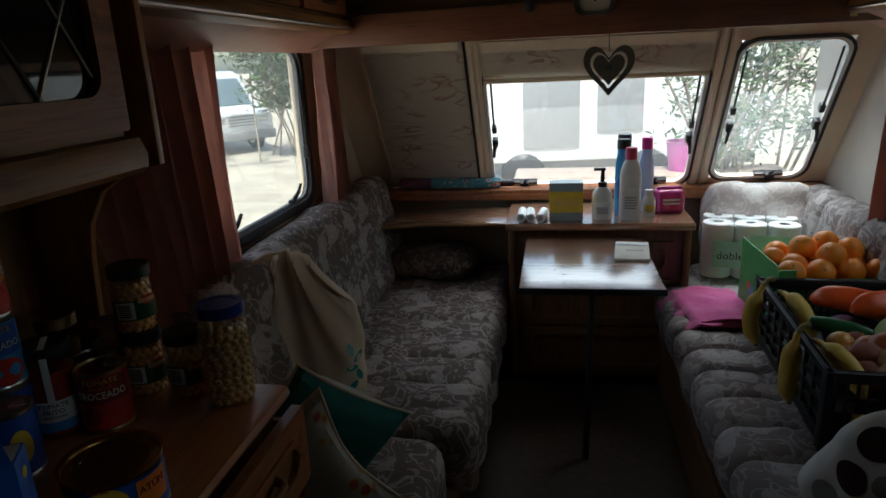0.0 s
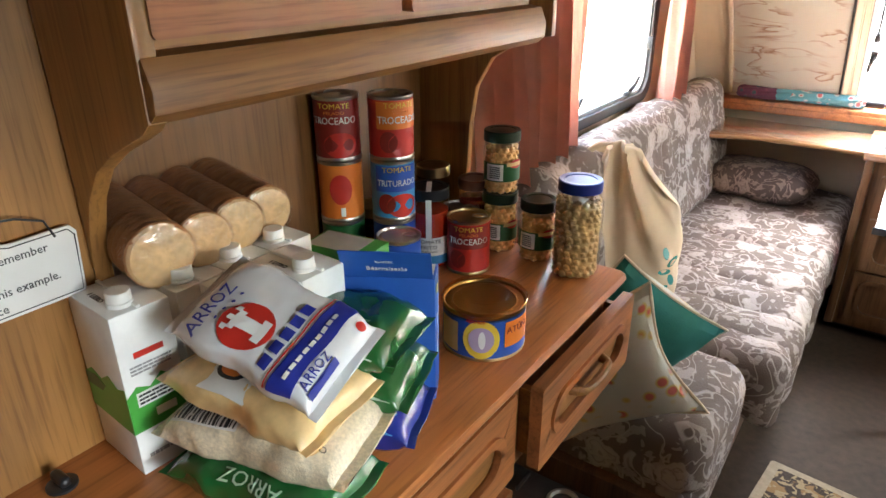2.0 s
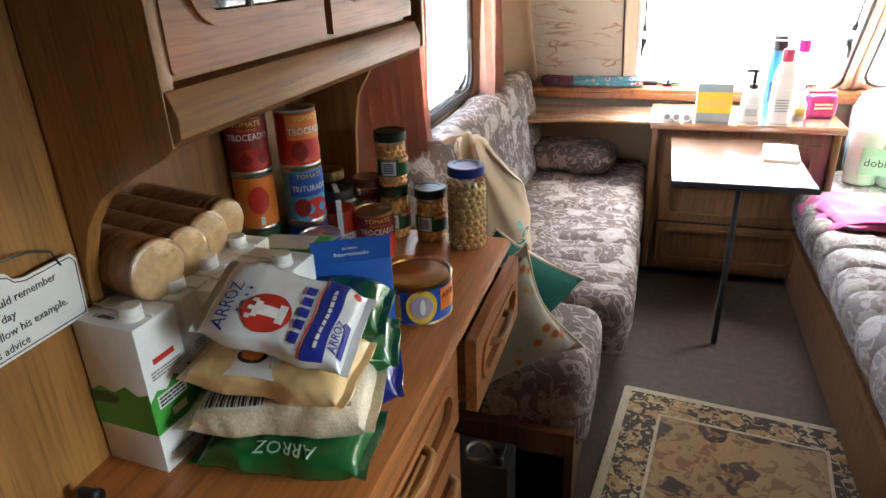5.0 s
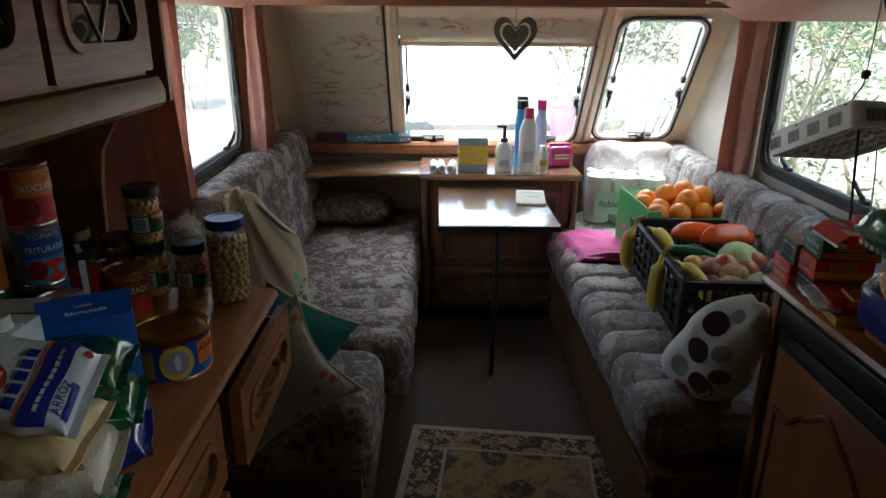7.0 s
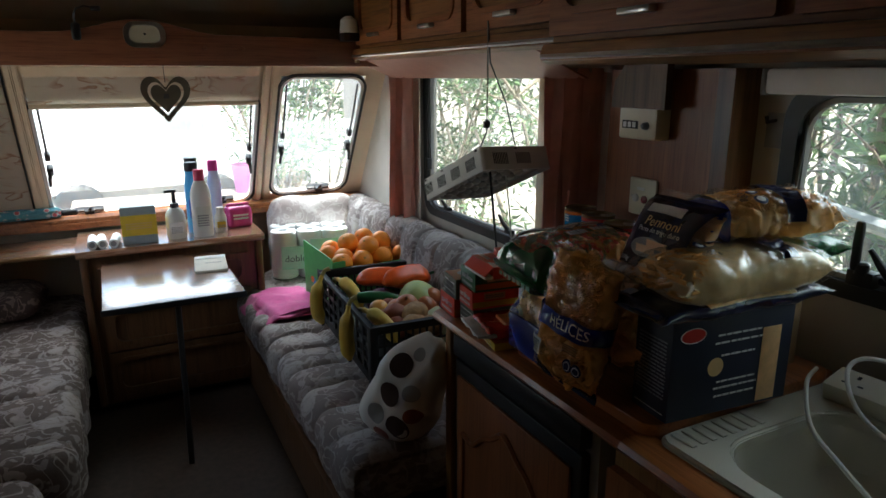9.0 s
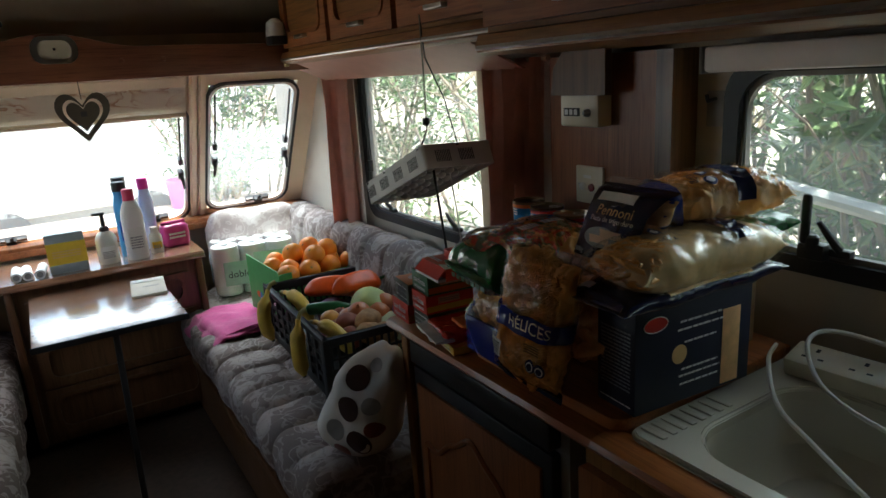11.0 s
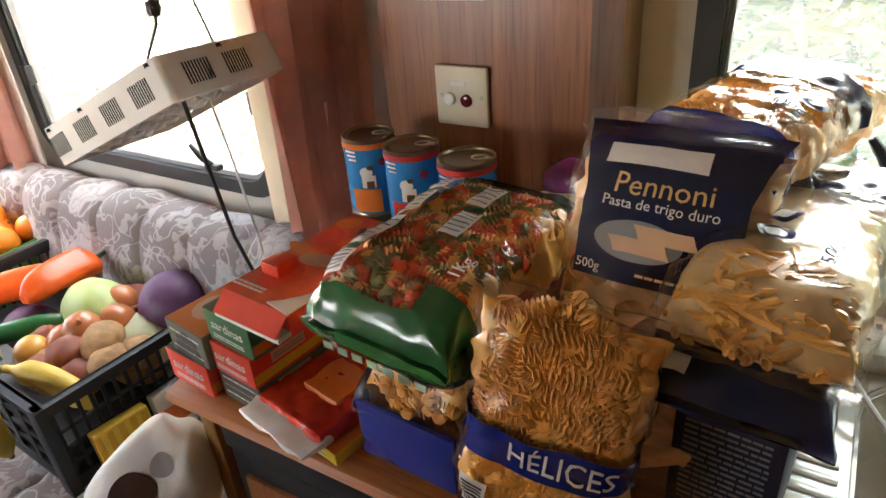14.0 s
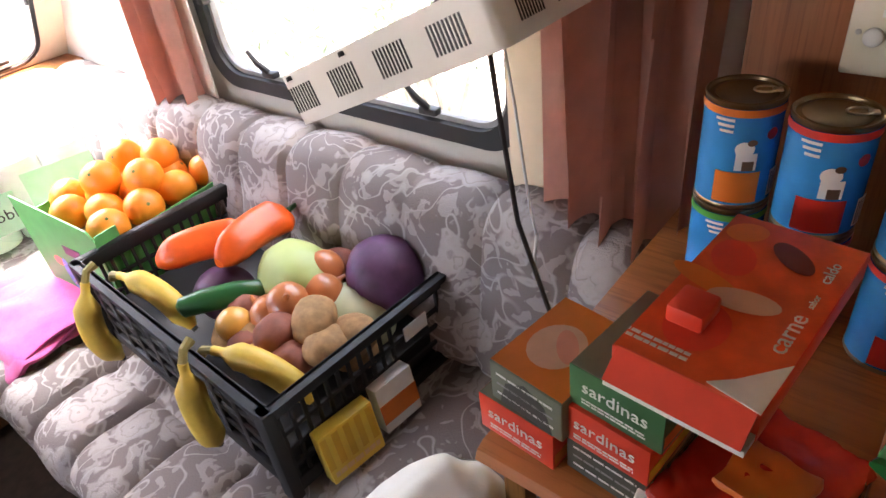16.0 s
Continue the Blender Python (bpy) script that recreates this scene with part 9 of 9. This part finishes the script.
text("sabor", 0.008, WHITE, b, pose(0.130, -0.042, 0.0270), "word", 0, 1.0)
text("carne", 0.020, WHITE, b, pose(0.085, -0.040, 0.0270), "word", 0, 1.1)
for k_, (x, y, r, e_, mt) in enumerate(((0.055, 0.016, 0.030, 0.8, BRIGHTRED), (0.15, 0.030, 0.026, 0.7, BRIGHTRED), (0.175, -0.010, 0.024, 0.5, ink("meat_brown", (0.2, 0.05, 0.03))), (0.11, 0.036, 0.032, 0.35, ORANGE), (0.10, 0.0, 0.028, 0.5, PINKCARD), (0.19, 0.035, 0.018, 0.8, ORANGE))):
    part("food_picture", disc(r, r * e_, 0.0272 + 0.0002 * k_, 20, pose(x, y, 0, 0, 0, 25 * k_)), mt, b)
part("red_cube", boxed(0.045, 0.078, 0.008, 0.038, 0.0275, 0.044, 0.003), BRIGHTRED, b, "raised printed cube")
bars(b, pose(0.02, 0.03, 0.0272, 0, 0, 90), 0.05, 0.012, 2, WHITE, "small_print", 61)
b = thing("crumpled_packet", "crumpled red foil packet beside the boxes", "packet", m=pose(0.600, 2.765, 0.868, 0, 0, -12))
part("foil", soft(0.075, 0.058, 0.011, 0.006, (36, 30, 4), lambda q, n: 0.010 * abs(bumps(q, 26, 2)) + 0.006 * abs(bumps(q, 64, 4)) - 0.003, (0, 0, 0.012)), shiny("red_foil", (0.6, 0.045, 0.025)), b)
part("white_edge", soft(0.022, 0.062, 0.004, 0.003, (8, 14, 3), lambda q, n: 0.006 * bumps(q, 40, 5), (-0.078, 0, 0.012)), WHITE, b, "torn white edge")
part("orange_print", soft(0.03, 0.03, 0.004, 0.003, (10, 10, 3), lambda q, n: 0.006 * bumps(q, 40, 7), (0.0, -0.005, 0.024)), ORANGE, b)
b = card_box("yellow_box", "flat yellow cardboard box on the worktop", pose(0.532, 2.770, 0.851, 0, 0, -10), 0.124, 0.11, 0.016, YELLOW, ORANGE, seed=73)
for k_, (x, y, r) in enumerate(((0.03, 0.02, 0.018), (0.05, -0.03, 0.02), (0.08, 0.0, 0.016))):
    part("food_picture", disc(r, r * 0.7, 0.0170 + 0.0002 * k_, 16, pose(x, y, 0, 0, 0, 30 * k_)), (YELLOW, BRIGHTRED, PINKCARD)[k_], b)

# ---- wall fittings ----
sw = thing("wall_switch", "ivory switch plate with a red indicator", "switch", (0.985, 2.795, 1.122))
part("plate", boxed(-0.009, -0.0005, -0.043, 0.043, -0.044, 0.044, 0.003), IVORY, sw)
bm = lathe([(0.0095, 0.0), (0.009, 0.004), (0.006, 0.006), (0, 0.006)], 20)
bmesh.ops.transform(bm, matrix=pose(-0.009, 0.019, -0.004, 0, -90, 0), verts=bm.verts)
part("rocker", bm, WHITEP, sw, "round white button")
bm = lathe([(0.0095, 0.0), (0.009, 0.003), (0.005, 0.0045), (0, 0.0045)], 20)
bmesh.ops.transform(bm, matrix=pose(-0.009, -0.009, -0.005, 0, -90, 0), verts=bm.verts)
part("indicator", bm, ink("dark_red_lens", (0.12, 0.01, 0.015), 0.15), sw, "dark red indicator lens")
part("label_window", boxed(-0.0105, -0.009, -0.008, 0.016, 0.016, 0.023), WHITEP, sw)
for y in (-0.033, 0.033):
    bm = lathe([(0.003, 0), (0.0025, 0.001), (0, 0.001)], 10)
    bmesh.ops.transform(bm, matrix=pose(-0.009, y, 0.0, 0, -90, 0), verts=bm.verts)
    part("screw", bm, STEEL, sw)
mb = thing("meter_box", "ivory control box with a row of digits", "control box", (0.985, 2.79, 1.322))
part("casing", boxed(-0.045, -0.0005, -0.06, 0.06, -0.062, 0.062, 0.006), IVORY, mb)
part("display", boxed(-0.0468, -0.0452, -0.004, 0.046, -0.038, -0.020), BLACK, mb)
for i in range(3):
    part("digit_window", boxed(-0.0478, -0.047, 0.002 + 0.015 * i, 0.012 + 0.015 * i, -0.035, -0.023), WHITE, mb)
bm = lathe([(0.009, 0.0), (0.008, 0.008), (0.004, 0.014), (0, 0.014)], 14)
bmesh.ops.transform(bm, matrix=pose(-0.045, -0.03, -0.03, 0, -90, 0), verts=bm.verts)
part("knob", bm, GREYP, mb)
rb = thing("blind_cassette", "white roller blind cassette above the kitchen window", "blind", (1.005, 1.95, 1.395))
part("cassette", boxed(-0.04, 0.04, -0.56, 0.54, -0.028, 0.019, 0.008), WHITEP, rb)
part("end_cap", boxed(-0.042, 0.042, 0.54, 0.548, -0.03, 0.0195, 0.004), GREYP, rb)
hk_ = thing("wall_hook", "small dark hook on the kitchen wall", "hook", (XR - 0.001, 2.515, 1.30))
part("plate", boxed(-0.006, 0, -0.02, 0.02, -0.04, 0.03, 0.002), GREYP, hk_)
part("hook", tube([(-0.006, 0, 0.015), (-0.03, 0, 0.012), (-0.034, 0, 0.024)], 0.004, 8), BLACK, hk_)
bt = thing("brass_stud", "small brass catch under the lockers", "catch", (0.735, 4.08, 1.452))
part("stud", lathe([(0.009, 0), (0.009, 0.009), (0.004, 0.0098), (0, 0.0098)], 14), BRASS, bt)

ex = thing("power_strip", "ivory four-way extension lead with a red switch", "power strip", m=pose(0.962, 2.115, 0.8595, 0, -14, 4))
part("body", boxed(-0.032, 0.032, -0.16, 0.155, 0.0, 0.038, 0.005), IVORY, ex)
for i in range(3):
    y = 0.115 - i * 0.075
    part("earth_slot", boxed(0.008, 0.017, y - 0.003, y + 0.003, 0.0378, 0.0385), INKBLACK, ex)
    for d_ in (-0.013, 0.013):
        part("pin_slot", boxed(-0.012, -0.008, y + d_ - 0.0045, y + d_ + 0.0045, 0.0378, 0.0385), INKBLACK, ex)
LIT = bpy.data.materials.new("lit_red_switch")
LIT.use_nodes = True
put(LIT.node_tree.nodes["Principled BSDF"], Base_Color=(0.6, 0.02, 0.01, 1), Emission_Color=(1.0, 0.04, 0.02, 1), Emission_Strength=0.12, Roughness=0.2)
part("switch_frame", boxed(-0.018, 0.02, -0.118, -0.088, 0.037, 0.0415, 0.002), WHITEP, ex)
part("red_rocker", boxed(-0.008, 0.016, -0.111, -0.096, 0.041, 0.047, 0.002), LIT, ex, "lit red rocker")
text("ANTI-SURGE", 0.008, INKBLACK, ex, pose(0.0, -0.14, 0.0387, 0, 0, -90), "word")
cbl = thing("white_flex", "white mains cable looped over the sink", "cable", (0, 0, 0))
loop = [(0.955, 1.955, 0.875), (0.92, 1.90, 0.865), (0.86, 1.95, 0.865), (0.83, 2.05, 0.87), (0.85, 2.16, 0.89), (0.90, 2.22, 0.93), (0.95, 2.21, 0.945), (0.985, 2.12, 0.93), (0.99, 2.02, 0.90)]


def smooth(pts, k=6):
    pts = [Vector(p_) for p_ in pts]
    out = []
    for i in range(len(pts) - 1):
        p0, p1, p2, p3 = pts[max(0, i - 1)], pts[i], pts[i + 1], pts[min(len(pts) - 1, i + 2)]
        for j in range(k):
            t = j / k
            out.append(0.5 * ((2 * p1) + (p2 - p0) * t + (2 * p0 - 5 * p1 + 4 * p2 - p3) * t * t + (3 * p1 - p0 - 3 * p2 + p3) * t ** 3))
    return out + [pts[-1]]


part("cable", tube(smooth(loop), 0.0038, 8), WHITEP, cbl)
cbl = thing("white_flex", "white mains cable hanging into the sink", "cable", (0, 0, 0))
part("cable", tube(smooth([(0.93, 2.29, 0.90), (0.86, 2.26, 0.90), (0.79, 2.20, 0.87), (0.74, 2.12, 0.862), (0.69, 2.0, 0.84), (0.66, 1.85, 0.80), (0.65, 1.75, 0.73)]), 0.0038, 8), WHITEP, cbl)
for i in range(8):
    rg = thing("drainer_rib", "raised enamel rib of the drainer", "rib", group="drainer ribs", m=pose(0.595 + 0.022 * i, 2.272, 0.8582, 0, 0, 0))
    part("rib", soft(0.006, 0.022, 0.0025, 0.0025, (4, 8, 2)), ENAMEL, rg)
wl = thing("window_latch", "black lever latch on the kitchen window", "latch", (1.028, 2.295, 1.048))
part("base", boxed(-0.012, 0.016, -0.026, 0.022, -0.012, 0.018, 0.004), BLACK, wl)
part("pivot", lathe([(0.012, 0.0), (0.012, 0.018), (0.008, 0.022), (0, 0.022)], 14, None, (-0.006, -0.002, 0.012)), BLACK, wl)
part("lever", soft(0.007, 0.008, 0.045, 0.006, (4, 4, 10), None, (-0.012, 0.008, 0.062)), BLACK, wl)


# ---- outdoors ----
EARTH = paint("sunlit_dry_ground", (0.45, 0.40, 0.32), 0.95, 0, 0.2, 1.5, 0.6, 30.0)
setting("ground", boxed(-400, 400, -400, 400, -0.66, -0.6), EARTH, "dry pale sunlit ground", "ground")


def leaf_material(name, c):
    m, t, b = nodes_of(name)
    gi = t.nodes.new("ShaderNodeNewGeometry")
    col = ramp(t, gi.outputs["Random Per Island"], [(0.0, tint(c, 0.5)), (0.5, c), (1.0, tint(c, 1.9))])
    t.links.new(col, b.inputs["Base Color"])
    put(b, Roughness=0.35)
    tl = t.nodes.new("ShaderNodeBsdfTranslucent")
    t.links.new(col, tl.inputs[0])
    mx = t.nodes.new("ShaderNodeMixShader")
    mx.inputs[0].default_value = 0.3
    t.links.new(b.outputs[0], mx.inputs[1])
    t.links.new(tl.outputs[0], mx.inputs[2])
    t.links.new(mx.outputs[0], t.nodes["Material Output"].inputs[0])
    return m


LEAF, LEAF2 = leaf_material("long_leaf", (0.15, 0.23, 0.10)), leaf_material("far_leaf", (0.10, 0.15, 0.06))
BARK = paint("pale_bark", (0.3, 0.25, 0.19), 0.9, 0, 0.25, 20.0, 0.8, 60.0)


def shrub(x, y, w, h, stems, leaves, seed, size=0.09, mat=None, label="tall leafy shrub with pale stems"):
    """Leaning tapered stems with side twigs, and long narrow leaves along them."""
    rnd = random.Random(seed)
    s = thing("shrub", label, "shrub", (x, y, -0.6), "shrubs outside the windows")
    bm = bmesh.new()
    tips = []
    for i in range(stems):
        a, r = rnd.uniform(0, 6.28), rnd.uniform(0, w * 0.35)
        p0 = Vector((r * math.cos(a), r * math.sin(a), 0))
        lean = Vector((rnd.gauss(0, 0.22), rnd.gauss(0, 0.22), 1)).normalized()
        hh = h * rnd.uniform(0.75, 1.1)
        pts = []
        for k in range(7):
            f = k / 6
            pts.append(p0 + lean * hh * f + Vector((rnd.gauss(0, 0.04), rnd.gauss(0, 0.04), 0)) * f + Vector((lean.x, lean.y, 0)) * f * f * 0.5)
        tube(pts, [0.022 * (1 - 0.75 * k / 6) for k in range(7)], 6, bm)
        for k in range(2, 7):
            for _ in range(3):
                q = pts[k] + Vector((rnd.gauss(0, 0.25), rnd.gauss(0, 0.25), rnd.uniform(0.0, 0.35)))
                tube([pts[k], (pts[k] + q) / 2 + Vector((0, 0, 0.03)), q], [0.007, 0.005, 0.002], 5, bm)
                tips.append((pts[k], q))
    part("stems", bm, BARK, s, "pale slender stems", kind="stuff")
    V, F = [], []
    for i in range(leaves):
        a, b = rnd.choice(tips)
        p = a.lerp(b, rnd.uniform(0.2, 1.1)) + Vector((rnd.gauss(0, w * 0.05), rnd.gauss(0, w * 0.05), rnd.gauss(0, 0.07)))
        d = Vector((rnd.gauss(0, 1), rnd.gauss(0, 1), rnd.gauss(0.2, 0.8))).normalized()
        u = d.cross(Vector((rnd.gauss(0, 1), rnd.gauss(0, 1), rnd.gauss(0, 1)))).normalized()
        L = size * rnd.uniform(0.6, 1.3)
        o = len(V)
        n_ = d.cross(u) * L * 0.06
        V += [p, p + d * L * 0.4 + u * L * 0.13 + n_, p + d * L, p + d * L * 0.4 - u * L * 0.13 + n_]
        F += [(o, o + 1, o + 2), (o, o + 2, o + 3)]
    me = bpy.data.meshes.new("leaves")
    me.from_pydata(V, [], F)
    me.materials.append(mat or LEAF)
    ob = new("crown", me)
    ob.parent = s
    tagged(ob, "long narrow green leaves", kind="stuff")
    return s


shrub(2.15, 1.55, 1.0, 3.0, 12, 5600, 1, 0.12)
shrub(2.9, 2.2, 1.2, 3.2, 14, 5500, 21, 0.13)
shrub(2.9, 1.2, 1.2, 3.2, 14, 5500, 22, 0.13)
shrub(2.35, 2.75, 1.0, 3.0, 12, 5200, 2, 0.11)
shrub(2.9, 3.6, 1.2, 3.2, 16, 3000, 3, 0.08, None, "sparse shrub of grey stems and dry twigs")
shrub(2.9, 5.1, 1.1, 3.0, 12, 4200, 4, 0.08)
shrub(3.4, 4.3, 1.2, 3.2, 12, 3800, 5, 0.08)
shrub(2.9, 7.6, 1.6, 3.4, 14, 6000, 6, 0.09, LEAF2)
shrub(1.7, 9.4, 1.8, 3.4, 14, 6000, 7, 0.10, LEAF2)
shrub(4.2, 6.6, 1.8, 3.6, 14, 5000, 8, 0.10, LEAF2)
shrub(3.0, 0.4, 1.4, 3.2, 12, 4500, 9, 0.10)
shrub(-9.5, 13.5, 3.0, 5.0, 16, 6000, 10, 0.2, LEAF2, "far green tree row beyond the yard")
shrub(-6.0, 16.5, 3.0, 4.5, 16, 6000, 11, 0.2, LEAF2, "far green tree row beyond the yard")

# parked van, post, truck and trailer in the yard
VANW = paint("white_van_paint", (0.75, 0.76, 0.77), 0.3, 0, 0.03, 3.0, 0.0, Coat_Weight=0.5)
DARKGL = paint("dark_vehicle_glass", (0.12, 0.17, 0.2), 0.08, 0, 0.05)


def van(m, label):
    v = thing("van", label, "van", m=m)
    prof = [(-2.2, 0.35), (2.3, 0.35), (2.42, 0.6), (2.4, 0.95), (1.75, 1.12), (1.0, 1.85), (0.7, 1.98), (-2.1, 2.0), (-2.25, 1.8), (-2.28, 0.6)]
    part("body", prism(prof, 1.7, "y", -0.85, bev=0.06), VANW, v)
    bm = prism([(1.70, 1.14), (1.06, 1.78), (1.09, 1.80), (1.74, 1.16)], 1.4, "y", -0.70)
    part("windscreen", bm, DARKGL, v)
    for s in (-1, 1):
        y = 0.852 * s
        part("side_window", prism([(1.5, 1.12), (0.95, 1.68), (0.35, 1.70), (0.35, 1.12)], 0.012, "y", y - 0.006), DARKGL, v)
        for x in (1.55, -1.5):
            bm = lathe([(0, -0.1), (0.2, -0.1), (0.33, -0.08), (0.33, 0.08), (0.2, 0.1), (0, 0.1)], 24)
            bmesh.ops.transform(bm, matrix=pose(x, 0.78 * s, 0.33, 90, 0, 0), verts=bm.verts)
            w = part("wheel", bm, RUBBER, v)
            bm = lathe([(0, -0.105), (0.19, -0.105), (0.19, 0.105), (0, 0.105)], 18)
            bmesh.ops.transform(bm, matrix=pose(x, 0.78 * s, 0.33, 90, 0, 0), verts=bm.verts)
            part("rim", bm, STEEL, w)
        part("headlight", soft(0.05, 0.16, 0.09, 0.05, (6, 8, 6), None, (2.37, 0.58 * s, 0.82)), STEEL, v)
    for i in range(4):
        part("grille_bar", boxed(2.40, 2.43, -0.38, 0.38, 0.68 + 0.07 * i, 0.71 + 0.07 * i), GREYP, v)
    part("bumper", boxed(2.32, 2.48, -0.86, 0.86, 0.33, 0.56, 0.04), GREYP, v)
    return v


van(pose(-5.4, 7.6, -0.6, 0, 0, -62), "white van parked in the sunny yard")
van(pose(-9.6, 18.5, -0.6, 0, 0, -35), "white van far across the yard")
po = thing("awning_post", "blue-grey square post outside the window", "post", (-2.0, 5.30, -0.6))
BLUEGREY = paint("blue_grey_paint", (0.13, 0.19, 0.25), 0.5, 0, 0.1)
part("post", boxed(-0.055, 0.055, -0.055, 0.055, 0, 2.9, 0.006), BLUEGREY, po)
part("foot", boxed(-0.09, 0.09, -0.09, 0.09, 0, 0.02), BLUEGREY, po)
part("brace", tube([(0.0, -0.03, 0.5), (-0.25, -0.65, -0.0)], 0.035, 8), BARK, po, "leaning pale timber")
tr = thing("trailer", "pale box trailer with a dark doorway in the yard", "trailer", m=pose(0.2, 12.5, -0.6, 0, 0, 8))
part("body", boxed(-2.6, 2.6, -0.9, 0.9, 0.5, 2.4, 0.05), VANW, tr)
part("dark_door", boxed(-0.9, -0.1, -0.93, -0.9, 0.7, 2.0, 0.01), GREYP, tr)
part("dark_panel", boxed(0.15, 0.8, -0.93, -0.9, 0.9, 1.9, 0.01), GREYP, tr)
part("chassis", boxed(-2.5, 2.5, -0.7, 0.7, 0.35, 0.5), GREYP, tr)
for x in (-0.9, 0.9):
    bm = lathe([(0, -0.1), (0.32, -0.1), (0.32, 0.1), (0, 0.1)], 20)
    bmesh.ops.transform(bm, matrix=pose(x, -0.8, 0.32, 90, 0, 0), verts=bm.verts)
    part("wheel", bm, RUBBER, tr)
cr = thing("plastic_tub", "pink plastic tub on a low timber stack", "tub", (1.35, 9.2, -0.6))
part("stack", boxed(-1.9, 0.9, -0.3, 0.3, 0.0, 0.75, 0.02), paint("weathered_timber", (0.4, 0.32, 0.27), 0.9, 0, 0.2, 8.0), cr)
part("tub", lathe([(0.0, 0.752), (0.17, 0.752), (0.2, 1.05), (0.21, 1.06), (0.19, 1.06), (0.16, 0.78), (0, 0.78)], 20, None, (-0.1, 0, 0)), ink("pink_tub", (0.5, 0.1, 0.35)), cr)
ap_ = thing("awning_pole", "pale grey metal pole leaning outside the kitchen window", "pole", (0, 0, 0))
PALEMETAL = paint("pale_grey_metal", (0.5, 0.53, 0.53), 0.4, 0.3, 0.1)
part("pole", tube([(1.6, 3.1, 1.103), (1.6, 0.4, 0.68)], 0.022, 10), PALEMETAL, ap_)
for y, z in ((3.1, 1.12), (0.4, 0.70)):
    part("post", tube([(1.62, y, -0.6), (1.62, y, z)], 0.02, 8), PALEMETAL, ap_)
